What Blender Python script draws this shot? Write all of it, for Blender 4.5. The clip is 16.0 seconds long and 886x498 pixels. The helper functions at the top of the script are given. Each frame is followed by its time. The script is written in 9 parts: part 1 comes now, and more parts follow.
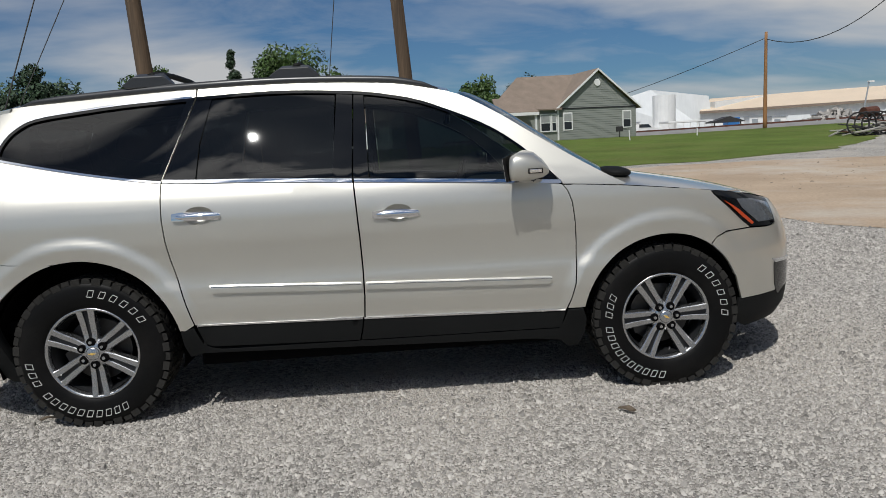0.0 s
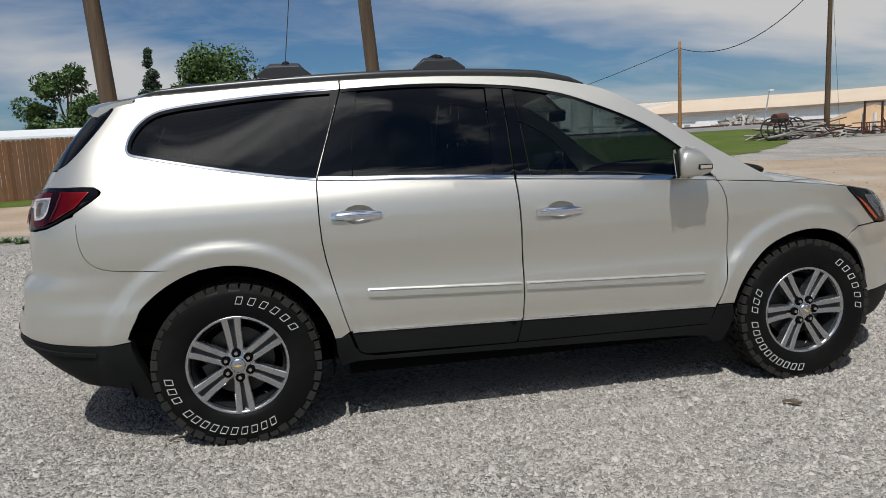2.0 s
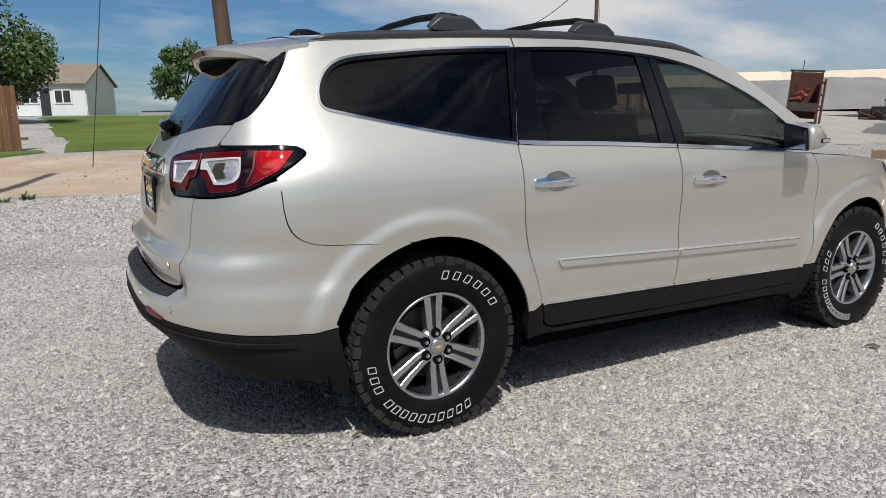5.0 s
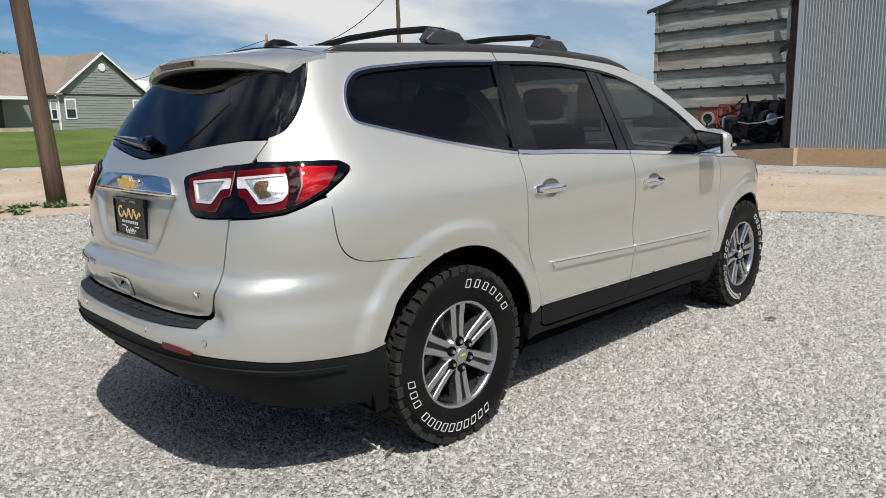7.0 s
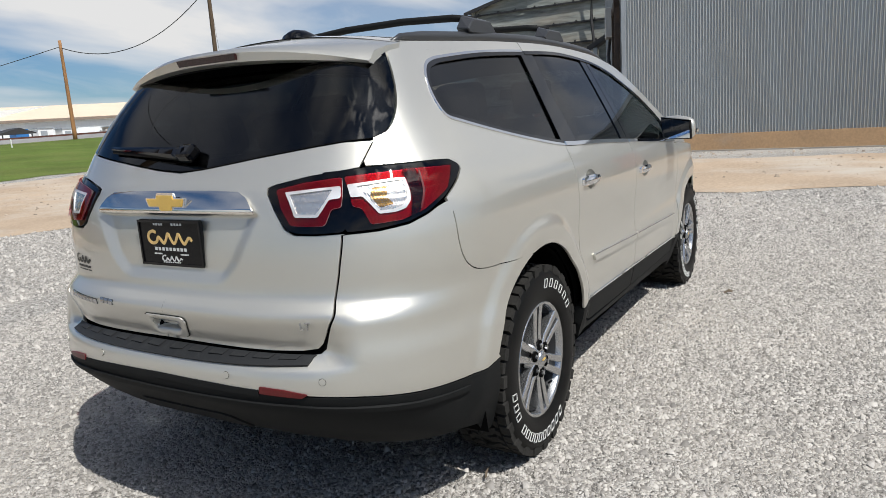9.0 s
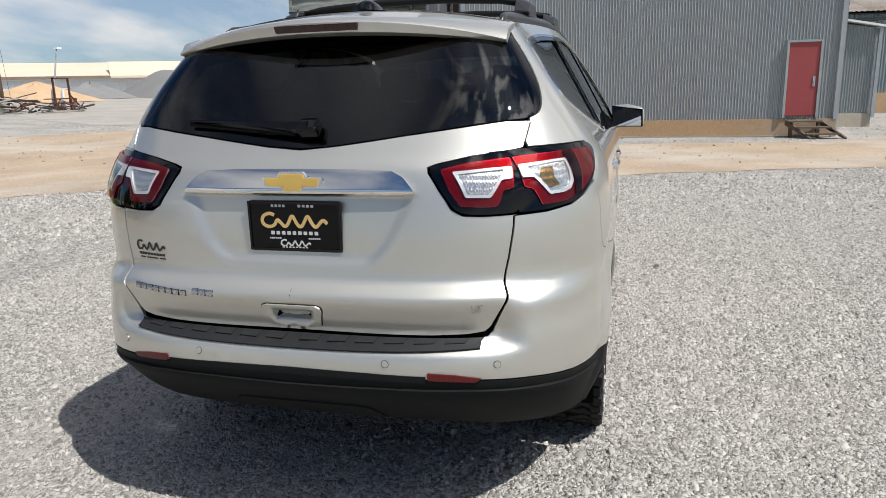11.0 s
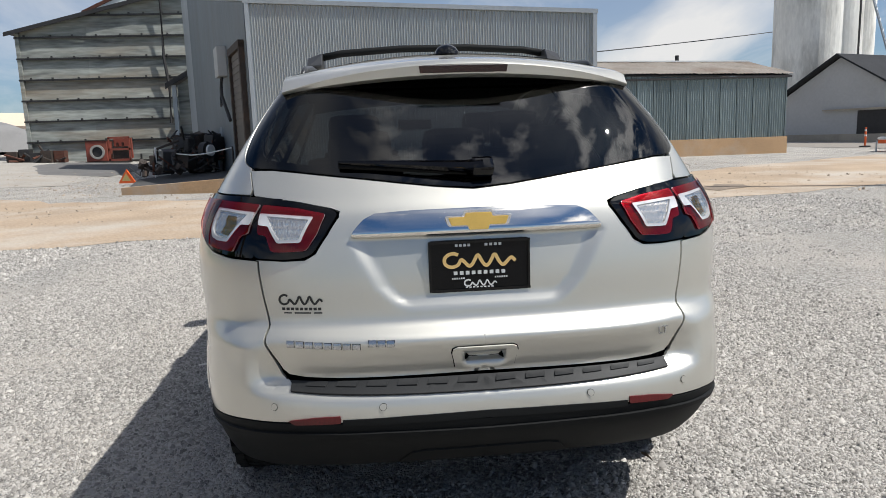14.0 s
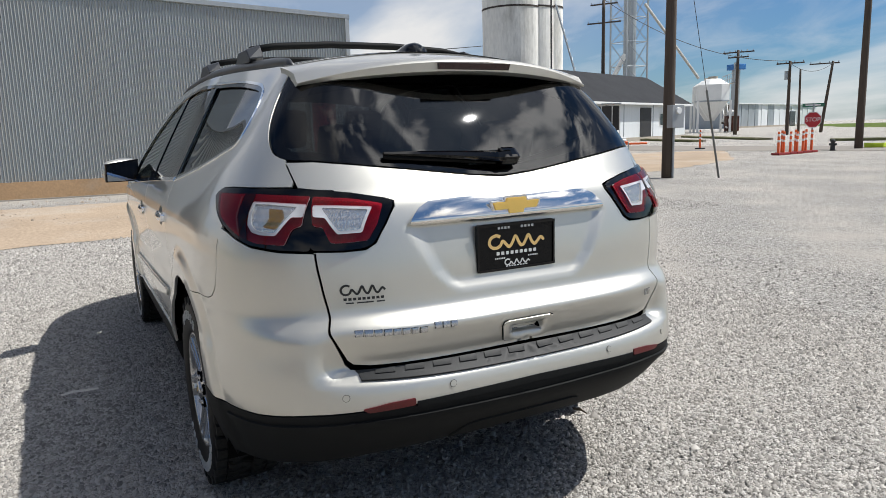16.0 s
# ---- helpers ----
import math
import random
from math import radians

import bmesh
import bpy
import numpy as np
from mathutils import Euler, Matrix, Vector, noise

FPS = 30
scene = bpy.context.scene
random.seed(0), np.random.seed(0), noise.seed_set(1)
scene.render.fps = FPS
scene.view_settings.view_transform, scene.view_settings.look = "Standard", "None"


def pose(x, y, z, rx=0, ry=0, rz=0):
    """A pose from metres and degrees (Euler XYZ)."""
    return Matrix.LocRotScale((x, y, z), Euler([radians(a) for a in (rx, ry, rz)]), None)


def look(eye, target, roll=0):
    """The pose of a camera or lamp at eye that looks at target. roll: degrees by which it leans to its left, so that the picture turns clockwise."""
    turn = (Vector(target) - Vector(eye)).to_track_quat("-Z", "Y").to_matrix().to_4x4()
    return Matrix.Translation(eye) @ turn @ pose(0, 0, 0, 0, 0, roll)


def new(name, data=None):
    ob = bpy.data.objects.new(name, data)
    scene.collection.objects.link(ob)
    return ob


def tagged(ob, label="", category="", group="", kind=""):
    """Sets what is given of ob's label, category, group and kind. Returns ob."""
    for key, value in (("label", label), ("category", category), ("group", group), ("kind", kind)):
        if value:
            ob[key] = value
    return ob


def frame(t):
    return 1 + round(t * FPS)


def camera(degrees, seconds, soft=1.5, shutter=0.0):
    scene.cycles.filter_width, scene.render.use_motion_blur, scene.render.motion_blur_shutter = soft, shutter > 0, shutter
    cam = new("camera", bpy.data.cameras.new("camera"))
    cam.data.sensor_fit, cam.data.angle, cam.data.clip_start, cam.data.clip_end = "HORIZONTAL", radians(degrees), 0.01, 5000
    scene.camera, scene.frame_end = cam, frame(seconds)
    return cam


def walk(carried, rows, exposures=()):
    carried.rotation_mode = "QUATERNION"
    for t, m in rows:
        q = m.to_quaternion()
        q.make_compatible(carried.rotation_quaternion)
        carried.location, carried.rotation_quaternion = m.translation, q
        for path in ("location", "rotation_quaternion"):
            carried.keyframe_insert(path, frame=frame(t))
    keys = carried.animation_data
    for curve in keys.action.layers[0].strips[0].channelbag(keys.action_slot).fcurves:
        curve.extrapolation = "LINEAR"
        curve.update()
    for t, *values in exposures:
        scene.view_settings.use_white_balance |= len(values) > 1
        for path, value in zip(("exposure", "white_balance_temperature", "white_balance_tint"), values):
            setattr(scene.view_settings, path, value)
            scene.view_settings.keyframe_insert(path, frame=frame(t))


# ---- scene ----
cam = camera(65.3, 16.0, 0.35)
PATH = [
    (0, (0.134, -4.474, 1.342), (0.241, -2.498, 1.054), -3.1),
    (0.5, (-0.129, -4.421, 1.356), (0.004, -2.451, 1.038), -1.7),
    (1, (-0.427, -4.389, 1.343), (-0.256, -2.424, 1.01), -2.0),
    (1.5, (-0.731, -4.249, 1.358), (-0.523, -2.293, 0.995), -3.8),
    (2, (-1.083, -4.214, 1.365), (-0.736, -2.266, 1.075), -2.9),
    (2.5, (-1.337, -4.157, 1.365), (-0.84, -2.246, 1.046), -2.0),
    (3, (-1.576, -3.988, 1.388), (-0.998, -2.102, 1.056), -2.7),
    (3.5, (-1.88, -3.888, 1.385), (-1.193, -2.044, 1.026), -0.9),
    (4, (-2.155, -3.796, 1.377), (-1.375, -1.992, 1.009), -2.6),
    (4.5, (-2.376, -3.684, 1.343), (-1.718, -1.825, 1.013), -4.5),
    (4.7, (-2.58, -3.575, 1.369), (-1.805, -1.767, 1.011), -2.5),
    (6.8, (-3.556, -2.963, 1.396), (-2.202, -1.541, 1.015), -1.8),
    (7, (-3.604, -2.91, 1.395), (-2.214, -1.518, 1.033), -1.4),
    (7.5, (-3.735, -2.703, 1.39), (-2.279, -1.37, 1.069), -2.3),
    (8, (-3.877, -2.491, 1.395), (-2.322, -1.285, 1.038), -1.2),
    (8.5, (-4.024, -2.264, 1.409), (-2.382, -1.192, 1.015), -2.1),
    (9, (-4.05, -1.978, 1.401), (-2.36, -0.976, 1.027), -3.8),
    (9.2, (-4.091, -1.868, 1.404), (-2.388, -0.892, 1.02), -1.9),
    (11.3, (-4.5, -0.83, 1.443), (-2.592, -0.401, 1.024), -1.9),
    (11.5, (-4.516, -0.737, 1.415), (-2.593, -0.348, 1.025), -1.9),
    (12, (-4.519, -0.525, 1.407), (-2.567, -0.258, 1.064), -1.9),
    (12.5, (-4.529, -0.312, 1.414), (-2.566, -0.149, 1.069), -1.3),
    (13, (-4.619, -0.077, 1.435), (-2.654, -0.121, 1.07), -2.2),
    (13.5, (-4.624, 0.115, 1.425), (-2.653, 0.006, 1.101), -0.4),
    (14, (-4.588, 0.335, 1.434), (-2.623, 0.144, 1.113), -1.9),
    (14.5, (-4.628, 0.567, 1.435), (-2.698, 0.15, 1.113), -3.1),
    (15, (-4.622, 0.809, 1.433), (-2.744, 0.216, 1.084), -2.0),
    (15.5, (-4.504, 1.033, 1.424), (-2.677, 0.302, 1.064), -1.7),
    (16, (-4.447, 1.326, 1.426), (-2.702, 0.407, 1.092), -1.7),
]
walk(cam, [(t, look(eye, target, roll)) for t, eye, target, roll in PATH],
     exposures=[(0.0, -0.54), (2.0, -0.47), (3.5, -0.34), (4.5, -0.26), (7.0, 0.01), (9.0, 0.02), (11.5, 0.06), (16.0, 0.07)])

# ---- world, sun and exposure ----
KX, KY = -0.24, -0.60                       # where the sun stands, per metre of height
SUN_DIR = Vector((KX, KY, 1.0)).normalized()
SUN_EL = math.asin(SUN_DIR.z)
SUN_AZ = math.atan2(SUN_DIR.x, SUN_DIR.y)

world = bpy.data.worlds.new("sky")
scene.world = world
world.use_nodes = True
wt = world.node_tree
wt.nodes.clear()


def wnode(kind, **values):
    n = wt.nodes.new(kind)
    for k, v in values.items():
        n.inputs[k].default_value = v
    return n


sky = wt.nodes.new("ShaderNodeTexSky")
sky.sky_type, sky.sun_disc = "NISHITA", False
sky.sun_elevation, sky.sun_rotation = SUN_EL, SUN_AZ
sky.air_density, sky.dust_density, sky.ozone_density = 1.0, 0.45, 2.5
coord = wt.nodes.new("ShaderNodeTexCoord")
sep = wt.nodes.new("ShaderNodeSeparateXYZ")
wt.links.new(coord.outputs["Generated"], sep.inputs[0])
# clouds lie on a plane high over the ground
zlift = wt.nodes.new("ShaderNodeMath")
zlift.operation = "MAXIMUM"
zlift.inputs[1].default_value = 0.0
wt.links.new(sep.outputs["Z"], zlift.inputs[0])
zadd = wt.nodes.new("ShaderNodeMath")
zadd.operation = "ADD"
zadd.inputs[1].default_value = 0.22
wt.links.new(zlift.outputs[0], zadd.inputs[0])
flat = wt.nodes.new("ShaderNodeCombineXYZ")
for axis in ("X", "Y"):
    d = wt.nodes.new("ShaderNodeMath")
    d.operation = "DIVIDE"
    wt.links.new(sep.outputs[axis], d.inputs[0])
    wt.links.new(zadd.outputs[0], d.inputs[1])
    wt.links.new(d.outputs[0], flat.inputs[axis])
mapping = wt.nodes.new("ShaderNodeMapping")
mapping.inputs["Scale"].default_value = (0.62, 1.05, 1.0)
mapping.inputs["Rotation"].default_value = (0, 0, radians(24))
mapping.inputs["Location"].default_value = (7.3, 4.2, 0.0)
wt.links.new(flat.outputs[0], mapping.inputs["Vector"])
cl = wnode("ShaderNodeTexNoise", Scale=1.0, Detail=9.0, Roughness=0.50, Distortion=0.25)
wt.links.new(mapping.outputs[0], cl.inputs["Vector"])
ramp = wt.nodes.new("ShaderNodeValToRGB")
ramp.color_ramp.elements[0].position, ramp.color_ramp.elements[1].position = 0.47, 0.66
ramp.color_ramp.elements[0].color, ramp.color_ramp.elements[1].color = (0, 0, 0, 1), (0.9, 0.9, 0.9, 1)
wt.links.new(cl.outputs["Fac"], ramp.inputs[0])
mixc = wt.nodes.new("ShaderNodeMix")
mixc.data_type = "RGBA"
wisp = wnode("ShaderNodeTexNoise", Scale=2.5, Detail=8.0, Roughness=0.6, Distortion=0.5)
wt.links.new(mapping.outputs[0], wisp.inputs["Vector"])
wramp = wt.nodes.new("ShaderNodeValToRGB")
wramp.color_ramp.elements[0].position, wramp.color_ramp.elements[1].position = 0.47, 0.72
wramp.color_ramp.elements[0].color, wramp.color_ramp.elements[1].color = (0, 0, 0, 1), (0.28, 0.28, 0.28, 1)
wt.links.new(wisp.outputs["Fac"], wramp.inputs[0])
both = wt.nodes.new("ShaderNodeMath")
both.operation = "MAXIMUM"
wt.links.new(ramp.outputs[0], both.inputs[0])
wt.links.new(wramp.outputs[0], both.inputs[1])
# broken small clouds high up round the sun
sund = wt.nodes.new("ShaderNodeVectorMath")
sund.operation = "DOT_PRODUCT"
sund.inputs[1].default_value = SUN_DIR
wt.links.new(coord.outputs["Generated"], sund.inputs[0])
bank = wnode("ShaderNodeMapRange", **{"From Min": 0.70, "From Max": 0.86, "To Min": 0.0, "To Max": 1.0})
bank.interpolation_type = "SMOOTHSTEP"
wt.links.new(sund.outputs["Value"], bank.inputs["Value"])
puff = wnode("ShaderNodeTexNoise", Scale=5.5, Detail=9.0, Roughness=0.56, Distortion=0.5)
wt.links.new(mapping.outputs[0], puff.inputs["Vector"])
pramp = wt.nodes.new("ShaderNodeValToRGB")
pramp.color_ramp.elements[0].position, pramp.color_ramp.elements[1].position = 0.50, 0.61
pramp.color_ramp.elements[0].color, pramp.color_ramp.elements[1].color = (0, 0, 0, 1), (1, 1, 1, 1)
wt.links.new(puff.outputs["Fac"], pramp.inputs[0])
gate_p = wt.nodes.new("ShaderNodeMath")
gate_p.operation = "MULTIPLY"
wt.links.new(pramp.outputs[0], gate_p.inputs[0])
wt.links.new(bank.outputs[0], gate_p.inputs[1])
cover = wt.nodes.new("ShaderNodeMath")
cover.operation = "MAXIMUM"
wt.links.new(both.outputs[0], cover.inputs[0])
wt.links.new(gate_p.outputs[0], cover.inputs[1])
east = wt.nodes.new("ShaderNodeVectorMath")
east.operation = "DOT_PRODUCT"
east.inputs[1].default_value = (0.98, 0.10, 0.15)
wt.links.new(coord.outputs["Generated"], east.inputs[0])
veil = wnode("ShaderNodeMapRange", **{"From Min": 0.45, "From Max": 0.95, "To Min": 0.0, "To Max": 0.62})
veil.interpolation_type = "SMOOTHSTEP"
wt.links.new(east.outputs["Value"], veil.inputs["Value"])
thin = wt.nodes.new("ShaderNodeMath")
thin.operation = "MULTIPLY"
wt.links.new(veil.outputs[0], thin.inputs[0])
wt.links.new(cl.outputs["Fac"], thin.inputs[1])
veiled = wt.nodes.new("ShaderNodeMath")
veiled.operation = "ADD"
veiled.use_clamp = True
wt.links.new(cover.outputs[0], veiled.inputs[0])
wt.links.new(thin.outputs[0], veiled.inputs[1])
wt.links.new(veiled.outputs[0], mixc.inputs["Factor"])
deep = wt.nodes.new("ShaderNodeVectorMath")
deep.operation = "MULTIPLY"
deep.inputs[1].default_value = (0.60, 0.90, 1.19)
wt.links.new(sky.outputs[0], deep.inputs[0])
wt.links.new(deep.outputs[0], mixc.inputs["A"])
# clouds are brighter towards the sun
aureole = wnode("ShaderNodeMapRange", **{"From Min": 0.80, "From Max": 1.0, "To Min": 11.6, "To Max": 48.0})
aureole.interpolation_type = "SMOOTHSTEP"
wt.links.new(sund.outputs["Value"], aureole.inputs["Value"])
wt.links.new(aureole.outputs[0], mixc.inputs["B"])
bg = wnode("ShaderNodeBackground", Strength=0.066)
wt.links.new(mixc.outputs["Result"], bg.inputs["Color"])
wout = wt.nodes.new("ShaderNodeOutputWorld")
wt.links.new(bg.outputs[0], wout.inputs["Surface"])

sun = new("sun", bpy.data.lights.new("sun", "SUN"))
sun.data.energy, sun.data.angle, sun.data.color = 5.0, radians(0.53), (1.0, 0.985, 0.95)
sun.matrix_world = look((0, 0, 30), Vector((0, 0, 30)) - SUN_DIR)

# ---- materials ----
MATS = {}


def mat(name, base, rough=0.75, metal=0.0, var=0.16, scale=1.5, fine=40.0, bump=0.15, dist=0.004, coat=0.0,
        tint=None, tint_amount=0.0, stretch=(1, 1, 1), spec=0.5, piece=0.0, island=0.0):
    """A worn surface: base colour varied by a wide and a fine noise, tint as stains, relief by the fine noise."""
    if name in MATS:
        return MATS[name]
    m = bpy.data.materials.new(name)
    m.use_nodes = True
    t = m.node_tree
    b = t.nodes["Principled BSDF"]
    g = t.nodes.new("ShaderNodeNewGeometry")
    mp = t.nodes.new("ShaderNodeMapping")
    mp.inputs["Scale"].default_value = stretch
    t.links.new(g.outputs["Position"], mp.inputs["Vector"])
    n1 = t.nodes.new("ShaderNodeTexNoise")
    n1.inputs["Scale"].default_value, n1.inputs["Detail"].default_value = scale, 5
    n2 = t.nodes.new("ShaderNodeTexNoise")
    n2.inputs["Scale"].default_value, n2.inputs["Detail"].default_value = fine, 4
    t.links.new(mp.outputs[0], n1.inputs["Vector"])
    t.links.new(mp.outputs[0], n2.inputs["Vector"])
    add = t.nodes.new("ShaderNodeMath")
    add.operation = "ADD"
    t.links.new(n1.outputs["Fac"], add.inputs[0])
    t.links.new(n2.outputs["Fac"], add.inputs[1])
    rng = t.nodes.new("ShaderNodeMapRange")
    rng.inputs["From Min"].default_value, rng.inputs["From Max"].default_value = 0.6, 1.4
    rng.inputs["To Min"].default_value, rng.inputs["To Max"].default_value = 1 - var, 1 + var
    t.links.new(add.outputs[0], rng.inputs["Value"])
    last = rng.outputs[0]
    if piece or island:
        src = t.nodes.new("ShaderNodeObjectInfo").outputs["Random"] if piece else g.outputs["Random Per Island"]
        r2 = t.nodes.new("ShaderNodeMapRange")
        a = piece or island
        r2.inputs["To Min"].default_value, r2.inputs["To Max"].default_value = 1 - a, 1 + a
        t.links.new(src, r2.inputs["Value"])
        mul = t.nodes.new("ShaderNodeMath")
        mul.operation = "MULTIPLY"
        t.links.new(last, mul.inputs[0])
        t.links.new(r2.outputs[0], mul.inputs[1])
        last = mul.outputs[0]
    sc = t.nodes.new("ShaderNodeVectorMath")
    sc.operation = "SCALE"
    sc.inputs[0].default_value = base
    t.links.new(last, sc.inputs["Scale"])
    col = sc.outputs[0]
    if tint:
        n3 = t.nodes.new("ShaderNodeTexNoise")
        n3.inputs["Scale"].default_value, n3.inputs["Detail"].default_value = scale * 0.6, 7
        n3.inputs["Roughness"].default_value = 0.65
        t.links.new(mp.outputs[0], n3.inputs["Vector"])
        r3 = t.nodes.new("ShaderNodeMapRange")
        r3.inputs["From Min"].default_value, r3.inputs["From Max"].default_value = 0.48, 0.68
        r3.inputs["To Max"].default_value = tint_amount
        t.links.new(n3.outputs["Fac"], r3.inputs["Value"])
        mx = t.nodes.new("ShaderNodeMix")
        mx.data_type = "RGBA"
        t.links.new(r3.outputs[0], mx.inputs["Factor"])
        t.links.new(col, mx.inputs["A"])
        mx.inputs["B"].default_value = (*tint, 1)
        col = mx.outputs["Result"]
    t.links.new(col, b.inputs["Base Color"])
    b.inputs["Roughness"].default_value, b.inputs["Metallic"].default_value = rough, metal
    b.inputs["Coat Weight"].default_value, b.inputs["Coat Roughness"].default_value = coat, 0.04
    b.inputs["Specular IOR Level"].default_value = spec
    if bump:
        bp = t.nodes.new("ShaderNodeBump")
        bp.inputs["Strength"].default_value, bp.inputs["Distance"].default_value = bump, dist
        t.links.new(n2.outputs["Fac"], bp.inputs["Height"])
        t.links.new(bp.outputs[0], b.inputs["Normal"])
    MATS[name] = m
    return m


def glass_mat(name, tint, gloss_rough=0.012, ior=1.62):
    m = bpy.data.materials.new(name)
    m.use_nodes = True
    t = m.node_tree
    t.nodes.clear()
    out = t.nodes.new("ShaderNodeOutputMaterial")
    tr = t.nodes.new("ShaderNodeBsdfTransparent")
    tr.inputs["Color"].default_value = (*tint, 1)
    gl = t.nodes.new("ShaderNodeBsdfGlossy")
    gl.inputs["Roughness"].default_value = gloss_rough
    lw = t.nodes.new("ShaderNodeLayerWeight")
    lw.inputs["Blend"].default_value = 0.5
    pw = t.nodes.new("ShaderNodeMath")
    pw.operation = "POWER"
    pw.inputs[1].default_value = 5.0
    t.links.new(lw.outputs["Facing"], pw.inputs[0])
    f0 = ((ior - 1) / (ior + 1)) ** 2
    fr = t.nodes.new("ShaderNodeMath")
    fr.operation = "MULTIPLY_ADD"
    fr.inputs[1].default_value, fr.inputs[2].default_value = 1 - f0, f0
    t.links.new(pw.outputs[0], fr.inputs[0])
    mx = t.nodes.new("ShaderNodeMixShader")
    t.links.new(fr.outputs[0], mx.inputs[0])
    t.links.new(tr.outputs[0], mx.inputs[1])
    t.links.new(gl.outputs[0], mx.inputs[2])
    t.links.new(mx.outputs[0], out.inputs["Surface"])
    return m


# ---- building helpers ----
def part(name, bm, material, parent=None, label="", smooth=False):
    """Links a bmesh as one mesh object, under a thing or a part where one is given."""
    me = bpy.data.meshes.new(name)
    if smooth:
        for f in bm.faces:
            f.smooth = True
    bm.to_mesh(me)
    bm.free()
    if material:
        me.materials.append(material)
    ob = new(name, me)
    if parent:
        ob.parent = parent
    if label:
        ob["label"] = label
    return ob


def mesh_part(name, verts, faces, material, parent=None, label="", smooth=False):
    me = bpy.data.meshes.new(name)
    me.from_pydata([tuple(v) for v in verts], [], [tuple(f) for f in faces])
    if smooth:
        me.polygons.foreach_set("use_smooth", [True] * len(me.polygons))
    me.materials.append(material)
    ob = new(name, me)
    if parent:
        ob.parent = parent
    if label:
        ob["label"] = label
    return ob


def thing(name, label, category, m=None, group="", kind=""):
    ob = new(name)
    ob.empty_display_size = 0.1
    if m is not None:
        ob.matrix_world = m
    return tagged(ob, label, category, group, kind)


def add_box(bm, lo, hi, m=None, bevel=0.0):
    lo, hi = Vector(lo), Vector(hi)
    c, s = (lo + hi) / 2, hi - lo
    r = bmesh.ops.create_cube(bm, size=1.0, matrix=Matrix.Translation(c) @ Matrix.Diagonal((*s, 1)))
    vs = r["verts"]
    if bevel:
        es = list({e for v in vs for e in v.link_edges})
        r2 = bmesh.ops.bevel(bm, geom=es, offset=bevel, segments=2, affect="EDGES", profile=0.6)
        vs = list({v for f in r2["faces"] for v in f.verts} | {v for v in vs if v.is_valid})
    if m is not None:
        bmesh.ops.transform(bm, matrix=m, verts=[v for v in vs if v.is_valid])
    return vs


def box_bm(lo, hi, m=None, bevel=0.0):
    bm = bmesh.new()
    add_box(bm, lo, hi, m, bevel)
    return bm


def add_tube(bm, a, b, r0, r1=None, seg=10, caps=True):
    """A round bar from a to b."""
    a, b = Vector(a), Vector(b)
    r1 = r0 if r1 is None else r1
    d = b - a
    m = Matrix.Translation((a + b) / 2) @ d.to_track_quat("Z", "Y").to_matrix().to_4x4()
    bmesh.ops.create_cone(bm, cap_ends=caps, segments=seg, radius1=r0, radius2=r1, depth=d.length, matrix=m)


def tube_bm(a, b, r0, r1=None, seg=10):
    bm = bmesh.new()
    add_tube(bm, a, b, r0, r1, seg)
    return bm


def sweep_bm(points, radius, seg=6, squash=1.0):
    """A round bar along a polyline."""
    bm = bmesh.new()
    pts = [Vector(p) for p in points]
    rings = []
    for i, p in enumerate(pts):
        d = (pts[min(i + 1, len(pts) - 1)] - pts[max(i - 1, 0)]).normalized()
        side = d.cross(Vector((0, 0, 1)))
        side = side.normalized() if side.length > 1e-4 else Vector((1, 0, 0))
        up = side.cross(d)
        rad = radius(i / (len(pts) - 1)) if callable(radius) else radius
        rings.append([bm.verts.new(p + rad * (math.cos(a) * side + squash * math.sin(a) * up))
                      for a in (2 * math.pi * k / seg for k in range(seg))])
    for r0, r1 in zip(rings, rings[1:]):
        for k in range(seg):
            bm.faces.new((r0[k], r0[(k + 1) % seg], r1[(k + 1) % seg], r1[k]))
    bm.faces.new(rings[0][::-1])
    bm.faces.new(rings[-1])
    return bm


def poly_bm(points, thick):
    """A flat slab: a polygon given as 3D points, thickened along the vector thick."""
    bm = bmesh.new()
    a = [bm.verts.new(p) for p in points]
    b = [bm.verts.new(Vector(p) + Vector(thick)) for p in points]
    bm.faces.new(a)
    bm.faces.new(b[::-1])
    for i in range(len(a)):
        j = (i + 1) % len(a)
        bm.faces.new((a[i], b[i], b[j], a[j]))
    bmesh.ops.recalc_face_normals(bm, faces=bm.faces)
    return bm


def smooth01(x):
    x = np.clip(x, 0.0, 1.0)
    return x * x * (3 - 2 * x)


def gz(x, y):
    """The height of the ground: flat round the vehicle, rising gently towards the tracks."""
    a = 0.035 * np.clip(np.asarray(y, float) - 13.0, 0, 42.0)
    b = 0.012 * np.clip(np.asarray(x, float) - 25.0, 0, 50.0)
    return a + b


def gzf(x, y):
    return float(gz(x, y))


def inside(px, py, poly):
    """Which points lie in a polygon."""
    res = np.zeros(np.shape(px), bool)
    n = len(poly)
    for i in range(n):
        (x0, y0), (x1, y1) = poly[i], poly[(i + 1) % n]
        if y0 == y1:
            continue
        hit = ((y0 > py) != (y1 > py)) & (px < (x1 - x0) * (py - y0) / (y1 - y0) + x0)
        res ^= hit
    return res


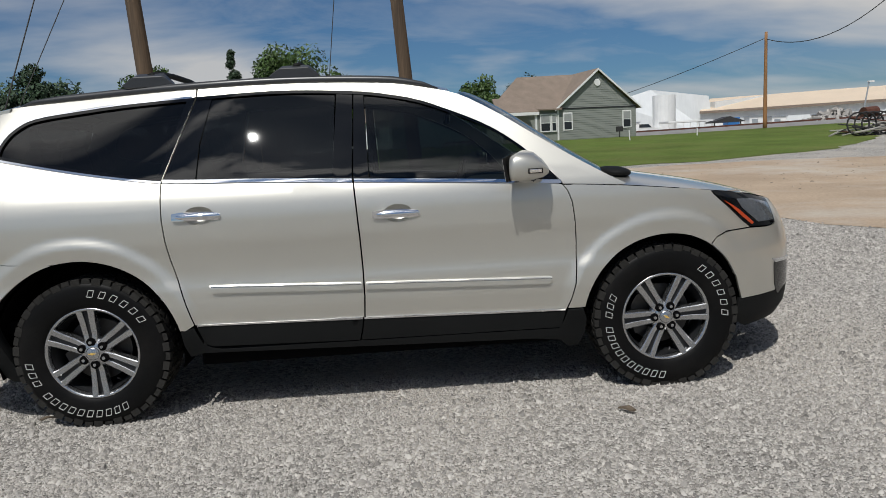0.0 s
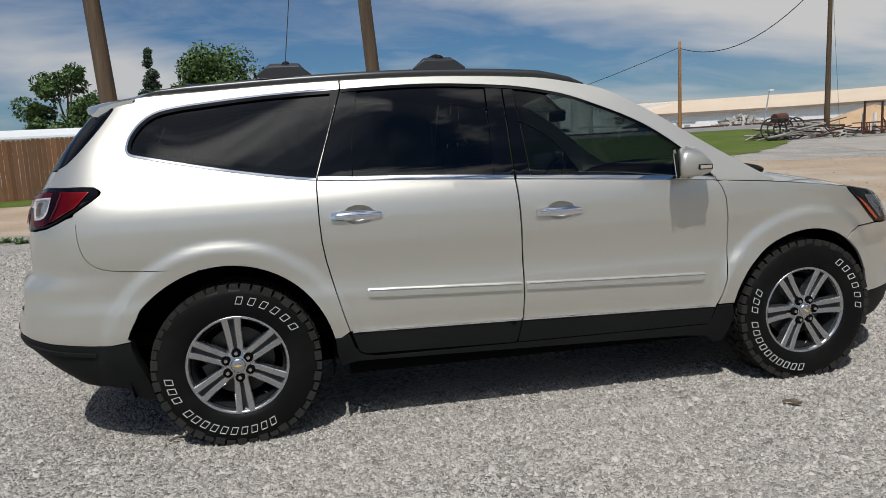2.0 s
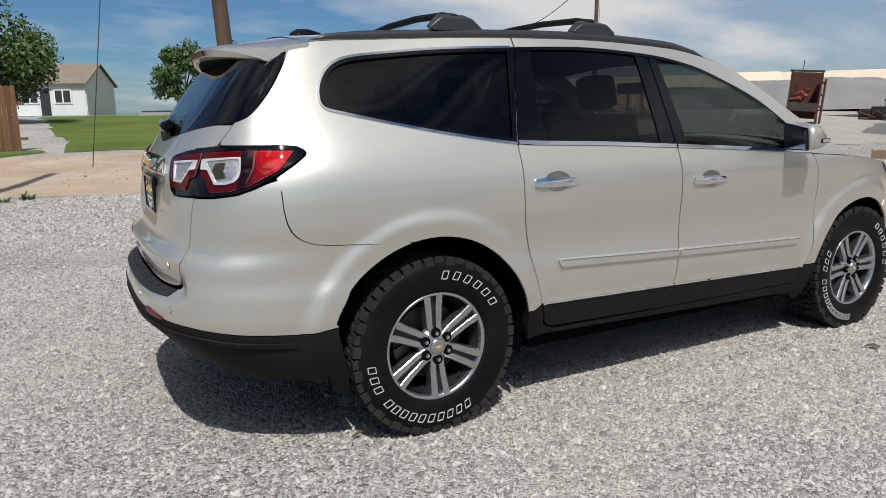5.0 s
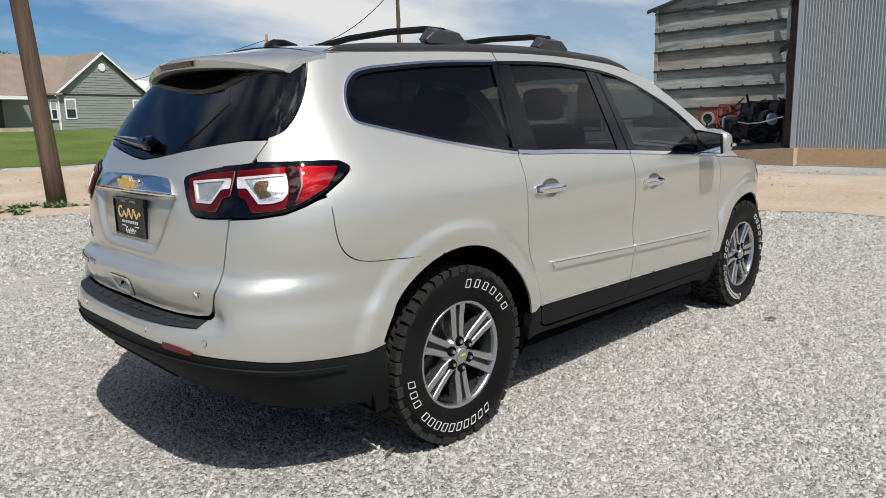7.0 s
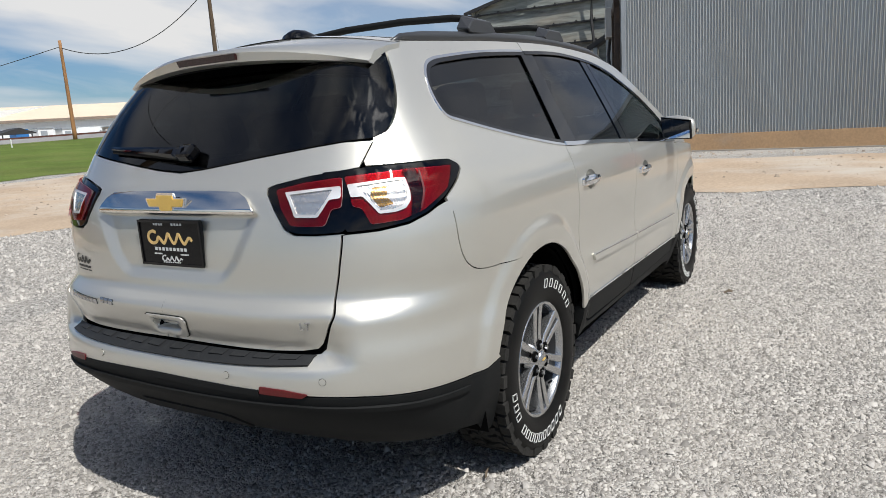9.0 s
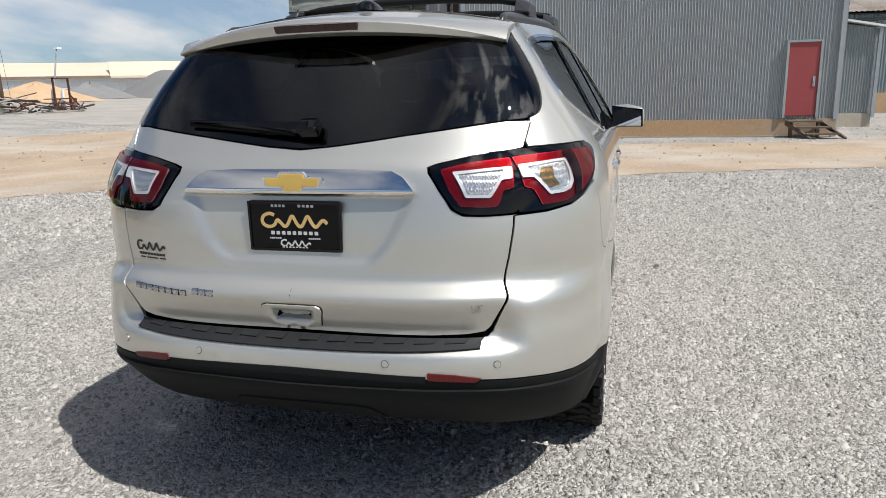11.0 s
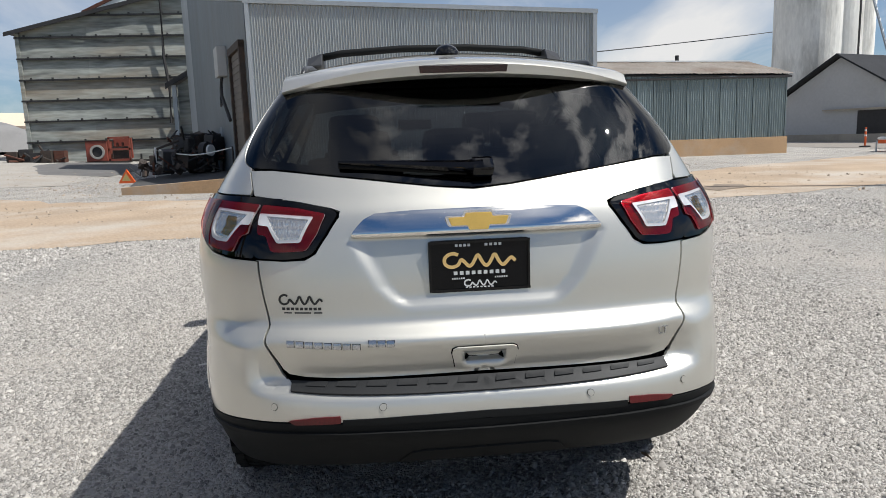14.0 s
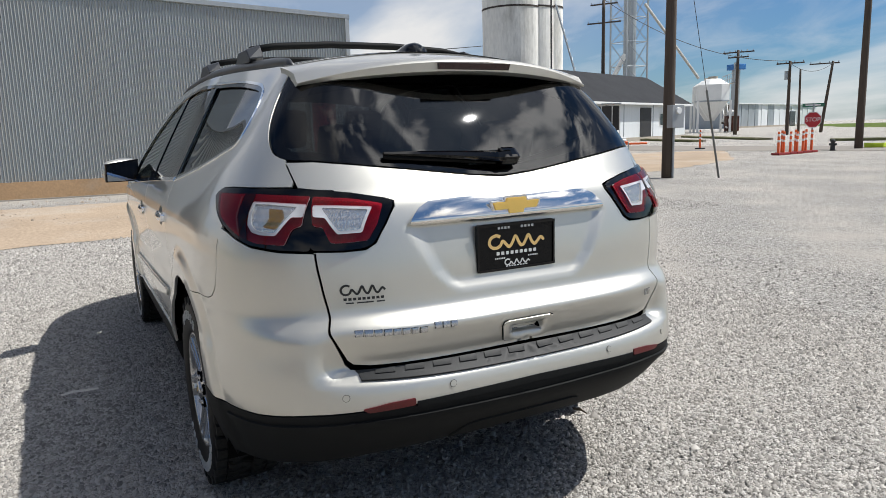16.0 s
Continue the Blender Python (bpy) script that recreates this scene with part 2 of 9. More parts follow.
def sheet(name, poly, step, material, lift=0.004, wobble=0.0, parent=None):
    """A piece of ground with an uneven edge, lying on the rise of the land."""
    rs = np.random.RandomState(len(name) + 7)
    loop = []
    for i in range(len(poly)):
        a, b = np.array(poly[i], float), np.array(poly[(i + 1) % len(poly)], float)
        n = max(1, int(np.hypot(*(b - a)) / step))
        for k in range(n):
            p = a + (b - a) * k / n
            loop.append(p + rs.uniform(-wobble, wobble, 2))
    loop = np.array(loop)
    lo, hi = loop.min(0), loop.max(0)
    gx, gy = np.meshgrid(np.arange(lo[0], hi[0], step * 1.5), np.arange(lo[1], hi[1], step * 1.5))
    gx, gy = gx.ravel(), gy.ravel()
    ok = inside(gx, gy, [tuple(p) for p in loop])
    pts = [Vector(p) for p in loop] + [Vector((a, b)) for a, b in zip(gx[ok], gy[ok])]
    n = len(loop)
    from_cdt = geometry_cdt(pts, [(i, (i + 1) % n) for i in range(n)], n)
    verts = [(v.x, v.y, gzf(v.x, v.y) + lift) for v in from_cdt[0]]
    return mesh_part(name, verts, from_cdt[1], material, parent)


def geometry_cdt(pts, edges, n):
    import mathutils
    out = mathutils.geometry.delaunay_2d_cdt(pts, edges, [list(range(n))], 1, 1e-5)
    return out[0], out[2]


# ---- ground ----
def gravel_mat():
    m = bpy.data.materials.new("crushed_gravel")
    m.use_nodes = True
    t = m.node_tree
    b = t.nodes["Principled BSDF"]
    g = t.nodes.new("ShaderNodeNewGeometry")
    v = t.nodes.new("ShaderNodeTexVoronoi")
    v.inputs["Scale"].default_value = 70
    v.inputs["Randomness"].default_value = 1.0
    v2 = t.nodes.new("ShaderNodeTexVoronoi")
    v2.inputs["Scale"].default_value = 165
    n = t.nodes.new("ShaderNodeTexNoise")
    n.inputs["Scale"].default_value, n.inputs["Detail"].default_value = 0.55, 6
    n2 = t.nodes.new("ShaderNodeTexNoise")
    n2.inputs["Scale"].default_value, n2.inputs["Detail"].default_value = 14, 5
    for k in (v, v2, n, n2):
        t.links.new(g.outputs["Position"], k.inputs["Vector"])
    sepc = t.nodes.new("ShaderNodeSeparateColor")
    t.links.new(v.outputs["Color"], sepc.inputs[0])
    cr = t.nodes.new("ShaderNodeValToRGB")
    el = cr.color_ramp.elements
    el[0].position, el[0].color = 0.0, (0.11, 0.105, 0.095, 1)
    el[1].position, el[1].color = 1.0, (0.62, 0.595, 0.55, 1)
    e = el.new(0.35)
    e.color = (0.37, 0.35, 0.32, 1)
    t.links.new(sepc.outputs[0], cr.inputs[0])
    # fine dust lies in wide uneven patches
    dr = t.nodes.new("ShaderNodeMapRange")
    dr.inputs["From Min"].default_value, dr.inputs["From Max"].default_value = 0.42, 0.66
    dr.inputs["To Min"].default_value, dr.inputs["To Max"].default_value = 0.10, 0.85
    t.links.new(n.outputs["Fac"], dr.inputs["Value"])
    mx = t.nodes.new("ShaderNodeMix")
    mx.data_type = "RGBA"
    t.links.new(dr.outputs[0], mx.inputs["Factor"])
    t.links.new(cr.outputs[0], mx.inputs["A"])
    mx.inputs["B"].default_value = (0.47, 0.43, 0.38, 1)
    # shade in the gaps between stones put into the colour, here more, there less
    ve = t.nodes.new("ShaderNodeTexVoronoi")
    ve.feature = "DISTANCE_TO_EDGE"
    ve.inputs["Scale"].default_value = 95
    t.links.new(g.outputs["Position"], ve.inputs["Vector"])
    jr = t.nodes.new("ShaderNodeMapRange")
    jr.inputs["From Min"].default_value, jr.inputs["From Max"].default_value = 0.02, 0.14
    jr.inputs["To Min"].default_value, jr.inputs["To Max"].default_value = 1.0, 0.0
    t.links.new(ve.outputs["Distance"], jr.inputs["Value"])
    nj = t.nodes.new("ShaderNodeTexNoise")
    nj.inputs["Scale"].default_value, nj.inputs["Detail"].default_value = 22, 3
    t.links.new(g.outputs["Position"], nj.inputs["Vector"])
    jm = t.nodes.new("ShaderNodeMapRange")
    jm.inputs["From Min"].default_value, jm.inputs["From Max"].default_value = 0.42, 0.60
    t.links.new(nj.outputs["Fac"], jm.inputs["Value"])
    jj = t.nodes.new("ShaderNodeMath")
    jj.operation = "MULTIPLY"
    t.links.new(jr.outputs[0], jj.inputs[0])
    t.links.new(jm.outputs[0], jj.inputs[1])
    gap_shade = t.nodes.new("ShaderNodeMix")
    gap_shade.data_type = "RGBA"
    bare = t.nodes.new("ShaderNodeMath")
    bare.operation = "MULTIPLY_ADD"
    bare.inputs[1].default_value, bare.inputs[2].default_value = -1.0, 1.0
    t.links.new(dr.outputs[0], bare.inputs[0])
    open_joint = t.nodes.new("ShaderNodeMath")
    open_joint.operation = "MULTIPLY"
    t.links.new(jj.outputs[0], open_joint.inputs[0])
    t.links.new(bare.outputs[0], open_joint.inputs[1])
    t.links.new(open_joint.outputs[0], gap_shade.inputs["Factor"])
    t.links.new(mx.outputs["Result"], gap_shade.inputs["A"])
    gap_shade.inputs["B"].default_value = (0.055, 0.05, 0.044, 1)
    t.links.new(gap_shade.outputs["Result"], b.inputs["Base Color"])
    b.inputs["Roughness"].default_value = 0.95
    b.inputs["Specular IOR Level"].default_value = 0.2
    ad = t.nodes.new("ShaderNodeMath")
    ad.operation = "ADD"
    mu = t.nodes.new("ShaderNodeMath")
    mu.operation = "MULTIPLY"
    mu.inputs[1].default_value = 0.5
    t.links.new(v2.outputs["Distance"], mu.inputs[0])
    t.links.new(v.outputs["Distance"], ad.inputs[0])
    t.links.new(mu.outputs[0], ad.inputs[1])
    bp = t.nodes.new("ShaderNodeBump")
    bp.invert = True
    bp.inputs["Strength"].default_value, bp.inputs["Distance"].default_value = 1.0, 0.014
    t.links.new(ad.outputs[0], bp.inputs["Height"])
    bp2 = t.nodes.new("ShaderNodeBump")
    bp2.inputs["Strength"].default_value, bp2.inputs["Distance"].default_value = 0.5, 0.03
    t.links.new(n2.outputs["Fac"], bp2.inputs["Height"])
    t.links.new(bp.outputs[0], bp2.inputs["Normal"])
    t.links.new(bp2.outputs[0], b.inputs["Normal"])
    return m


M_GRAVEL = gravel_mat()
M_DIRT = mat("packed_tan_dirt", (0.37, 0.285, 0.205), 0.95, var=0.28, scale=0.45, fine=16, bump=0.6, dist=0.03,
             tint=(0.46, 0.42, 0.365), tint_amount=0.75, spec=0.15)
M_PALE = mat("pale_gravel_apron", (0.345, 0.32, 0.285), 0.95, var=0.2, scale=0.7, fine=35, bump=0.7, dist=0.02,
             tint=(0.33, 0.28, 0.23), tint_amount=0.5, spec=0.15)
M_GRASS = mat("mown_grass", (0.090, 0.128, 0.028), 0.95, var=0.45, scale=0.35, fine=9, bump=1.0, dist=0.06,
              tint=(0.15, 0.14, 0.055), tint_amount=0.5, spec=0.1)

xs = np.unique(np.concatenate([np.linspace(-10, 16, 27), np.linspace(16, 90, 38), np.array([-1500, -400, -120, -60, -30, -18, 130, 220, 500, 1500])]))
ys = np.unique(np.concatenate([np.linspace(-10, 60, 71), np.array([-1500, -500, -180, -90, -60, -40, -28, -20, -14, 75, 100, 160, 400, 1500])]))
gv = [(x, y, gzf(x, y)) for y in ys for x in xs]
nx = len(xs)
gf = [(j * nx + i, j * nx + i + 1, (j + 1) * nx + i + 1, (j + 1) * nx + i) for j in range(len(ys) - 1) for i in range(nx - 1)]
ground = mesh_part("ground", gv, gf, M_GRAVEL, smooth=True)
tagged(ground, "pale grey crushed gravel lot with dusty patches", "gravel ground", kind="structure")

LOT_EDGE = [(-14, 11.6), (-9, 11.3), (-4, 10.9), (2, 9.4), (4.4, 8.0), (5.7, 6.4), (6.3, 4.2), (7.0, 0.0), (7.8, -2.6), (8.7, -5.8), (9.8, -9.8), (11.4, -14)]
dirt = sheet("dirt_road", LOT_EDGE + [(14.6, -22), (22, -30), (24.5, -22), (19, -12), (14.2, -6), (13.6, 0), (13.8, 4), (15, 9), (20, 14), (22, 18), (13.5, 20.5), (7, 20.5), (0, 20.5), (-4, 20.3), (-9, 19.8), (-14, 19.5)],
             0.6, M_DIRT, 0.006, 0.16)
tagged(dirt, "dry tan packed dirt road along the gravel lot", "dirt road", kind="structure")
lawn = sheet("lawn", [(-2.5, 21.8), (6, 21.4), (12, 21.8), (18, 24), (22, 27.5), (26, 32), (31, 39), (38, 47), (40, 62), (20, 66), (-4, 64)], 1.2, M_GRASS, 0.012, 0.3)
tagged(lawn, "mown green grass lawn round the grey house", "lawn", kind="structure")
verge = sheet("grass_verge", [(-16, 18.4), (-9, 19.0), (-5.2, 19.9), (-3.2, 21.6), (-3.4, 22.8), (-9, 22.2), (-16, 21.8)], 0.5, M_GRASS, 0.012, 0.12)
tagged(verge, "narrow strip of grass at the foot of the fence", "grass", kind="structure")
yard = sheet("railside_yard", [(22, 18.5), (24, 26), (28, 32.5), (36, 41), (48, 52), (64, 50), (60, 28), (46.4, 24.5), (34, 15.5), (24, 12)], 1.6, M_PALE, 0.008, 0.4)
tagged(yard, "pale dusty gravel yard beyond the road", "gravel yard", kind="structure")

# ---- surfaces of the buildings ----
M_CORR = mat("weathered_corrugated_steel", (0.35, 0.38, 0.38), 0.5, 0.4, var=0.14, scale=0.9, fine=12, bump=0.05, tint=(0.36, 0.33, 0.28), tint_amount=0.45, stretch=(1, 1, 0.3))
M_STEEL = mat("plain_galvanised_steel", (0.36, 0.39, 0.41), 0.5, 0.4, var=0.12, scale=0.6, fine=9, bump=0.05, tint=(0.28, 0.28, 0.27), tint_amount=0.4, stretch=(1, 1, 0.4))
M_FOOT = mat("tan_stained_concrete", (0.45, 0.29, 0.16), 0.9, var=0.2, scale=0.8, fine=18, bump=0.3, dist=0.01, tint=(0.43, 0.36, 0.29), tint_amount=0.8)
M_CONC = mat("pale_concrete", (0.42, 0.37, 0.30), 0.9, var=0.18, scale=0.9, fine=20, bump=0.3, dist=0.01, tint=(0.28, 0.23, 0.18), tint_amount=0.5)
M_REDDOOR = mat("faded_red_door_paint", (0.30, 0.055, 0.055), 0.5, var=0.1, scale=1.4, fine=25, bump=0.05)
M_WOOD = mat("grey_weathered_wood", (0.13, 0.095, 0.065), 0.85, var=0.3, scale=2.0, fine=30, bump=0.4, stretch=(1, 1, 0.15))
M_POLE = mat("creosoted_pole_wood", (0.085, 0.056, 0.033), 0.9, var=0.55, scale=6.0, fine=34, bump=0.9, dist=0.012, stretch=(1, 1, 0.05), tint=(0.035, 0.025, 0.018), tint_amount=0.7)
M_POLED = mat("dark_pole_wood", (0.075, 0.055, 0.04), 0.85, var=0.35, scale=3.0, fine=34, bump=0.8, dist=0.01, stretch=(1, 1, 0.05))
M_POLEO = mat("orange_brown_pole_wood", (0.30, 0.15, 0.06), 0.85, var=0.3, scale=2.0, fine=20, bump=0.5, stretch=(1, 1, 0.06))
M_FENCE = mat("stained_cedar_board", (0.15, 0.072, 0.030), 0.85, var=0.3, scale=2.5, fine=26, bump=0.5, stretch=(1, 1, 0.1), piece=0.22, tint=(0.12, 0.07, 0.04), tint_amount=0.5)
M_WIRE = mat("black_cable", (0.03, 0.03, 0.03), 0.6, var=0.05, bump=0)
M_BLACK = mat("black_iron", (0.025, 0.024, 0.024), 0.6, var=0.3, scale=4, fine=30, bump=0.2)
M_RUST = mat("rusted_steel", (0.095, 0.034, 0.02), 0.85, 0.1, var=0.4, scale=4, fine=24, bump=0.4, tint=(0.06, 0.04, 0.035), tint_amount=0.7)
M_REDMACH = mat("faded_red_machine_paint", (0.24, 0.055, 0.035), 0.6, var=0.25, scale=3, fine=20, bump=0.2, tint=(0.18, 0.07, 0.04), tint_amount=0.6)
M_DUSTY = mat("dusty_dark_iron", (0.05, 0.04, 0.034), 0.8, 0.2, var=0.4, scale=5, fine=30, bump=0.4, tint=(0.10, 0.06, 0.04), tint_amount=0.6)
M_ORANGE = mat("safety_orange", (0.75, 0.12, 0.02), 0.5, var=0.08, scale=3, fine=20, bump=0.03)
M_YELLOW = mat("faded_yellow_paint", (0.52, 0.40, 0.15), 0.6, var=0.15, scale=3, fine=20, bump=0.05)
M_WHITE = mat("white_paint", (0.74, 0.74, 0.72), 0.6, var=0.08, scale=1, fine=12, bump=0.04)
M_WHITEW = mat("white_metal_cladding", (0.70, 0.72, 0.72), 0.55, var=0.07, scale=0.3, fine=4, bump=0.03, stretch=(1, 1, 0.2))
M_TANROOF = mat("tan_roof_sheet", (0.64, 0.52, 0.39), 0.7, var=0.08, scale=0.15, fine=3, bump=0.03)
M_SIDING = mat("grey_green_clapboard", (0.225, 0.24, 0.215), 0.7, var=0.08, scale=1.0, fine=14, bump=0.05)
M_SHINGLE = mat("brown_shingles", (0.205, 0.16, 0.125), 0.9, var=0.22, scale=1.2, fine=9, bump=0.4, dist=0.02)
M_DARKROOF = mat("dark_grey_shingles", (0.038, 0.039, 0.042), 0.95, var=0.2, scale=0.8, fine=9, bump=0.3, spec=0.15)
M_PANE = mat("dark_window_glass", (0.03, 0.035, 0.04), 0.06, var=0.1, bump=0)
M_CURTAIN = mat("pale_blind", (0.30, 0.31, 0.30), 0.8, var=0.15, scale=6, fine=30, bump=0.1)
M_BARN = mat("weathered_grey_barn_sheet", (0.25, 0.262, 0.238), 0.75, 0.15, var=0.7, scale=0.55, fine=3.5, bump=0.25, stretch=(1, 0.22, 1.6), tint=(0.34, 0.24, 0.14), tint_amount=0.45, piece=0.10)
M_CONCSILO = mat("stained_silo_concrete", (0.80, 0.78, 0.72), 0.9, var=0.16, scale=0.5, fine=5, bump=0.2, tint=(0.26, 0.24, 0.20), tint_amount=0.85, stretch=(1, 1, 0.28))
M_SANDPILE = mat("tan_sand", (0.47, 0.32, 0.19), 0.95, var=0.15, scale=0.5, fine=14, bump=0.4, dist=0.02)
M_GREYPILE = mat("grey_aggregate", (0.20, 0.195, 0.19), 0.95, var=0.2, scale=0.6, fine=14, bump=0.6, dist=0.03)
M_RUBBLE = mat("broken_concrete", (0.33, 0.31, 0.285), 0.9, var=0.2, scale=1, fine=14, bump=0.4, island=0.3)
M_SHED2 = mat("blue_grey_wall_sheet", (0.20, 0.245, 0.245), 0.5, 0.35, var=0.16, scale=0.8, fine=10, bump=0.05, stretch=(1, 1, 0.25), piece=0.12)
M_OLDROOF = mat("weathered_roof_sheet", (0.33, 0.29, 0.245), 0.7, 0.2, var=0.28, scale=0.7, fine=8, bump=0.1, tint=(0.19, 0.12, 0.08), tint_amount=0.6)
M_BLUE = mat("blue_plastic", (0.03, 0.16, 0.42), 0.5, var=0.08, bump=0.03)


def corrugated_bm(a, b, z0, top, pitch=0.076, amp=0.024, seg=6):
    """A standing corrugated sheet from a to b (plan points), from z0 up to the height top(s), s from 0 to 1."""
    bm = bmesh.new()
    a, b = Vector((*a, 0)), Vector((*b, 0))
    d = b - a
    nrm = Vector((d.y, -d.x, 0)).normalized()
    n = int(d.length / pitch) * seg
    prev = None
    for i in range(n + 1):
        s = i / n
        p = a + d * s + nrm * (amp * math.cos(2 * math.pi * i / seg))
        cur = (bm.verts.new((p.x, p.y, z0)), bm.verts.new((p.x, p.y, top(s))))
        if prev:
            f = bm.faces.new((prev[0], cur[0], cur[1], prev[1]))
            f.smooth = True
        prev = cur
    return bm


def wall_bm(a, b, z0, top, thick=0.12):
    """A standing slab from a to b; top is a height or a pair of heights."""
    t0, t1 = top if isinstance(top, tuple) else (top, top)
    a, b = Vector((*a, 0)), Vector((*b, 0))
    d = (b - a).normalized()
    nrm = Vector((-d.y, d.x, 0)) * thick
    return poly_bm([(a.x, a.y, z0), (b.x, b.y, z0), (b.x, b.y, t1), (a.x, a.y, t0)], nrm)


# ---- the corrugated store across the road ----
store = thing("corrugated_store", "tall grey corrugated steel store on a tan concrete footing", "metal building")
A, B, C = (15.85, -6.3), (16.5, 3.7), (33.6, 9.3)
part("front_wall", corrugated_bm(A, B, 0.46, lambda s: 4.87 + 0.55 * s), M_CORR, store)
part("inner_wall", wall_bm((15.98, -6.28), (16.62, 3.65), 0.1, (4.8, 5.35)), M_STEEL, store)
part("footing", wall_bm((15.79, -6.34), (16.44, 3.74), -0.2, 0.47, -0.2), M_FOOT, store, "tan stained concrete footing")
part("ledge", wall_bm((15.72, -6.2), (16.36, 3.6), -0.1, 0.035, -0.18), M_PALE, store)
part("corner_trim", box_bm((16.42, 3.64, 0.46), (16.54, 3.76, 5.5)), M_STEEL, store)
part("corner_trim", box_bm((15.78, -6.38, 0.46), (15.90, -6.26, 4.9)), M_STEEL, store)
part("roof_trim", poly_bm([(15.77, -6.4, 4.83), (16.42, 3.8, 5.38), (16.42, 3.8, 5.5), (15.77, -6.4, 4.95)], (0.12, 0, 0)), M_STEEL, store)
# this side's shade is put into the colour, darker than the other sheets
part("side_wall", wall_bm(B, C, 0.3, (5.4, 8.8), 0.1), mat("grey_blue_shaded_sheet", (0.16, 0.185, 0.20), 0.6, 0.2, var=0.18, scale=0.6, fine=8, bump=0.06, tint=(0.15, 0.15, 0.15), tint_amount=0.5, stretch=(1, 1, 0.3)), store, "plain grey-blue steel side wall")
part("right_wall", wall_bm((24.0, -6.6), (15.9, -6.3), 0.0, (4.9, 4.8), 0.1), M_STEEL, store)
part("roof", poly_bm([(15.8, -6.35, 4.86), (16.45, 3.75, 5.42), (33.6, 9.4, 8.8), (24, -6.5, 4.95)], (0, 0, 0.06)), M_CORR, store)
part("tower_block", poly_bm([(33.2, 4.5, 0.0), (33.4, 9.3, 0.0), (38.5, 10.9, 0.0), (39.5, 5.0, 0.0)], (0, 0, 15)), M_STEEL, store, "smooth steel elevator block")
ang = math.atan2(C[1] - B[1], C[0] - B[0])
SM = Matrix.Translation((B[0], B[1], 0)) @ Matrix.Rotation(ang, 4, "Z")
rd = part("roller_door", box_bm((0.55, 0.10, 0.35), (2.7, 0.16, 4.2), SM), mat("brown_roller_door", (0.12, 0.105, 0.09), 0.6, 0.3, var=0.2, scale=1, fine=12, bump=0.1), store, "closed brown roller door")
for i in range(19):
    part("slat", box_bm((0.57, 0.16, 0.4 + i * 0.2), (2.68, 0.178, 0.54 + i * 0.2), SM), MATS["brown_roller_door"], rd)
for x0 in (0.35, 2.7):
    part("door_jamb", box_bm((x0, 0.09, 0.3), (x0 + 0.2, 0.26, 4.35), SM), M_DUSTY, store)
part("door_head", box_bm((0.35, 0.09, 4.2), (2.9, 0.27, 4.42), SM), M_DUSTY, store)
mb = part("meter_box", box_bm((4.4, 0.1, 3.75), (5.4, 0.42, 4.75), SM, 0.03), mat("grey_enamel", (0.42, 0.43, 0.42), 0.5, var=0.08, bump=0.03), store, "grey electrical box on the side wall")
part("conduit", sweep_bm([SM @ Vector(p) for p in ((4.9, 0.25, 3.75), (4.9, 0.3, 3.4), (4.6, 0.34, 3.1), (3.9, 0.3, 2.6), (3.5, 0.25, 2.2))], 0.06), M_BLACK, store)
part("conduit", sweep_bm([SM @ Vector(p) for p in ((5.2, 0.25, 3.75), (5.3, 0.3, 3.1), (5.0, 0.34, 2.75), (4.5, 0.3, 2.9))], 0.03), M_BLACK, store)
# the red door
rdoor = part("door", box_bm((15.83, -5.84, 0.55), (15.90, -5.10, 2.42), bevel=0.008), M_REDDOOR, store, "closed faded red steel door")
part("door_knob", tube_bm((15.80, -5.74, 1.42), (15.86, -5.74, 1.42), 0.03), M_STEEL, rdoor)
part("door_plate", box_bm((15.815, -5.77, 1.3), (15.835, -5.71, 1.55)), M_STEEL, rdoor)
for y0, y1, z0, z1 in ((-5.10, -5.04, 0.5, 2.48), (-5.90, -5.84, 0.5, 2.48), (-5.84, -5.10, 2.42, 2.48)):
    part("door_frame", box_bm((15.80, y0, z0), (15.93, y1, z1)), M_CORR, store)
steps = thing("wooden_steps", "short weathered wooden steps below the red door", "steps")
for i in range(3):
    y_ = -0.17 * i
    part("tread", box_bm((15.48 - 0.24 * i, -5.95 + y_, 0.40 - 0.15 * i), (15.76 - 0.24 * i, -5.15 + y_, 0.44 - 0.15 * i)), M_WOOD, steps)
for y in (-5.98, -5.16):
    part("stringer", poly_bm([(15.78, y, 0.46), (15.78, y, 0.32), (15.04, y - 0.42, 0.0), (14.92, y - 0.42, 0.0), (14.92, y - 0.42, 0.04)], (0, 0.045, 0)), M_WOOD, steps)
for y in (-5.9, -5.25):
    part("leg", box_bm((15.66, y - 0.04, 0.0), (15.74, y + 0.04, 0.40)), M_WOOD, steps)
slab = thing("loading_slab", "low tan concrete loading slab with a dark top", "concrete slab")
part("slab", poly_bm([(16.25, 3.6, -0.1), (17.15, 7.9, -0.1), (17.15, 7.9, 0.22), (16.25, 3.6, 0.48)], (0.3, -0.06, 0)), M_FOOT, slab)
part("fill", poly_bm([(16.5, 3.6, 0.44), (17.4, 7.8, 0.18), (24, 9.6, 0.15), (26, 7.2, 0.4)], (0, 0, -0.5)), mat("dark_asphalt", (0.06, 0.058, 0.055), 0.9, var=0.25, scale=1, fine=25, bump=0.4), slab, "dark asphalt fill")

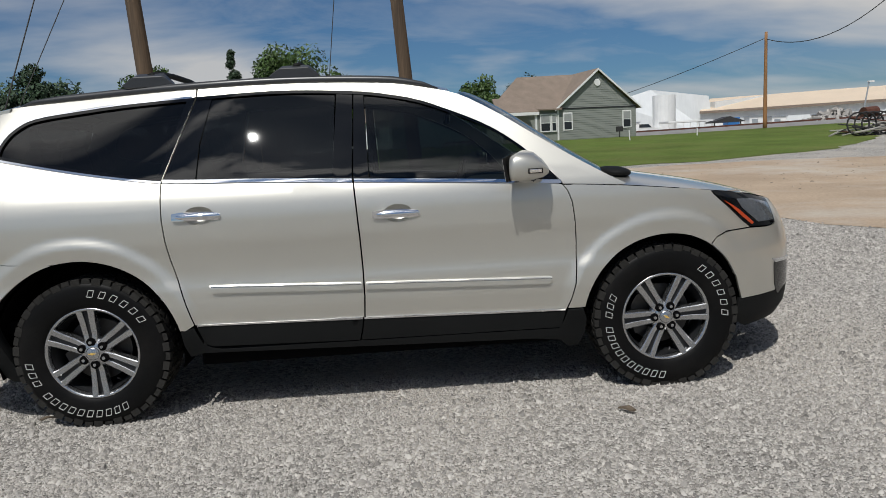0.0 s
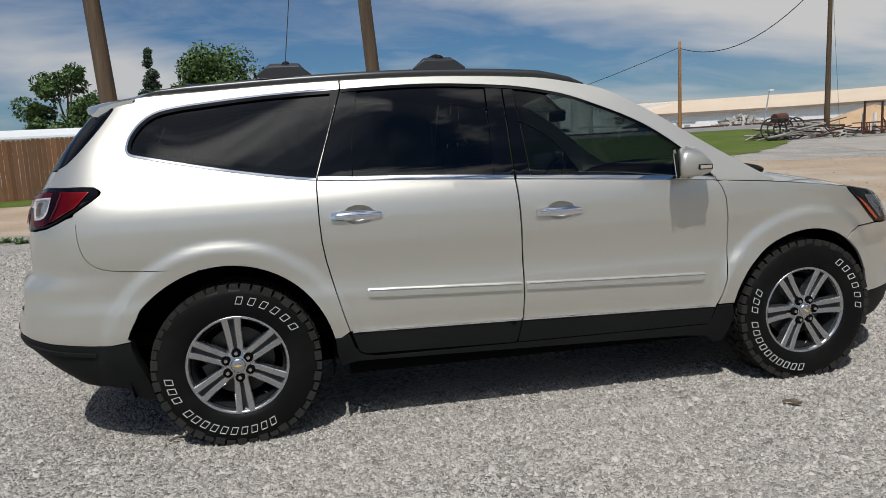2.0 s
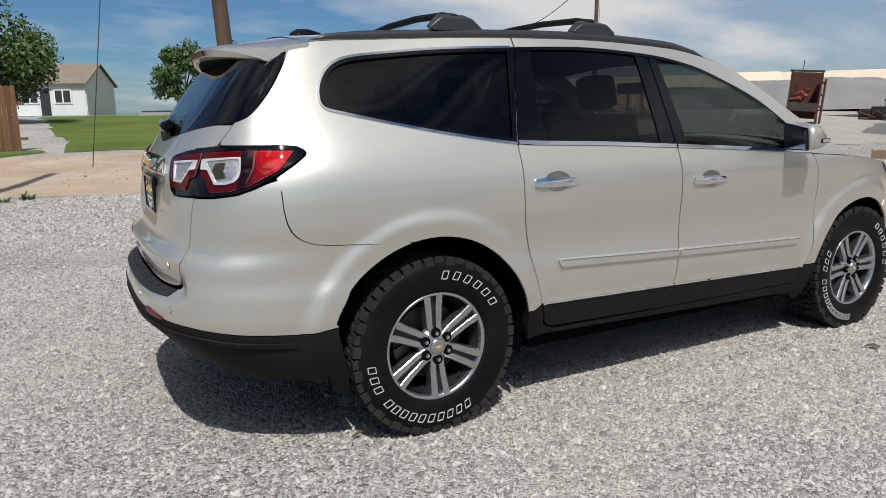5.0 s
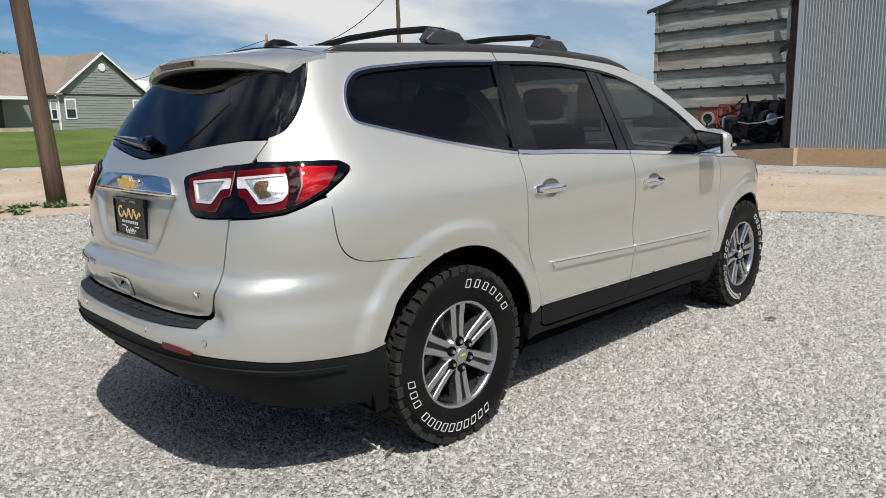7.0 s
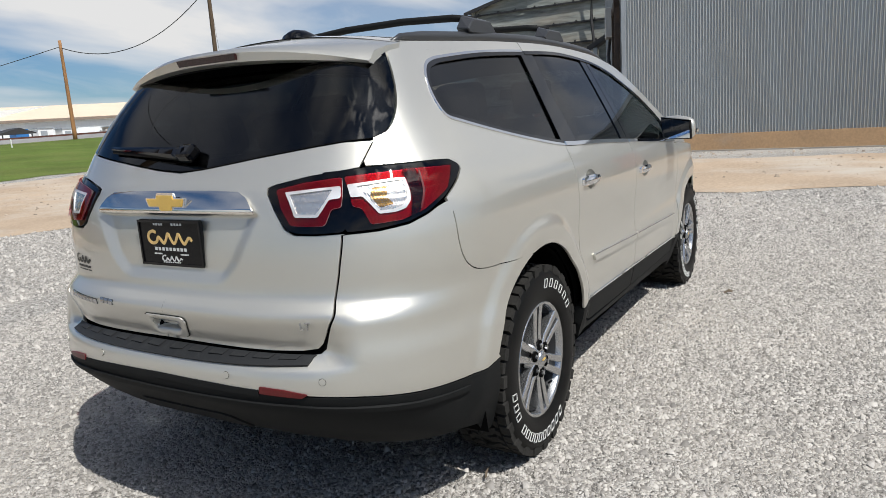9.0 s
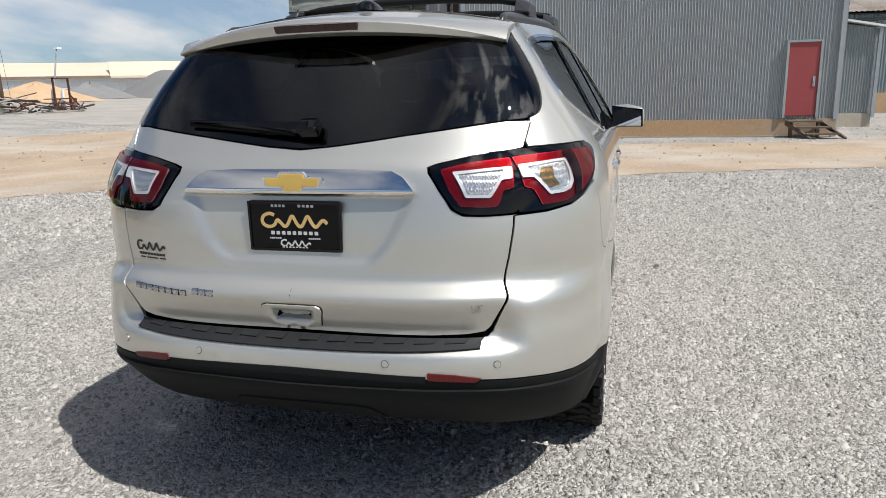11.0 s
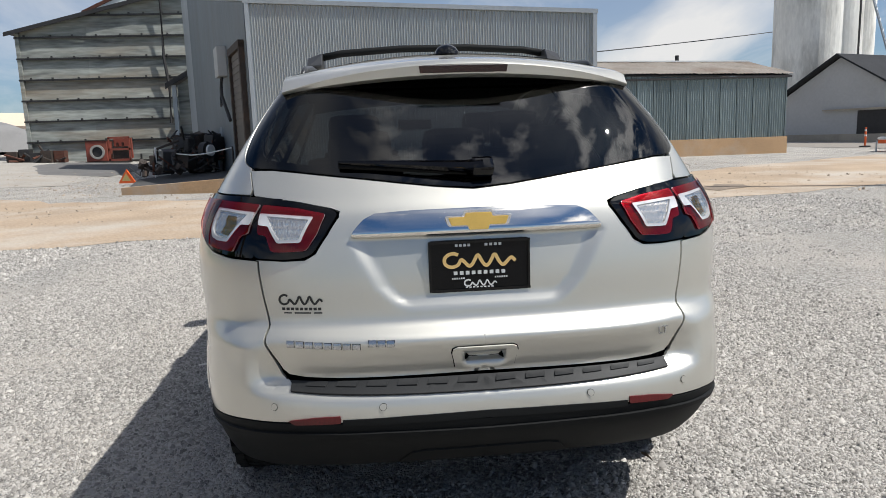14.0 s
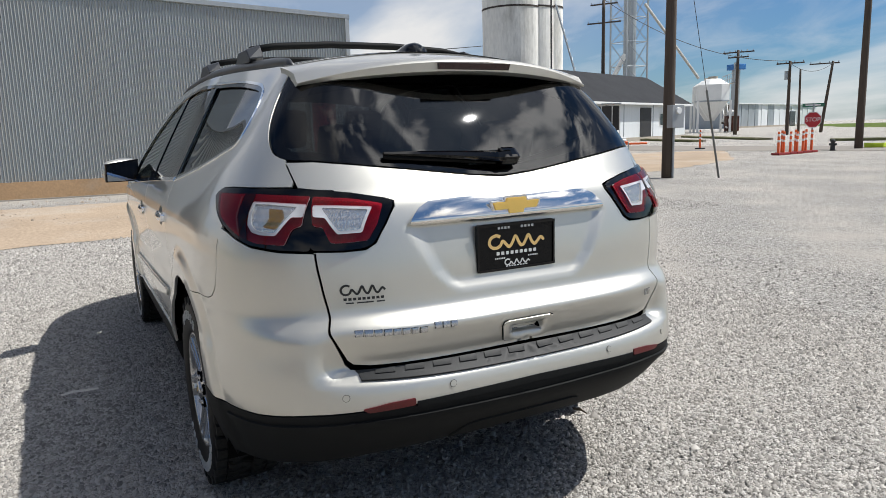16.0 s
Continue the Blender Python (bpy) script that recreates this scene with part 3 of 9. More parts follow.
# a small lean-to and the long low shed beyond
lean = thing("lean_to_shed", "narrow corrugated lean-to with a pale sheet roof", "shed")
part("wall", corrugated_bm((20.0, -8.35), (19.9, -6.3), 0.4, lambda s: 2.95 + 0.35 * s), M_CORR, lean)
part("side_wall", wall_bm((28, -8.35), (20.05, -8.35), 0.0, 2.95, 0.08), M_STEEL, lean)
part("footing", wall_bm((19.96, -8.4), (19.86, -6.3), -0.1, 0.42, -0.3), M_CONC, lean)
part("roof", poly_bm([(19.75, -8.5, 2.96), (19.65, -6.2, 3.42), (28, -6.2, 3.42), (28, -8.5, 2.96)], (0, 0, 0.06)), M_WHITEW, lean)
part("flue", tube_bm((19.6, -7.35, 3.1), (19.6, -7.35, 4.75), 0.06), M_BLACK, lean)
part("downpipe", box_bm((19.86, -8.47, 0.3), (19.96, -8.37, 2.95)), M_STEEL, lean)
long_shed = thing("long_shed", "long low blue-grey metal shed with a weathered roof", "shed")
part("footing", wall_bm((28.9, -20.6), (28.9, -7.0), -0.2, 0.88, -0.3), M_FOOT, long_shed, "tan stained concrete footing")
for i in range(16):
    y0 = -20.5 + i * 0.86
    part("panel", corrugated_bm((29.0 + 0.012 * (i % 2), y0 + 0.02), (29.0 + 0.012 * (i % 2), y0 + 0.86), 0.86, lambda s: 3.84 + 0.02 * i, 0.12, 0.02), M_SHED2, long_shed)
    if i % 2 == 0:
        part("batten", box_bm((28.965, y0 - 0.02, 0.86), (29.02, y0 + 0.02, 3.84 + 0.02 * i)), M_SHED2, long_shed)
part("backing", wall_bm((29.08, -20.5), (29.08, -6.8), 0.5, 3.8, -0.05), M_SHED2, long_shed)
part("end_wall", wall_bm((37, -20.5), (29.1, -20.5), 0.0, 3.8, 0.1), M_SHED2, long_shed)
part("end_footing", wall_bm((37, -20.55), (29.1, -20.55), -0.1, 0.86, -0.1), M_FOOT, long_shed)
part("eave", box_bm((28.86, -20.7, 3.80), (28.96, -6.9, 3.90)), M_BLACK, long_shed)
for i in range(14):
    y0 = -20.8 + i * 1.0
    zz = 0.02 * i
    bm = bmesh.new()
    prev = None
    for k in range(21):
        yy, w = y0 + 1.03 * k / 20, 0.022 * math.cos(math.pi * k / 2) + 0.014 * (i % 2)
        cur = [bm.verts.new((x, yy, z + zz + w)) for x, z in ((28.86, 3.98), (30.9, 4.46), (30.9, 4.43), (33.2, 4.98))]
        if prev:
            for j in (0, 2):
                bm.faces.new((prev[j], cur[j], cur[j + 1], prev[j + 1]))
        prev = cur
    part("roof_sheet", bm, M_OLDROOF, long_shed)
part("roof_deck", poly_bm([(28.9, -20.7, 3.90), (28.9, -6.85, 4.17), (33.2, -6.85, 5.16), (33.2, -20.7, 4.88)], (0, 0, -0.05)), M_BLACK, long_shed)
part("ridge_cap", poly_bm([(33.1, -20.85, 4.99), (33.1, -6.75, 5.27), (33.3, -6.75, 5.27), (33.3, -20.85, 4.99)], (0, 0, 0.06)), M_WHITEW, long_shed)
part("roof_back", poly_bm([(33.2, -20.8, 4.96), (33.2, -6.8, 5.2), (37.5, -6.8, 3.9), (37.5, -20.8, 3.8)], (0, 0, 0.04)), M_OLDROOF, long_shed)
part("vent_pipe", tube_bm((34.0, -17.0, 4.5), (34.0, -17.0, 5.5), 0.11), M_BLACK, long_shed)
post = thing("yellow_post", "thin yellow marker post beside the lean-to", "post")
part("shaft", tube_bm((18.2, -8.35, 0), (18.2, -8.35, 1.4), 0.03), M_YELLOW, post)

# ---- the old barn ----
barn = thing("old_barn", "weathered grey sheet-clad barn with dark lapped bands", "barn")
bz = [0.45, 1.97, 3.40, 4.81, 6.22, 7.64, 9.06, 10.48]
for i in range(len(bz) - 1):
    y_end = 24.1 if i < 6 else 19.5
    for k in range(4):
        ya, yb = y_end - k * (y_end - 6.0) / 4, y_end - (k + 1) * (y_end - 6.0) / 4
        bm = poly_bm([(47.0, ya, bz[i]), (47.0, yb, bz[i]), (47.16, yb, bz[i + 1]), (47.16, ya, bz[i + 1])], (0.08, 0, 0))
        part("panel", bm, M_BARN, barn)
    part("lap_strip", box_bm((46.93, 6.0, bz[i + 1] - 0.10), (47.02, y_end + 0.15, bz[i + 1] + 0.02)), M_BLACK, barn)
    for k in range(12):
        yy = y_end - 0.6 - k * (y_end - 7.0) / 11 + 0.1 * math.sin(9.0 * k + 4 * i)
        part("bolt_plate", box_bm((46.9, yy - 0.055, bz[i + 1]), (47.0, yy + 0.055, bz[i + 1] + 0.12)), M_BLACK, barn)
part("gable_sheet", poly_bm([(47.1, 24.1, 9.0), (47.1, 24.1, 9.35), (47.1, 10.0, 12.7), (47.1, 6.0, 12.7), (47.1, 6.0, 9.0)], (0.1, 0, 0)), M_BARN, barn)
part("roof", poly_bm([(46.76, 24.7, 9.28), (46.76, 9.0, 13.0), (60, 9.0, 13.0), (60, 24.7, 9.28)], (0, 0, 0.12)), M_BLACK, barn)
part("fascia", poly_bm([(46.72, 24.8, 9.10), (46.72, 24.8, 9.35), (46.72, 9.0, 13.1), (46.72, 9.0, 12.85)], (0.06, 0, 0)), M_BLACK, barn)
part("side_wall", wall_bm((47.1, 24.1), (60, 24.1), 0.3, 9.2, 0.1), M_BARN, barn)
part("corner_post", box_bm((46.95, 23.95, 0.3), (47.2, 24.2, 9.3)), M_BARN, barn)
part("plinth", box_bm((46.8, 6.0, -0.2), (47.3, 24.2, 0.55)), M_BLACK, barn)
# black bar drawn along the dark vertical line on the wall
part("downpipe", sweep_bm([(46.7, 14.3, 11.6), (46.7, 14.4, 7.5), (46.7, 14.2, 5.5), (46.7, 14.3, 3.0)], 0.11), M_BLACK, barn)
part("monitor_roof", poly_bm([(52.0, 21.4, 10.2), (52.0, 21.3, 11.5), (52.0, 15.0, 14.3), (52.0, 15.0, 11.7)], (0.3, 0, 0)), M_WHITEW, barn, "pale sheet-clad monitor above the roof")
part("monitor_edge", poly_bm([(51.9, 21.5, 11.36), (51.9, 21.5, 11.62), (51.9, 14.8, 14.6), (51.9, 14.8, 14.34)], (0.4, 0, 0)), M_RUST, barn, "rusty edge flashing")
awn = thing("barn_lean_to", "half-open sheet lean-to with a sloping black gutter", "lean-to", Matrix.Translation((0, -0.45, 0.0)))
part("roof", poly_bm([(41.5, 13.3, 5.2), (41.5, 9.3, 7.5), (46.8, 9.3, 7.5), (46.8, 13.3, 5.2)], (0, 0, 0.12)), M_BLACK, awn)
part("fascia", poly_bm([(41.45, 13.5, 4.95), (41.45, 13.5, 5.3), (41.45, 9.2, 7.65), (41.45, 9.2, 7.3)], (0.1, 0, 0)), M_BLACK, awn)
part("wall", poly_bm([(42.0, 12.9, 0.2), (42.0, 12.9, 5.2), (42.0, 9.3, 7.3), (42.0, 9.3, 0.2)], (0.12, 0, 0)), M_BARN, awn)
part("post", box_bm((41.6, 12.9, 0.1), (41.8, 13.15, 5.2)), M_STEEL, awn)

# ---- poles and wires ----
def pole(x, y, h, r, material, lean_x=0.0, lean_y=0.0, label="tall round wooden utility pole", base=None, sections=10):
    """A tapered wooden pole; returns the thing and its top."""
    z0 = gzf(x, y) if base is None else base
    ob = thing("utility_pole", label, "utility pole", Matrix.Translation((x, y, z0)))
    pts = [(lean_x * h * i / sections, lean_y * h * i / sections, -0.3 if i == 0 else h * i / sections) for i in range(sections + 1)]
    part("shaft", sweep_bm(pts, lambda s: r * (1.05 - 0.35 * s), 14), material, ob, smooth=True)
    return ob, Vector((x + lean_x * h, y + lean_y * h, z0 + h))


def crossarm(ob, z, half, ang=0.0, ins=4):
    m = Matrix.Translation((0, 0, z)) @ Matrix.Rotation(ang, 4, "Z")
    part("crossarm", box_bm((-half, -0.22, -0.06), (half, -0.1, 0.06), m), M_POLED, ob)
    for i in range(ins):
        x = -half * 0.92 + 2 * half * 0.92 * i / (ins - 1)
        part("insulator", tube_bm(m @ Vector((x, -0.16, 0.06)), m @ Vector((x, -0.16, 0.22)), 0.05, 0.035, 8), M_STEEL, ob)


def cable(a, b, sag, r=0.012, label="thin black overhead cable", n=16):
    a, b = Vector(a), Vector(b)
    pts = [a.lerp(b, i / n) - Vector((0, 0, sag * 4 * (i / n) * (1 - i / n))) for i in range(n + 1)]
    ob = part("overhead_cable", sweep_bm(pts, r, 5), M_WIRE, None, smooth=True)
    return tagged(ob, label, "cable")


pole(-4.66, 10.0, 9.0, 0.165, M_POLE, -0.055, 0.0, "thick leaning brown wooden pole with weathered grain")
_, TOPB = pole(0.55, 11.7, 9.0, 0.165, M_POLE, -0.06, 0.0, "thick leaning grey-brown wooden pole with nail holes")
_, TOP2 = pole(32.6, 56.0, 8.3, 0.17, M_POLEO, 0.0, 0.0, "orange-brown wooden pole at the lawn's far corner")
_, TOP3 = pole(36.8, 42.2, 12.5, 0.20, M_POLE, 0.0, 0.0, "grey wooden pole with cables beside the scrap heap")
pc, TOPC = pole(9.5, -13.05, 9.5, 0.155, M_POLED, 0.0, 0.0, "dark wooden pole with an electric meter box")
bx = part("meter_box", box_bm((-0.33, -0.22, 1.35), (-0.13, 0.2, 1.95), bevel=0.01), mat("galvanised_box", (0.34, 0.35, 0.36), 0.45, 0.5, var=0.1, bump=0.05), pc, "grey electric meter box")
part("dial", tube_bm((-0.33, 0.0, 1.80), (-0.38, 0.0, 1.80), 0.09, 0.085, 16), MATS["white_paint"], bx)
part("conduit", tube_bm((-0.19, 0, 0.0), (-0.19, 0, 1.35), 0.03), MATS["galvanised_box"], pc)
M_POLEG = mat("dull_guard_tube", (0.16, 0.155, 0.14), 0.7, 0.2, var=0.2, scale=3, fine=30, bump=0.05)
guy = thing("guy_wire", "slanting guy wire with a grey guard tube", "guy wire")
part("wire", tube_bm((8.45, -13.85, 0.0), (9.5, -13.05, 8.0), 0.008, seg=6), M_WIRE, guy)
part("guard", tube_bm((8.45, -13.85, 0.0), (8.75, -13.62, 2.3), 0.028, seg=8), M_POLEG, guy)
cable(TOP2 - Vector((0, 0, 0.6)), TOP3 - Vector((0, 0, 1.0)), 2.2, 0.035)
cable(TOP2 - Vector((0, 0, 0.5)), (14, 92, 3.6), 0.9, 0.03)
cable(TOP3 - Vector((0, 0, 0.5)), (39.6, 44.2, 1.2), 0.0, 0.012)
cable((-8.3, 18.1, 12.2), (-12.2, 16.2, 0.0), 0.0, 0.02)
cable((-7.2, 18.6, 11.5), (-12.3, 16.2, 0.0), 0.0, 0.014)
cable((-0.55, 15.5, 11.9), (-2.15, 15.5, 0.2), 0.0, 0.012, "straight guy wire of a pole")
cable((0.0, 11.7, 8.8), (-4.9, 10.0, 8.8), 0.3, 0.012)
cable((40.0, 1.0, 5.5), (82, -58.6, 14.0), 0.3, 0.045)

# ---- the grey house, its lawn things, the fence and the neighbour's house ----
HM = Matrix.Translation((14.1, 56.2, 1.25)) @ Matrix.Rotation(radians(13), 4, "Z")
house = thing("grey_house", "small grey clapboard house with a brown shingle gable roof", "house", HM)


def clapboards(parent, a, b, z0, top, depth, material):
    """Lapped boards on a wall from a to b; top(z) gives the span left at that height as (s0, s1)."""
    a, b = Vector((*a, 0)), Vector((*b, 0))
    d = b - a
    nrm = Vector((d.y, -d.x, 0)).normalized()
    z = z0
    while z < top[1]:
        s0, s1 = top[0](z)
        if s1 - s0 > 0.02:
            p, q = a + d * s0, a + d * s1
            bm = poly_bm([p + nrm * 0.035 + Vector((0, 0, z)), q + nrm * 0.035 + Vector((0, 0, z)), q + nrm * 0.01 + Vector((0, 0, z + 0.21)), p + nrm * 0.01 + Vector((0, 0, z + 0.21))], -nrm * 0.03)
            part("clapboard", bm, material, parent)
        z += 0.2


gw, eave, ridge, deep = 7.7, 2.95, 6.1, 6.6
part("wall", poly_bm([(0, 0, 0), (gw, 0, 0), (gw, 0, eave), (gw / 2, 0, ridge), (0, 0, eave)], (0, 0.2, 0)), M_SIDING, house)
part("wall", box_bm((-deep, 0.05, 0), (0.0, 0.25, eave)), M_SIDING, house)
part("wall", box_bm((gw - 0.2, 0.2, 0), (gw, 9, eave)), M_SIDING, house)
clapboards(house, (0, 0), (gw, 0), 0.1, (lambda z: (0, 1) if z < eave else ((z - eave) / (ridge - eave) / 2 + 0.02, 1 - (z - eave) / (ridge - eave) / 2 - 0.02), ridge), 0, M_SIDING)
part("skirting", box_bm((0, -0.05, -0.3), (gw, 0.0, 0.12)), M_BLACK, house)
part("trim", box_bm((0, -0.07, eave - 0.06), (gw, -0.04, eave + 0.04)), M_DARKROOF, house)
# the main roof runs back from the gable, the side wing stretches along the road
part("roof", poly_bm([(-0.35, -0.3, eave - 0.2), (gw / 2, -0.3, ridge + 0.1), (gw / 2, 8, ridge + 0.1), (-0.35, 8, eave - 0.2)], (0, 0, 0.12)), M_SHINGLE, house)
part("roof", poly_bm([(gw + 0.35, -0.3, eave - 0.2), (gw / 2, -0.3, ridge + 0.1), (gw / 2, 8, ridge + 0.1), (gw + 0.35, 8, eave - 0.2)], (0, 0, 0.12)), M_SHINGLE, house)
part("roof", poly_bm([(-deep, -0.35, eave - 0.1), (0.2, -0.35, eave - 0.1), (gw / 2 - 0.1, 4.2, ridge + 0.05), (-2.0, 4.2, ridge - 0.1)], (0, 0, 0.12)), M_SHINGLE, house)
for sgn in (0, 1):
    x0, x1 = (-0.4, gw / 2) if sgn == 0 else (gw + 0.4, gw / 2)
    part("barge_board", poly_bm([(x0, -0.34, eave - 0.22), (x0, -0.34, eave - 0.04), (x1, -0.34, ridge + 0.22), (x1, -0.34, ridge + 0.04)], (0, 0.06, 0)), M_WHITE, house)
part("downpipe", box_bm((-0.1, -0.1, 0), (0.02, 0.02, eave)), M_WHITE, house)
part("gable_vent", tube_bm((gw / 2, -0.02, ridge - 1.0), (gw / 2, -0.1, ridge - 1.0), 0.34, 0.3, 10), M_WHITE, house)
for x0, x1, z0, z1, ff in ((0.45, 1.35, 1.05, 2.6, 0), (gw - 1.4, gw - 0.5, 1.05, 2.6, 0), (-1.75, -0.75, 1.0, 2.55, 0), (-0.7, -0.15, 1.0, 2.55, 0)):
    w = part("window", box_bm((x0, -0.075, z0), (x1, -0.02, z1)), M_WHITE, house)
    for zz0, zz1 in ((z0 + 0.1, (z0 + z1) / 2 - 0.03), ((z0 + z1) / 2 + 0.03, z1 - 0.1)):
        part("pane", box_bm((x0 + 0.1, -0.085, zz0), (x1 - 0.1, -0.077, zz1)), M_CURTAIN if zz0 > z0 + 0.3 else M_PANE, w)
part("porch_roof", poly_bm([(-6.5, -2.2, eave - 0.4), (-2.8, -2.2, eave - 0.4), (-3.4, 0.2, eave + 0.9), (-6.0, 0.2, eave + 0.9)], (0, 0, 0.15)), M_SHINGLE, house)
part("porch_fascia", box_bm((-6.5, -2.25, eave - 0.55), (-2.8, -2.15, eave - 0.3)), M_WHITE, house)
part("porch_floor", box_bm((-6.3, -2.0, -0.3), (-2.9, 0.05, 0.45)), M_CONC, house)
for x in (-6.2, -3.1):
    part("porch_post", box_bm((x, -2.1, 0.4), (x + 0.15, -1.95, eave - 0.4)), M_WHITE, house)
part("front_door", box_bm((-5.0, -0.02, 0.45), (-4.1, 0.06, 2.5)), mat("dark_brown_door", (0.045, 0.03, 0.025), 0.5, var=0.1, bump=0.03), house)
marker = thing("white_marker_pipe", "thin white marker pipe standing in the lawn", "pipe")
part("shaft", tube_bm((17.2, 46.5, gzf(17.2, 46.5)), (17.15, 46.5, gzf(17.2, 46.5) + 0.75), 0.04), M_WHITE, marker)
marker = thing("white_marker_pipe", "thin white marker pipe standing in the lawn", "pipe")
part("shaft", tube_bm((23.4, 49.0, gzf(23.4, 49)), (23.4, 49.0, gzf(23.4, 49) + 0.6), 0.04), M_WHITE, marker)
gas = thing("gas_meter", "small dark gas meter beside the house", "gas meter")
gx0, gy0 = 19.6, 56.4
part("riser", tube_bm((gx0, gy0, gzf(gx0, gy0)), (gx0, gy0, gzf(gx0, gy0) + 0.7), 0.04), M_BLACK, gas)
part("body", box_bm((gx0 - 0.3, gy0 - 0.12, gzf(gx0, gy0) + 0.5), (gx0 + 0.3, gy0 + 0.1, gzf(gx0, gy0) + 0.95), bevel=0.04), M_BLACK, gas)

fence = thing("board_fence", "brown stained dog-eared cedar board fence", "fence")
fx0, fx1 = -15.0, -3.65
nb = int((fx1 - fx0) / 0.142)
bm = bmesh.new()
vs = [bm.verts.new(p) for p in ((-0.0695, 0, 0), (0.0695, 0, 0), (0.0695, 0, 2.02), (0.035, 0, 2.07), (-0.035, 0, 2.07), (-0.0695, 0, 2.02))]
face = bm.faces.new(vs)
ex = bmesh.ops.extrude_face_region(bm, geom=[face])
bmesh.ops.translate(bm, vec=(0, 0.02, 0), verts=[v for v in ex["geom"] if isinstance(v, bmesh.types.BMVert)])
bmesh.ops.recalc_face_normals(bm, faces=bm.faces)
board = part("board", bm, M_FENCE, fence)
rs = random.Random(3)
for i in range(nb):
    x = fx0 + i * 0.142
    y = 21.9 + (x + 8) * 0.20 + rs.uniform(-0.006, 0.006)
    m = Matrix.Translation((x, y, gzf(x, y) - 0.03 + rs.uniform(-0.025, 0.035))) @ Matrix.Rotation(math.atan(0.20) + rs.uniform(-0.01, 0.01), 4, "Z")
    if i == 0:
        board.matrix_basis = m
    else:
        o = new("board", board.data)
        o.parent, o.matrix_basis = fence, m
for z in (0.35, 1.45):
    part("rail", poly_bm([(fx0, 21.93 + (fx0 + 8) * 0.2, gzf(0, 21) + z), (fx1, 21.93 + (fx1 + 8) * 0.2, gzf(0, 22.7) + z), (fx1, 21.93 + (fx1 + 8) * 0.2, gzf(0, 22.7) + z + 0.09), (fx0, 21.93 + (fx0 + 8) * 0.2, gzf(0, 21) + z + 0.09)], (0, 0.05, 0)), M_WOOD, fence)

h2 = thing("white_house", "small pale house with a low shingle roof behind the fence", "house", Matrix.Translation((-0.6, 58, 1.55)) @ Matrix.Rotation(radians(-22), 4, "Z"))
part("wall", poly_bm([(0, 0, 0), (0, 0, 2.5), (0, 3.2, 3.9), (0, 6.4, 2.5), (0, 6.4, 0)], (0.15, 0, 0)), M_WHITEW, h2)
part("wall", box_bm((-9, -0.1, 0), (0.1, 0.05, 2.5)), M_WHITEW, h2)
part("roof", poly_bm([(-9.3, -0.4, 2.35), (0.35, -0.4, 2.35), (0.35, 3.2, 4.0), (-9.3, 3.2, 4.0)], (0, 0, 0.1)), M_SHINGLE, h2)
part("roof", poly_bm([(-9.3, 6.8, 2.35), (0.35, 6.8, 2.35), (0.35, 3.2, 4.0), (-9.3, 3.2, 4.0)], (0, 0, 0.1)), M_SHINGLE, h2)
for x in (-2.2, -4.6):
    w = part("window", box_bm((x, -0.16, 0.9), (x + 1.3, -0.1, 2.0)), M_WHITE, h2)
    part("pane", box_bm((x + 0.1, -0.17, 1.0), (x + 0.6, -0.162, 1.9)), M_PANE, w)
    part("pane", box_bm((x + 0.7, -0.17, 1.0), (x + 1.2, -0.162, 1.9)), M_PANE, w)
part("door", box_bm((-3.2, -0.16, 0), (-2.5, -0.1, 2.0)), M_PANE, h2)
trailer_roof = thing("pale_mobile_home", "low pale roofed mobile home behind the fence", "mobile home", Matrix.Translation((-15.5, 33, 0.6)))
part("wall", box_bm((-6, 0, 0), (7, 3, 2.2)), M_WHITEW, trailer_roof)
part("roof", poly_bm([(-6.3, -0.3, 2.2), (7.3, -0.3, 2.2), (7.3, 1.5, 2.6), (-6.3, 1.5, 2.6)], (0, 0, 0.1)), M_WHITEW, trailer_roof)


# ---- trees ----
M_LEAF = mat("green_leaves", (0.050, 0.094, 0.017), 0.6, var=0.25, scale=0.7, fine=6, bump=0, island=0.35)
M_LEAFD = mat("dark_cedar_foliage", (0.026, 0.052, 0.022), 0.7, var=0.25, scale=0.7, fine=6, bump=0, island=0.35)
M_BARK = mat("grey_brown_bark", (0.10, 0.08, 0.06), 0.9, var=0.3, scale=3, fine=25, bump=0.6)


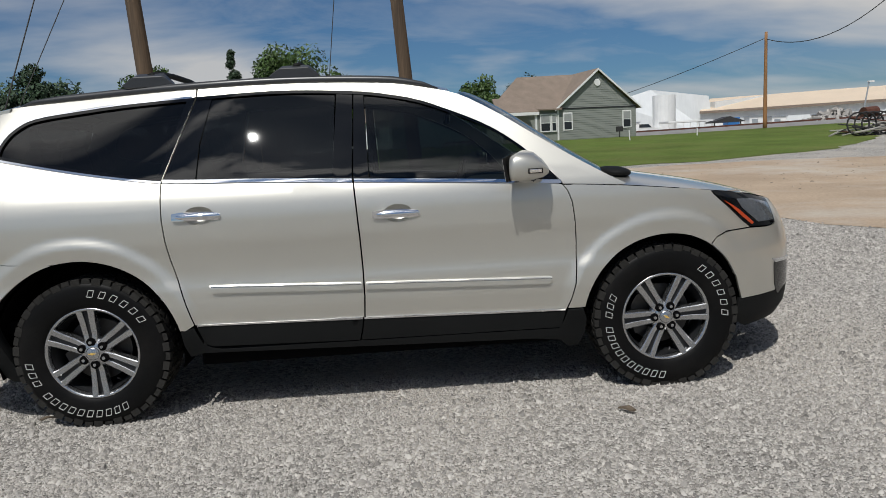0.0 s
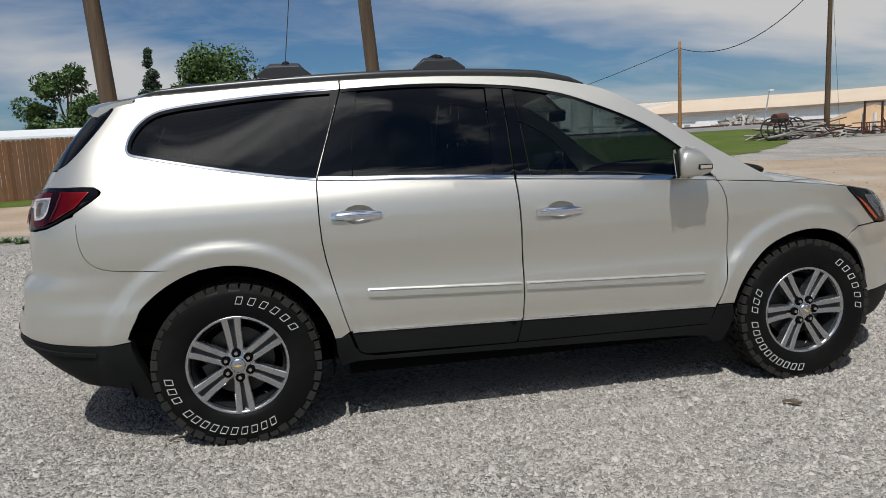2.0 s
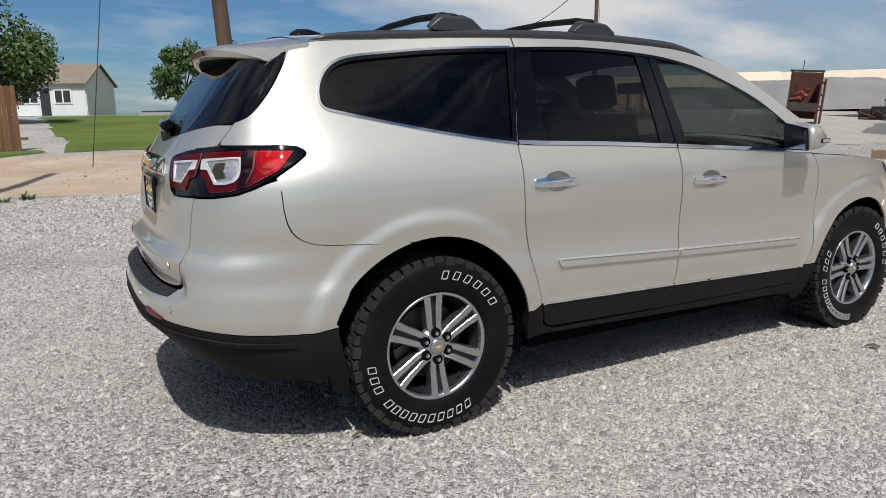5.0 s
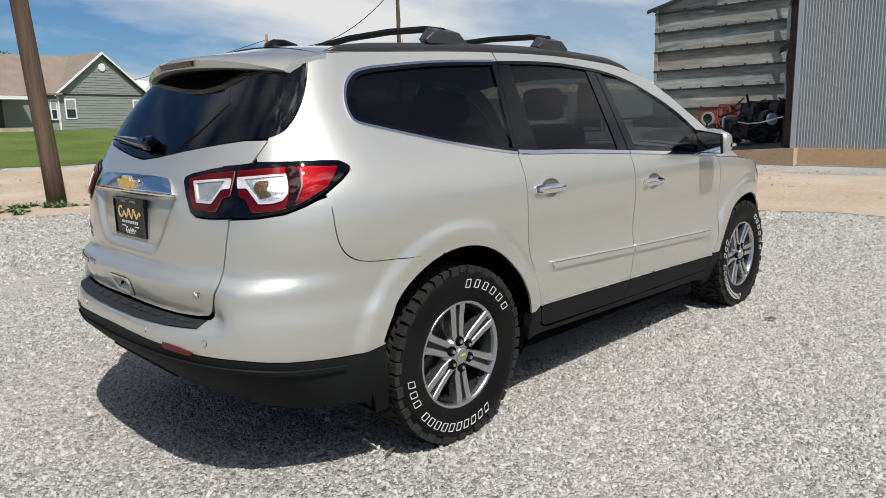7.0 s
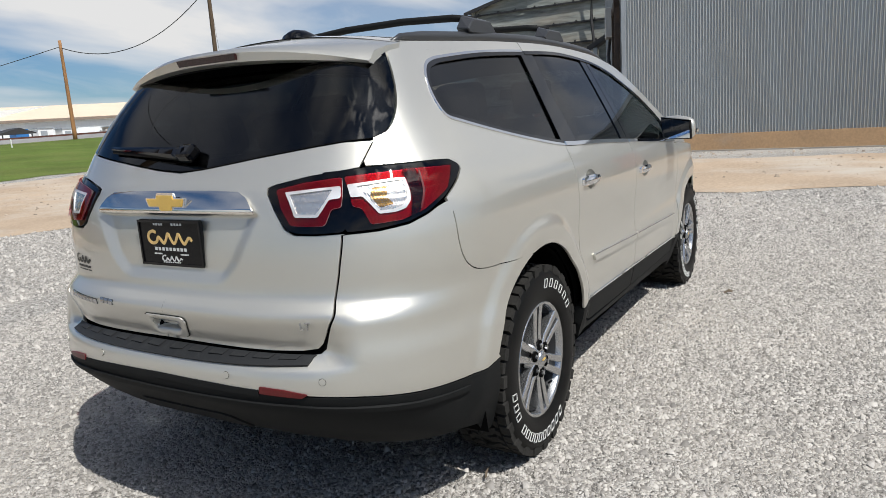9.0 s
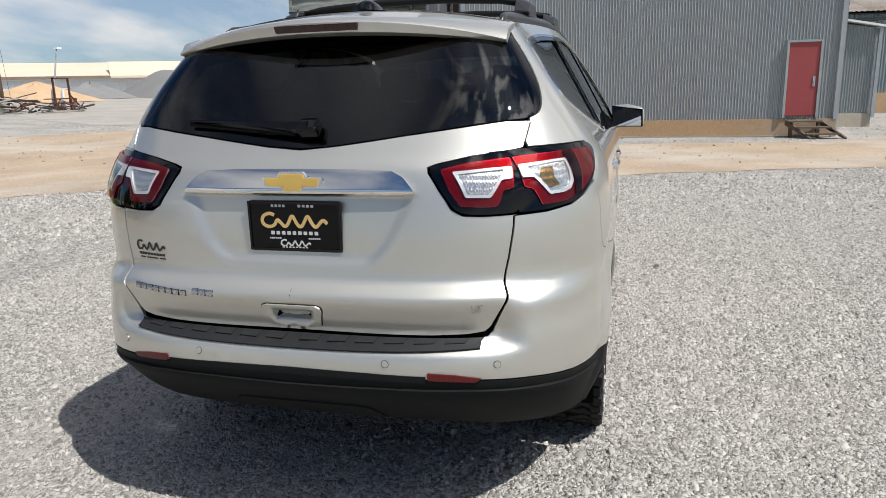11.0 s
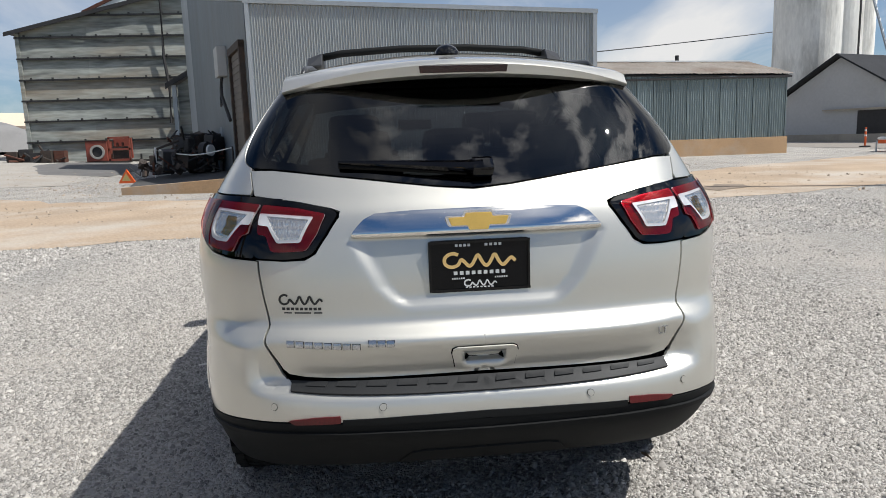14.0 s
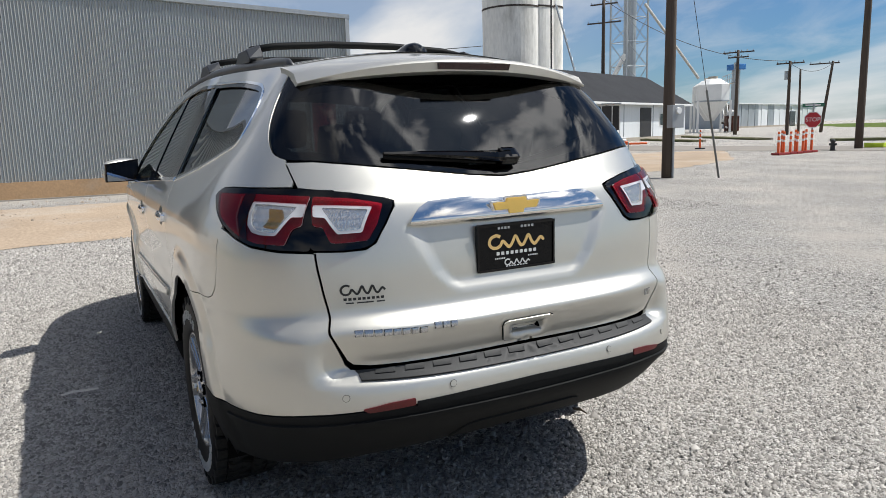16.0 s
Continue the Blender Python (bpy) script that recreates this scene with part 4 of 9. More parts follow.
def tree(x, y, h, w, leaf, seed, label, conical=False, leaves=5200, size=0.20, trunk=0.12):
    z0 = gzf(x, y)
    r = np.random.RandomState(seed)
    ob = thing("tree", label, "tree", Matrix.Translation((x, y, z0)))
    part("trunk", sweep_bm([(0, 0, -0.2), (0.05 * w, 0, h * 0.2), (0, 0.04 * w, h * 0.45), (0.03 * w, 0, h * 0.8)], lambda s: h * 0.028 * (1.1 - 0.85 * s), 8), M_BARK, ob)
    clumps = []
    for i in range((34 if leaves < 12000 else 64) if not conical else 46):
        if conical:
            t = r.uniform(0.06, 1.0)
            rad = (1 - t) * w * 0.5 * r.uniform(0.35, 1.0) + 0.04
            a = r.uniform(0, 6.28)
            c = np.array([rad * math.cos(a), rad * math.sin(a), h * (trunk + (1 - trunk) * t)])
            clumps.append((c, (1.1 - t) * w * 0.26 + 0.07 * w))
        else:
            u = r.normal(size=3)
            u /= np.linalg.norm(u)
            rad = r.uniform(0.35, 1.0) ** 0.6
            c = np.array([u[0] * w * 0.40 * rad, u[1] * w * 0.40 * rad, h * (0.52 + trunk * 0.3) + u[2] * h * 0.40 * rad])
            clumps.append((c, w * r.uniform(0.09, 0.17)))
    for i in range(0, len(clumps), 4):
        c = clumps[i][0]
        st = Vector((0, 0, min(h * 0.4, c[2] * 0.6)))
        part("limb", sweep_bm([st, st.lerp(Vector(c), 0.55) + Vector((0, 0, 0.05 * h)), Vector(c)], lambda s: h * 0.012 * (1.1 - 0.9 * s), 5), M_BARK, ob)
    per = leaves // len(clumps)
    V, F = [], []
    for c, rad in clumps:
        d = r.normal(size=(per, 3))
        d /= np.linalg.norm(d, axis=1)[:, None]
        p = c + d * rad * (r.uniform(0.25, 1.0, (per, 1)) ** 0.5) * np.array([1, 1, 0.85])
        a = r.normal(size=(per, 3))
        a /= np.linalg.norm(a, axis=1)[:, None]
        b = np.cross(a, d + 0.01)
        b /= np.linalg.norm(b, axis=1)[:, None] + 1e-6
        s = size * r.uniform(0.6, 1.3, (per, 1))
        n0 = len(V)
        quad = np.stack([p - a * s, p + b * s * 0.55 + d * 0.1 * s, p + a * s, p - b * s * 0.55 + d * 0.1 * s], 1).reshape(-1, 3)
        V.extend(quad.tolist())
        F.extend([(n0 + 4 * k, n0 + 4 * k + 1, n0 + 4 * k + 2, n0 + 4 * k + 3) for k in range(per)])
    mesh_part("crown", V, F, leaf, ob)
    return ob


tree(-15.0, 40, 6.3, 5.4, M_LEAF, 11, "dense rounded green tree behind the fence", leaves=9000, size=0.13)
tree(-25, 46, 7.4, 7.0, M_LEAFD, 12, "dark green tree at the edge of the yards", leaves=8000, size=0.16)
tree(-33, 44, 7.0, 10, M_LEAF, 13, "broad green tree at the edge of the yards", leaves=6000, size=0.22)
tree(-13.9, 58, 9.0, 3.0, M_LEAFD, 14, "dark narrow cedar tree above the roofs", conical=True, leaves=7000, size=0.13)
tree(-6.4, 44, 7.6, 9.0, M_LEAF, 15, "tall bushy green tree behind the fence", leaves=22000, size=0.13)
tree(9.5, 74, 7.2, 7.5, M_LEAF, 17, "green tree behind the grey house", leaves=7000, size=0.2)
tree(14.6, 75, 7.8, 6.0, M_LEAFD, 19, "sparse dark tree behind the grey house", leaves=2200, size=0.16)

# ---- beyond the lawn: the tracks and the long warehouses ----
rail = thing("railway_track", "railway track on a low ballast bank", "railway track")
rp = [(6, 82), (30, 73.5), (52, 63), (72, 47), (95, 26)]
for (x0, y0), (x1, y1) in zip(rp, rp[1:]):
    d = Vector((x1 - x0, y1 - y0, 0)).normalized()
    nrm = Vector((-d.y, d.x, 0))
    za, zb = gzf(x0, y0), gzf(x1, y1)
    P0, P1 = Vector((x0, y0, za)), Vector((x1, y1, zb))
    part("ballast", poly_bm([P0 - nrm * 2.4, P1 - nrm * 2.4, P1 - nrm * 1.3 + Vector((0, 0, 0.4)), P0 - nrm * 1.3 + Vector((0, 0, 0.4))], nrm * 2.6), M_GREYPILE, rail)
    for off in (-0.72, 0.72):
        part("rail", poly_bm([P0 + nrm * off + Vector((0, 0, 0.4)), P1 + nrm * off + Vector((0, 0, 0.4)), P1 + nrm * off + Vector((0, 0, 0.58)), P0 + nrm * off + Vector((0, 0, 0.58))], nrm * 0.07), M_RUST, rail)

ware = thing("tan_roofed_warehouse", "very long white warehouse with a tan sheet roof", "warehouse")
W0, W1, W2 = Vector((44.5, 96.5, 0)), Vector((66.0, 84.0, 0)), Vector((100, 40, 0))
N1, N2 = Vector((12.5, 21.5, 0)).normalized(), Vector((44.0, 34.0, 0)).normalized()
BEND = (N1 + N2) * (14 / (1 + N1.dot(N2)))
for p, q, back_p, back_q in ((W0, W1, N1 * 14, BEND), (W1, W2, BEND, N2 * 14)):
    d = (q - p).normalized()
    nrm = Vector((-d.y, d.x, 0))
    if nrm.y < 0:
        nrm = -nrm
    e0 = Vector((0, 0, 4.55))
    part("wall", poly_bm([p + Vector((0, 0, 0.5)), q + Vector((0, 0, 0.5)), q + e0, p + e0], nrm * 0.3), M_WHITEW, ware)
    part("roof", poly_bm([p - nrm * 0.6 + e0, q - nrm * 0.6 + e0, q + back_q + Vector((0, 0, 6.9)), p + back_p + Vector((0, 0, 6.9))], (0, 0, 0.15)), M_TANROOF, ware)
    part("eave", poly_bm([p - nrm * 0.65 + e0 - Vector((0, 0, 0.25)), q - nrm * 0.65 + e0 - Vector((0, 0, 0.25)), q - nrm * 0.65 + e0 + Vector((0, 0, 0.1)), p - nrm * 0.65 + e0 + Vector((0, 0, 0.1))], nrm * 0.1), M_SHINGLE, ware)
part("low_roof", poly_bm([(78, 66.5, 4.3), (84, 58, 4.3), (88, 62, 6.4), (82, 70, 6.4)], (0, 0, 0.3)), M_TANROOF, ware)
wb = thing("white_warehouse", "large plain white metal warehouse with a low gable", "warehouse")
part("wall", poly_bm([(31.5, 98.5, 1), (31.5, 98.5, 6.6), (38, 99, 8.3), (46, 97, 6.9), (47, 97, 1)], (2, 14, 0)), M_WHITEW, wb)
part("wall", poly_bm([(47, 97, 1), (47, 97, 6.0), (62, 105, 7.2), (62, 105, 1)], (0, 6, 0)), M_WHITEW, wb)
tank = thing("white_tank", "tall white cylindrical tank beside the warehouse", "tank")
part("shell", tube_bm((36.2, 89.0, 1.5), (36.2, 89.0, 6.8), 1.5, seg=20), M_WHITE, tank, smooth=False)
can = thing("open_canopy", "low white canopy on thin posts", "canopy")
part("roof", box_bm((33, 79.3, 2.9), (38.6, 82.5, 3.1)), M_WHITE, can)
part("dark_cover", poly_bm([(37.6, 77.5, 2.7), (39.6, 77.0, 3.3), (41.2, 76.6, 2.7), (41.2, 76.6, 2.6), (37.6, 77.5, 2.6)], (0.4, 3, 0)), M_BLACK, can)
for i in range(7):
    part("post", tube_bm((33.1 + i * 0.9, 79.4, 1.4), (33.1 + i * 0.9, 79.4, 2.95), 0.06), M_WHITE, can)
for x in (37.8, 41.0):
    part("post", tube_bm((x, 77.2, 1.4), (x, 77.2, 2.6), 0.07), M_BLACK, can)
blu = thing("blue_container", "small upright blue container by the tracks", "container")
part("body", box_bm((41.1, 80.6, 1.4), (42.6, 82, 3.2), bevel=0.05), M_BLUE, blu)
for i, (x, y, s, mt) in enumerate([(44.8, 82.5, 1.9, M_WHITE), (47.2, 81.5, 1.7, M_WHITE), (50.5, 77, 1.6, M_CONC), (52.3, 76, 1.6, M_CONC), (28.6, 82.5, 1.9, M_WHITE)]):
    crate = thing("storage_cabin", "boxy storage cabin beside the warehouse", "cabin", group="cabins by the tracks")
    part("body", box_bm((x, y, 1.3), (x + 1.9, y + 1.5, 1.3 + s), bevel=0.04), mt, crate)
    part("lid", box_bm((x - 0.1, y - 0.1, 1.3 + s), (x + 2.0, y + 1.6, 1.42 + s)), M_STEEL, crate)
    part("door", box_bm((x + 0.3, y - 0.05, 1.35), (x + 1.1, y - 0.003, 1.3 + s * 0.85)), M_STEEL, crate)


def far_car(x, y, rz, material, label, name="parked_car"):
    c = thing(name, label, "car", Matrix.Translation((x, y, gzf(x, y))) @ Matrix.Rotation(rz, 4, "Z"))
    part("body", poly_bm([(-2.3, -0.9, 0.4), (2.3, -0.9, 0.4), (2.35, -0.9, 0.85), (1.2, -0.9, 1.0), (0.6, -0.9, 1.55), (-1.5, -0.9, 1.6), (-2.2, -0.9, 1.05)], (0, 1.8, 0)), material, c)
    part("window", poly_bm([(-1.9, -0.92, 1.08), (0.95, -0.92, 1.05), (0.5, -0.92, 1.48), (-1.4, -0.92, 1.5)], (0, 1.84, 0)), M_PANE, c)
    for wx in (-1.4, 1.45):
        for wy in (-0.92, 0.72):
            part("wheel", tube_bm((wx, wy, 0.33), (wx, wy + 0.2, 0.33), 0.33, seg=14), M_BLACK, c)
    return c


far_car(32.5, 87.5, 0.3, M_WHITE, "white parked car in front of the warehouse")
far_car(29.8, 88.5, 0.3, M_WHITE, "white parked van in front of the warehouse", "parked_van")


# ---- piles, scrap and machines in the yard ----
def lathe_x(r1, r0, depth, c, n=28):
    """A flat ring that faces along x, round the centre c."""
    bm = bmesh.new()
    rings = [[bm.verts.new(c + Vector((dx, r * math.cos(a), r * math.sin(a)))) for a in (2 * math.pi * k / n for k in range(n))] for r, dx in ((r0, 0.0), (r0, -depth), (r1, -depth), (r1, 0.0))]
    for a, b in zip(rings, rings[1:]):
        for k in range(n):
            bm.faces.new((a[k], a[(k + 1) % n], b[(k + 1) % n], b[k]))
    bmesh.ops.recalc_face_normals(bm, faces=bm.faces)
    return bm


def pile(name, x, y, rx, ry, h, material, label, seed, rough=0.08, n=28, flat=1.0):
    z0 = gzf(x, y) - 0.1
    r = np.random.RandomState(seed)
    ph = r.uniform(0, 6.28, 6)
    V, F = [], []
    for i in range(n + 1):
        t = i / n
        for k in range(36):
            a = 2 * math.pi * k / 36
            rad = (1 - t) * (1 + 0.12 * math.sin(2 * a + ph[0]) + 0.08 * math.sin(3 * a + ph[1]))
            zz = h * (1 - (1 - min(1.0, t * flat)) ** 1.15)
            V.append((x + rx * rad * math.cos(a), y + ry * rad * math.sin(a), z0 + zz * (1 + rough * math.sin(4 * a + 5 * t + ph[2])) + r.uniform(-1, 1) * rough * 0.3))
    for i in range(n):
        for k in range(36):
            F.append((i * 36 + k, i * 36 + (k + 1) % 36, (i + 1) * 36 + (k + 1) % 36, (i + 1) * 36 + k))
    ob = mesh_part(name, V, F, material, smooth=True)
    return tagged(ob, label, "heap", kind="stuff")


pile("sand_heap", 45.6, 47.6, 4.9, 4.4, 1.65, M_SANDPILE, "broad heap of tan sand beside the tracks", 1)
pile("gravel_heap", 54.6, 49.9, 4.6, 4.0, 1.6, M_GREYPILE, "wide heap of grey crushed aggregate", 2)
pile("gravel_heap", 62.5, 41.0, 6.5, 12.0, 2.75, M_GREYPILE, "long dark grey ridge of aggregate behind the barn", 3, flat=2.2)
rub = bmesh.new()
rr = random.Random(5)
for i in range(150):
    a, q = rr.uniform(0, 6.28), rr.uniform(0, 1) ** 0.7
    s = rr.uniform(0.15, 0.5)
    x, y = 46.5 + 3.6 * q * math.cos(a), 67.5 + 2.4 * q * math.sin(a)
    m = Matrix.Translation((x, y, gzf(x, y) + 0.12 + 1.2 * (1 - q))) @ Euler((rr.uniform(0, 3), rr.uniform(0, 3), rr.uniform(0, 3))).to_matrix().to_4x4()
    add_box(rub, (-s, -s * 0.7, -s * 0.35), (s, s * 0.7, s * 0.35), m)
rubble = part("rubble_heap", rub, M_RUBBLE)
tagged(rubble, "heap of broken concrete slabs by the tracks", "rubble", kind="stuff")

M_ALU = mat("bare_aluminium_pipe", (0.42, 0.40, 0.36), 0.5, 0.4, var=0.2, scale=3, fine=20, bump=0.1)
rr = random.Random(8)
scrap = thing("scrap_pipe_heap", "tangled heap of scrap irrigation pipes and rusty iron", "scrap heap", Matrix.Translation((28.7, 34.5, gzf(28.7, 34.5))))
for i in range(46):
    x, y = rr.uniform(-2.8, 3.2), rr.uniform(-1.2, 1.4)
    L, a = rr.uniform(1.0, 3.4), rr.uniform(-0.7, 0.7)
    z = rr.uniform(0.08, 0.9) * (1 - abs(x) / 4)
    d = Vector((math.cos(a), math.sin(a), rr.uniform(-0.22, 0.22))) * L / 2
    c = Vector((x, y, z + abs(d.z)))
    part("pipe", tube_bm(c - d, c + d, rr.choice((0.03, 0.045, 0.06)), seg=6), rr.choice((M_ALU, M_ALU, M_RUST, M_BLACK)), scrap)
for i in range(5):
    x = -2.5 + i * 0.5
    part("hoop", sweep_bm([(x + 0.65 * math.cos(k / 16 * 6.283), -0.6 + 0.1 * i, 0.65 + 0.65 * math.sin(k / 16 * 6.283)) for k in range(17)], 0.05, 5), M_BLACK, scrap)
part("motor", tube_bm((-1.4, 0.6, 1.3), (-0.5, 0.8, 1.35), 0.3, seg=12), M_RUST, scrap)
part("drum", tube_bm((1.0, 0.4, 0.3), (2.2, 0.5, 0.32), 0.28, seg=12), M_ALU, scrap)
fr = thing("gantry", "rusty steel gantry frame with white posts", "steel frame", Matrix.Translation((32.3, 32.8, gzf(32.3, 32.8))) @ Matrix.Diagonal((0.68, 0.9, 0.76, 1)))
for x in (-0.9, 0.9):
    part("upright", box_bm((x - 0.06, -0.06, 0), (x + 0.06, 0.06, 2.7)), M_RUST, fr)
part("crossbar", box_bm((-0.96, -0.06, 2.6), (0.96, 0.06, 2.72)), M_RUST, fr)
part("crossbar", box_bm((-0.96, -0.06, 1.0), (0.96, 0.06, 1.1)), M_RUST, fr)
part("brace", tube_bm((0.9, 0, 1.4), (1.9, -0.4, 0.0), 0.06), M_RUST, fr)
part("skid", box_bm((-2.6, -0.9, 0), (1.2, -0.7, 0.14)), M_ALU, fr)
for x in (-0.7, 0.45):
    part("white_post", tube_bm((x, 0.3, 0.2), (x + 0.1, 0.3, 1.8), 0.16, 0.12, 10), M_WHITE, fr)
for x0, x1 in ((-1.7, -0.9), (0.3, 1.0)):
    bm = bmesh.new()
    for k in range(6):
        xx = x0 + (x1 - x0) * k / 5
        add_tube(bm, (xx, -0.45, 0.1), (xx, -0.45, 1.05), 0.035, seg=6)
    for z in (0.12, 0.4, 0.7, 1.05):
        add_tube(bm, (x0, -0.45, z), (x1, -0.45, z), 0.04, seg=6)
        add_tube(bm, (x0, -0.45, z), (x0, 0.35, z), 0.04, seg=6)
        add_tube(bm, (x1, -0.45, z), (x1, 0.35, z), 0.04, seg=6)
    part("basket", bm, M_RUST, fr, "rusty basket of bars")
rr = random.Random(17)
for k in range(22):
    c = Vector((rr.uniform(-4.5, 1.5), rr.uniform(-0.9, 0.9), rr.uniform(0.05, 0.45)))
    d = Vector((rr.uniform(-1, 1), rr.uniform(-0.6, 0.6), rr.uniform(-0.25, 0.35))).normalized() * rr.uniform(0.3, 1.1)
    c.z = max(c.z, abs(d.z) + 0.05)
    part("scrap_bar", tube_bm(c - d, c + d, rr.uniform(0.03, 0.08), seg=6), rr.choice((M_RUST, M_DUSTY, M_ALU, M_BLACK)), fr)
bar = thing("white_barrier", "low white loading bench on slanted legs", "barrier")
bmx = Matrix.Translation((37.1, 26.8, gzf(37.1, 26.8))) @ Matrix.Rotation(radians(-58), 4, "Z")
part("beam", box_bm((-1.3, -0.25, 0.45), (1.3, 0.25, 0.8), bmx, 0.03), M_WHITE, bar)
for x in (-1.6, 1.2):
    part("leg", poly_bm([bmx @ Vector(p) for p in ((x, -0.25, 0), (x + 0.4, -0.25, 0), (x + 0.5, -0.25, 0.6), (x + 0.25, -0.25, 0.6))], (bmx.to_3x3() @ Vector((0, 0.5, 0)))), M_WHITE, bar)
hop = thing("rusty_hopper", "tall rusty dump hopper standing in the yard", "hopper", Matrix.Translation((37.0, 23.6, gzf(37, 23.6))) @ Matrix.Rotation(radians(-58), 4, "Z"))
LEAN = Matrix.Rotation(radians(4), 4, "Y")
for x0, x1 in ((-0.85, -0.78), (0.78, 0.85)):
    part("side_plate", poly_bm([LEAN @ Vector(p) for p in ((x0, -0.8, 0.75), (x0, 0.8, 0.3), (x0, 0.8, 3.0), (x0, -0.8, 3.15))], LEAN.to_3x3() @ Vector((x1 - x0, 0, 0))), M_RUST, hop)
part("back_plate", box_bm((-0.78, 0.70, 0.3), (0.78, 0.78, 3.0), LEAN), M_RUST, hop)
part("inner_floor", box_bm((-0.78, -0.7, 0.95), (0.78, 0.7, 1.05), LEAN), M_DUSTY, hop)
part("front_lip", poly_bm([LEAN @ Vector(p) for p in ((-0.85, -0.8, 2.35), (0.85, -0.8, 2.35), (0.85, -0.95, 3.0), (-0.85, -0.95, 3.0))], (0, 0.05, 0)), M_RUST, hop)
part("top_rim", box_bm((-0.92, -0.9, 3.02), (0.92, -0.78, 3.14), LEAN), M_BLACK, hop)
part("front_apron", box_bm((-0.78, -0.82, 0.75), (0.78, -0.76, 1.25), LEAN), M_DUSTY, hop)
for k, (x, z, a) in enumerate(((-0.35, 1.75, 0.5), (-0.1, 1.5, 0.9), (-0.45, 1.45, 0.2), (0.05, 1.85, 1.2))):
    d = Vector((math.cos(a), -0.6, math.sin(a))) * 0.3
    part("drum", tube_bm(LEAN @ (Vector((x, -0.45, z)) - d), LEAN @ (Vector((x, -0.45, z)) + d), 0.13, seg=10), M_REDMACH, hop)
for x in (-0.82, 0.74):
    for y in (-0.75, 0.65):
        part("leg", box_bm((x + 0.02, y, 0), (x + 0.14, y + 0.12, 0.95)), M_RUST, hop)
part("skid", box_bm((-0.9, -0.95, 0.0), (0.9, -0.83, 0.12)), M_BLACK, hop)
for z in (1.0, 1.7, 2.4):
    part("bracket", box_bm((0.85, -0.5, z), (1.02, 0.5, z + 0.12), LEAN), M_RUST, hop)
part("strut", box_bm((0.95, -0.1, 0.0), (1.08, 0.05, 2.7), LEAN), M_RUST, hop)
part("whip", tube_bm((-0.05, 0.2, 3.0), (-0.05, 0.2, 3.75), 0.025, seg=6), M_BLACK, hop)
lp = thing("yard_lamp", "slim leaning yard lamp post", "street lamp")
part("post", tube_bm((61, 60.4, 1.7), (62.3, 60.2, 7.2), 0.1, 0.07), M_STEEL, lp)
part("head", box_bm((62.1, 60, 7.1), (62.8, 60.4, 7.3)), M_WHITE, lp)
lp2 = thing("yard_lamp", "slim leaning yard lamp post", "street lamp")
part("post", tube_bm((52.8, 72.5, 1.6), (53.4, 72.3, 6.2), 0.1, 0.07), M_STEEL, lp2)
part("head", box_bm((53.3, 72.1, 6.15), (53.9, 72.5, 6.3)), M_WHITE, lp2)

# scrap by the slab and the red machines before the barn
rr = random.Random(21)
sc2 = thing("scrap_machinery", "dark heap of scrap machinery and timber on the slab", "scrap heap", Matrix.Translation((22.9, 7.85, 0.3)) @ Matrix.Scale(1.08, 4))
for i in range(110):
    x, y = rr.uniform(-1.6, 2.6), rr.uniform(-1.2, 1.2)
    L = rr.uniform(0.25, 0.8) if i % 9 else 1.6
    d = Vector((rr.uniform(-1, 1), rr.uniform(-1, 1), rr.uniform(-0.5, 1.0))).normalized() * L / 2
    c = Vector((x, y, 0.05 + abs(d.z) + rr.uniform(0, 0.75) * (1.2 - abs(x - 0.3) / 3) * (0.2 if y > 0.1 else 1.0)))
    if i % 3:
        part("bar", tube_bm(c - d, c + d, rr.uniform(0.015, 0.045), seg=6), rr.choice((M_DUSTY, M_BLACK, M_BLACK, M_RUST)), sc2)
    else:
        s = rr.uniform(0.05, 0.19)
        m = Matrix.Translation(c) @ Euler((rr.uniform(0, 3), rr.uniform(0, 3), 0)).to_matrix().to_4x4()
        part("casting", box_bm((-s, -s * 0.6, -s * 0.5), (s, s * 0.6, s * 0.5), m, 0.02), M_DUSTY, sc2)
for k in range(90):
    y = rr.uniform(-1.75, 0.1)
    d = Vector((rr.uniform(-1, 1), rr.uniform(-1, 1), rr.uniform(-0.4, 1.0))).normalized() * rr.uniform(0.12, 0.42)
    c = Vector((rr.uniform(-0.5, 1.6), y, rr.uniform(0.1, 1.55) * (1.0 - 0.25 * abs(y + 0.8)) + abs(d.z)))
    part("bar", tube_bm(c - d, c + d, rr.uniform(0.012, 0.05), seg=6), rr.choice((M_DUSTY, M_BLACK, M_BLACK, M_RUST)), sc2)
for k in range(5):
    y = -1.20 - 0.05 * k
    part("leaning_board", poly_bm([(0.1 + 0.2 * k, y, 0.0), (0.1 + 0.2 * k, y - 0.11, 0.0), (0.15 + 0.2 * k, y - 0.36, 1.2 + 0.22 * k), (0.15 + 0.2 * k, y - 0.25, 1.2 + 0.22 * k)], (0.03, 0, 0)), (M_ALU, M_DUSTY, M_STEEL)[k % 3], sc2)
for k in range(26):
    sx, sy, sz = rr.uniform(0.12, 0.36), rr.uniform(0.12, 0.30), rr.uniform(0.12, 0.36)
    c = Vector((rr.uniform(-0.4, 2.0), rr.uniform(-1.5, 0.2), sz + rr.uniform(0.0, 0.95)))
    part("engine_part", box_bm((-sx, -sy, -sz), (sx, sy, sz), Matrix.Translation(c) @ Euler((rr.uniform(-0.2, 0.2), rr.uniform(-0.2, 0.2), rr.uniform(0, 3))).to_matrix().to_4x4(), 0.04), rr.choice((M_BLACK, M_DUSTY)), sc2)
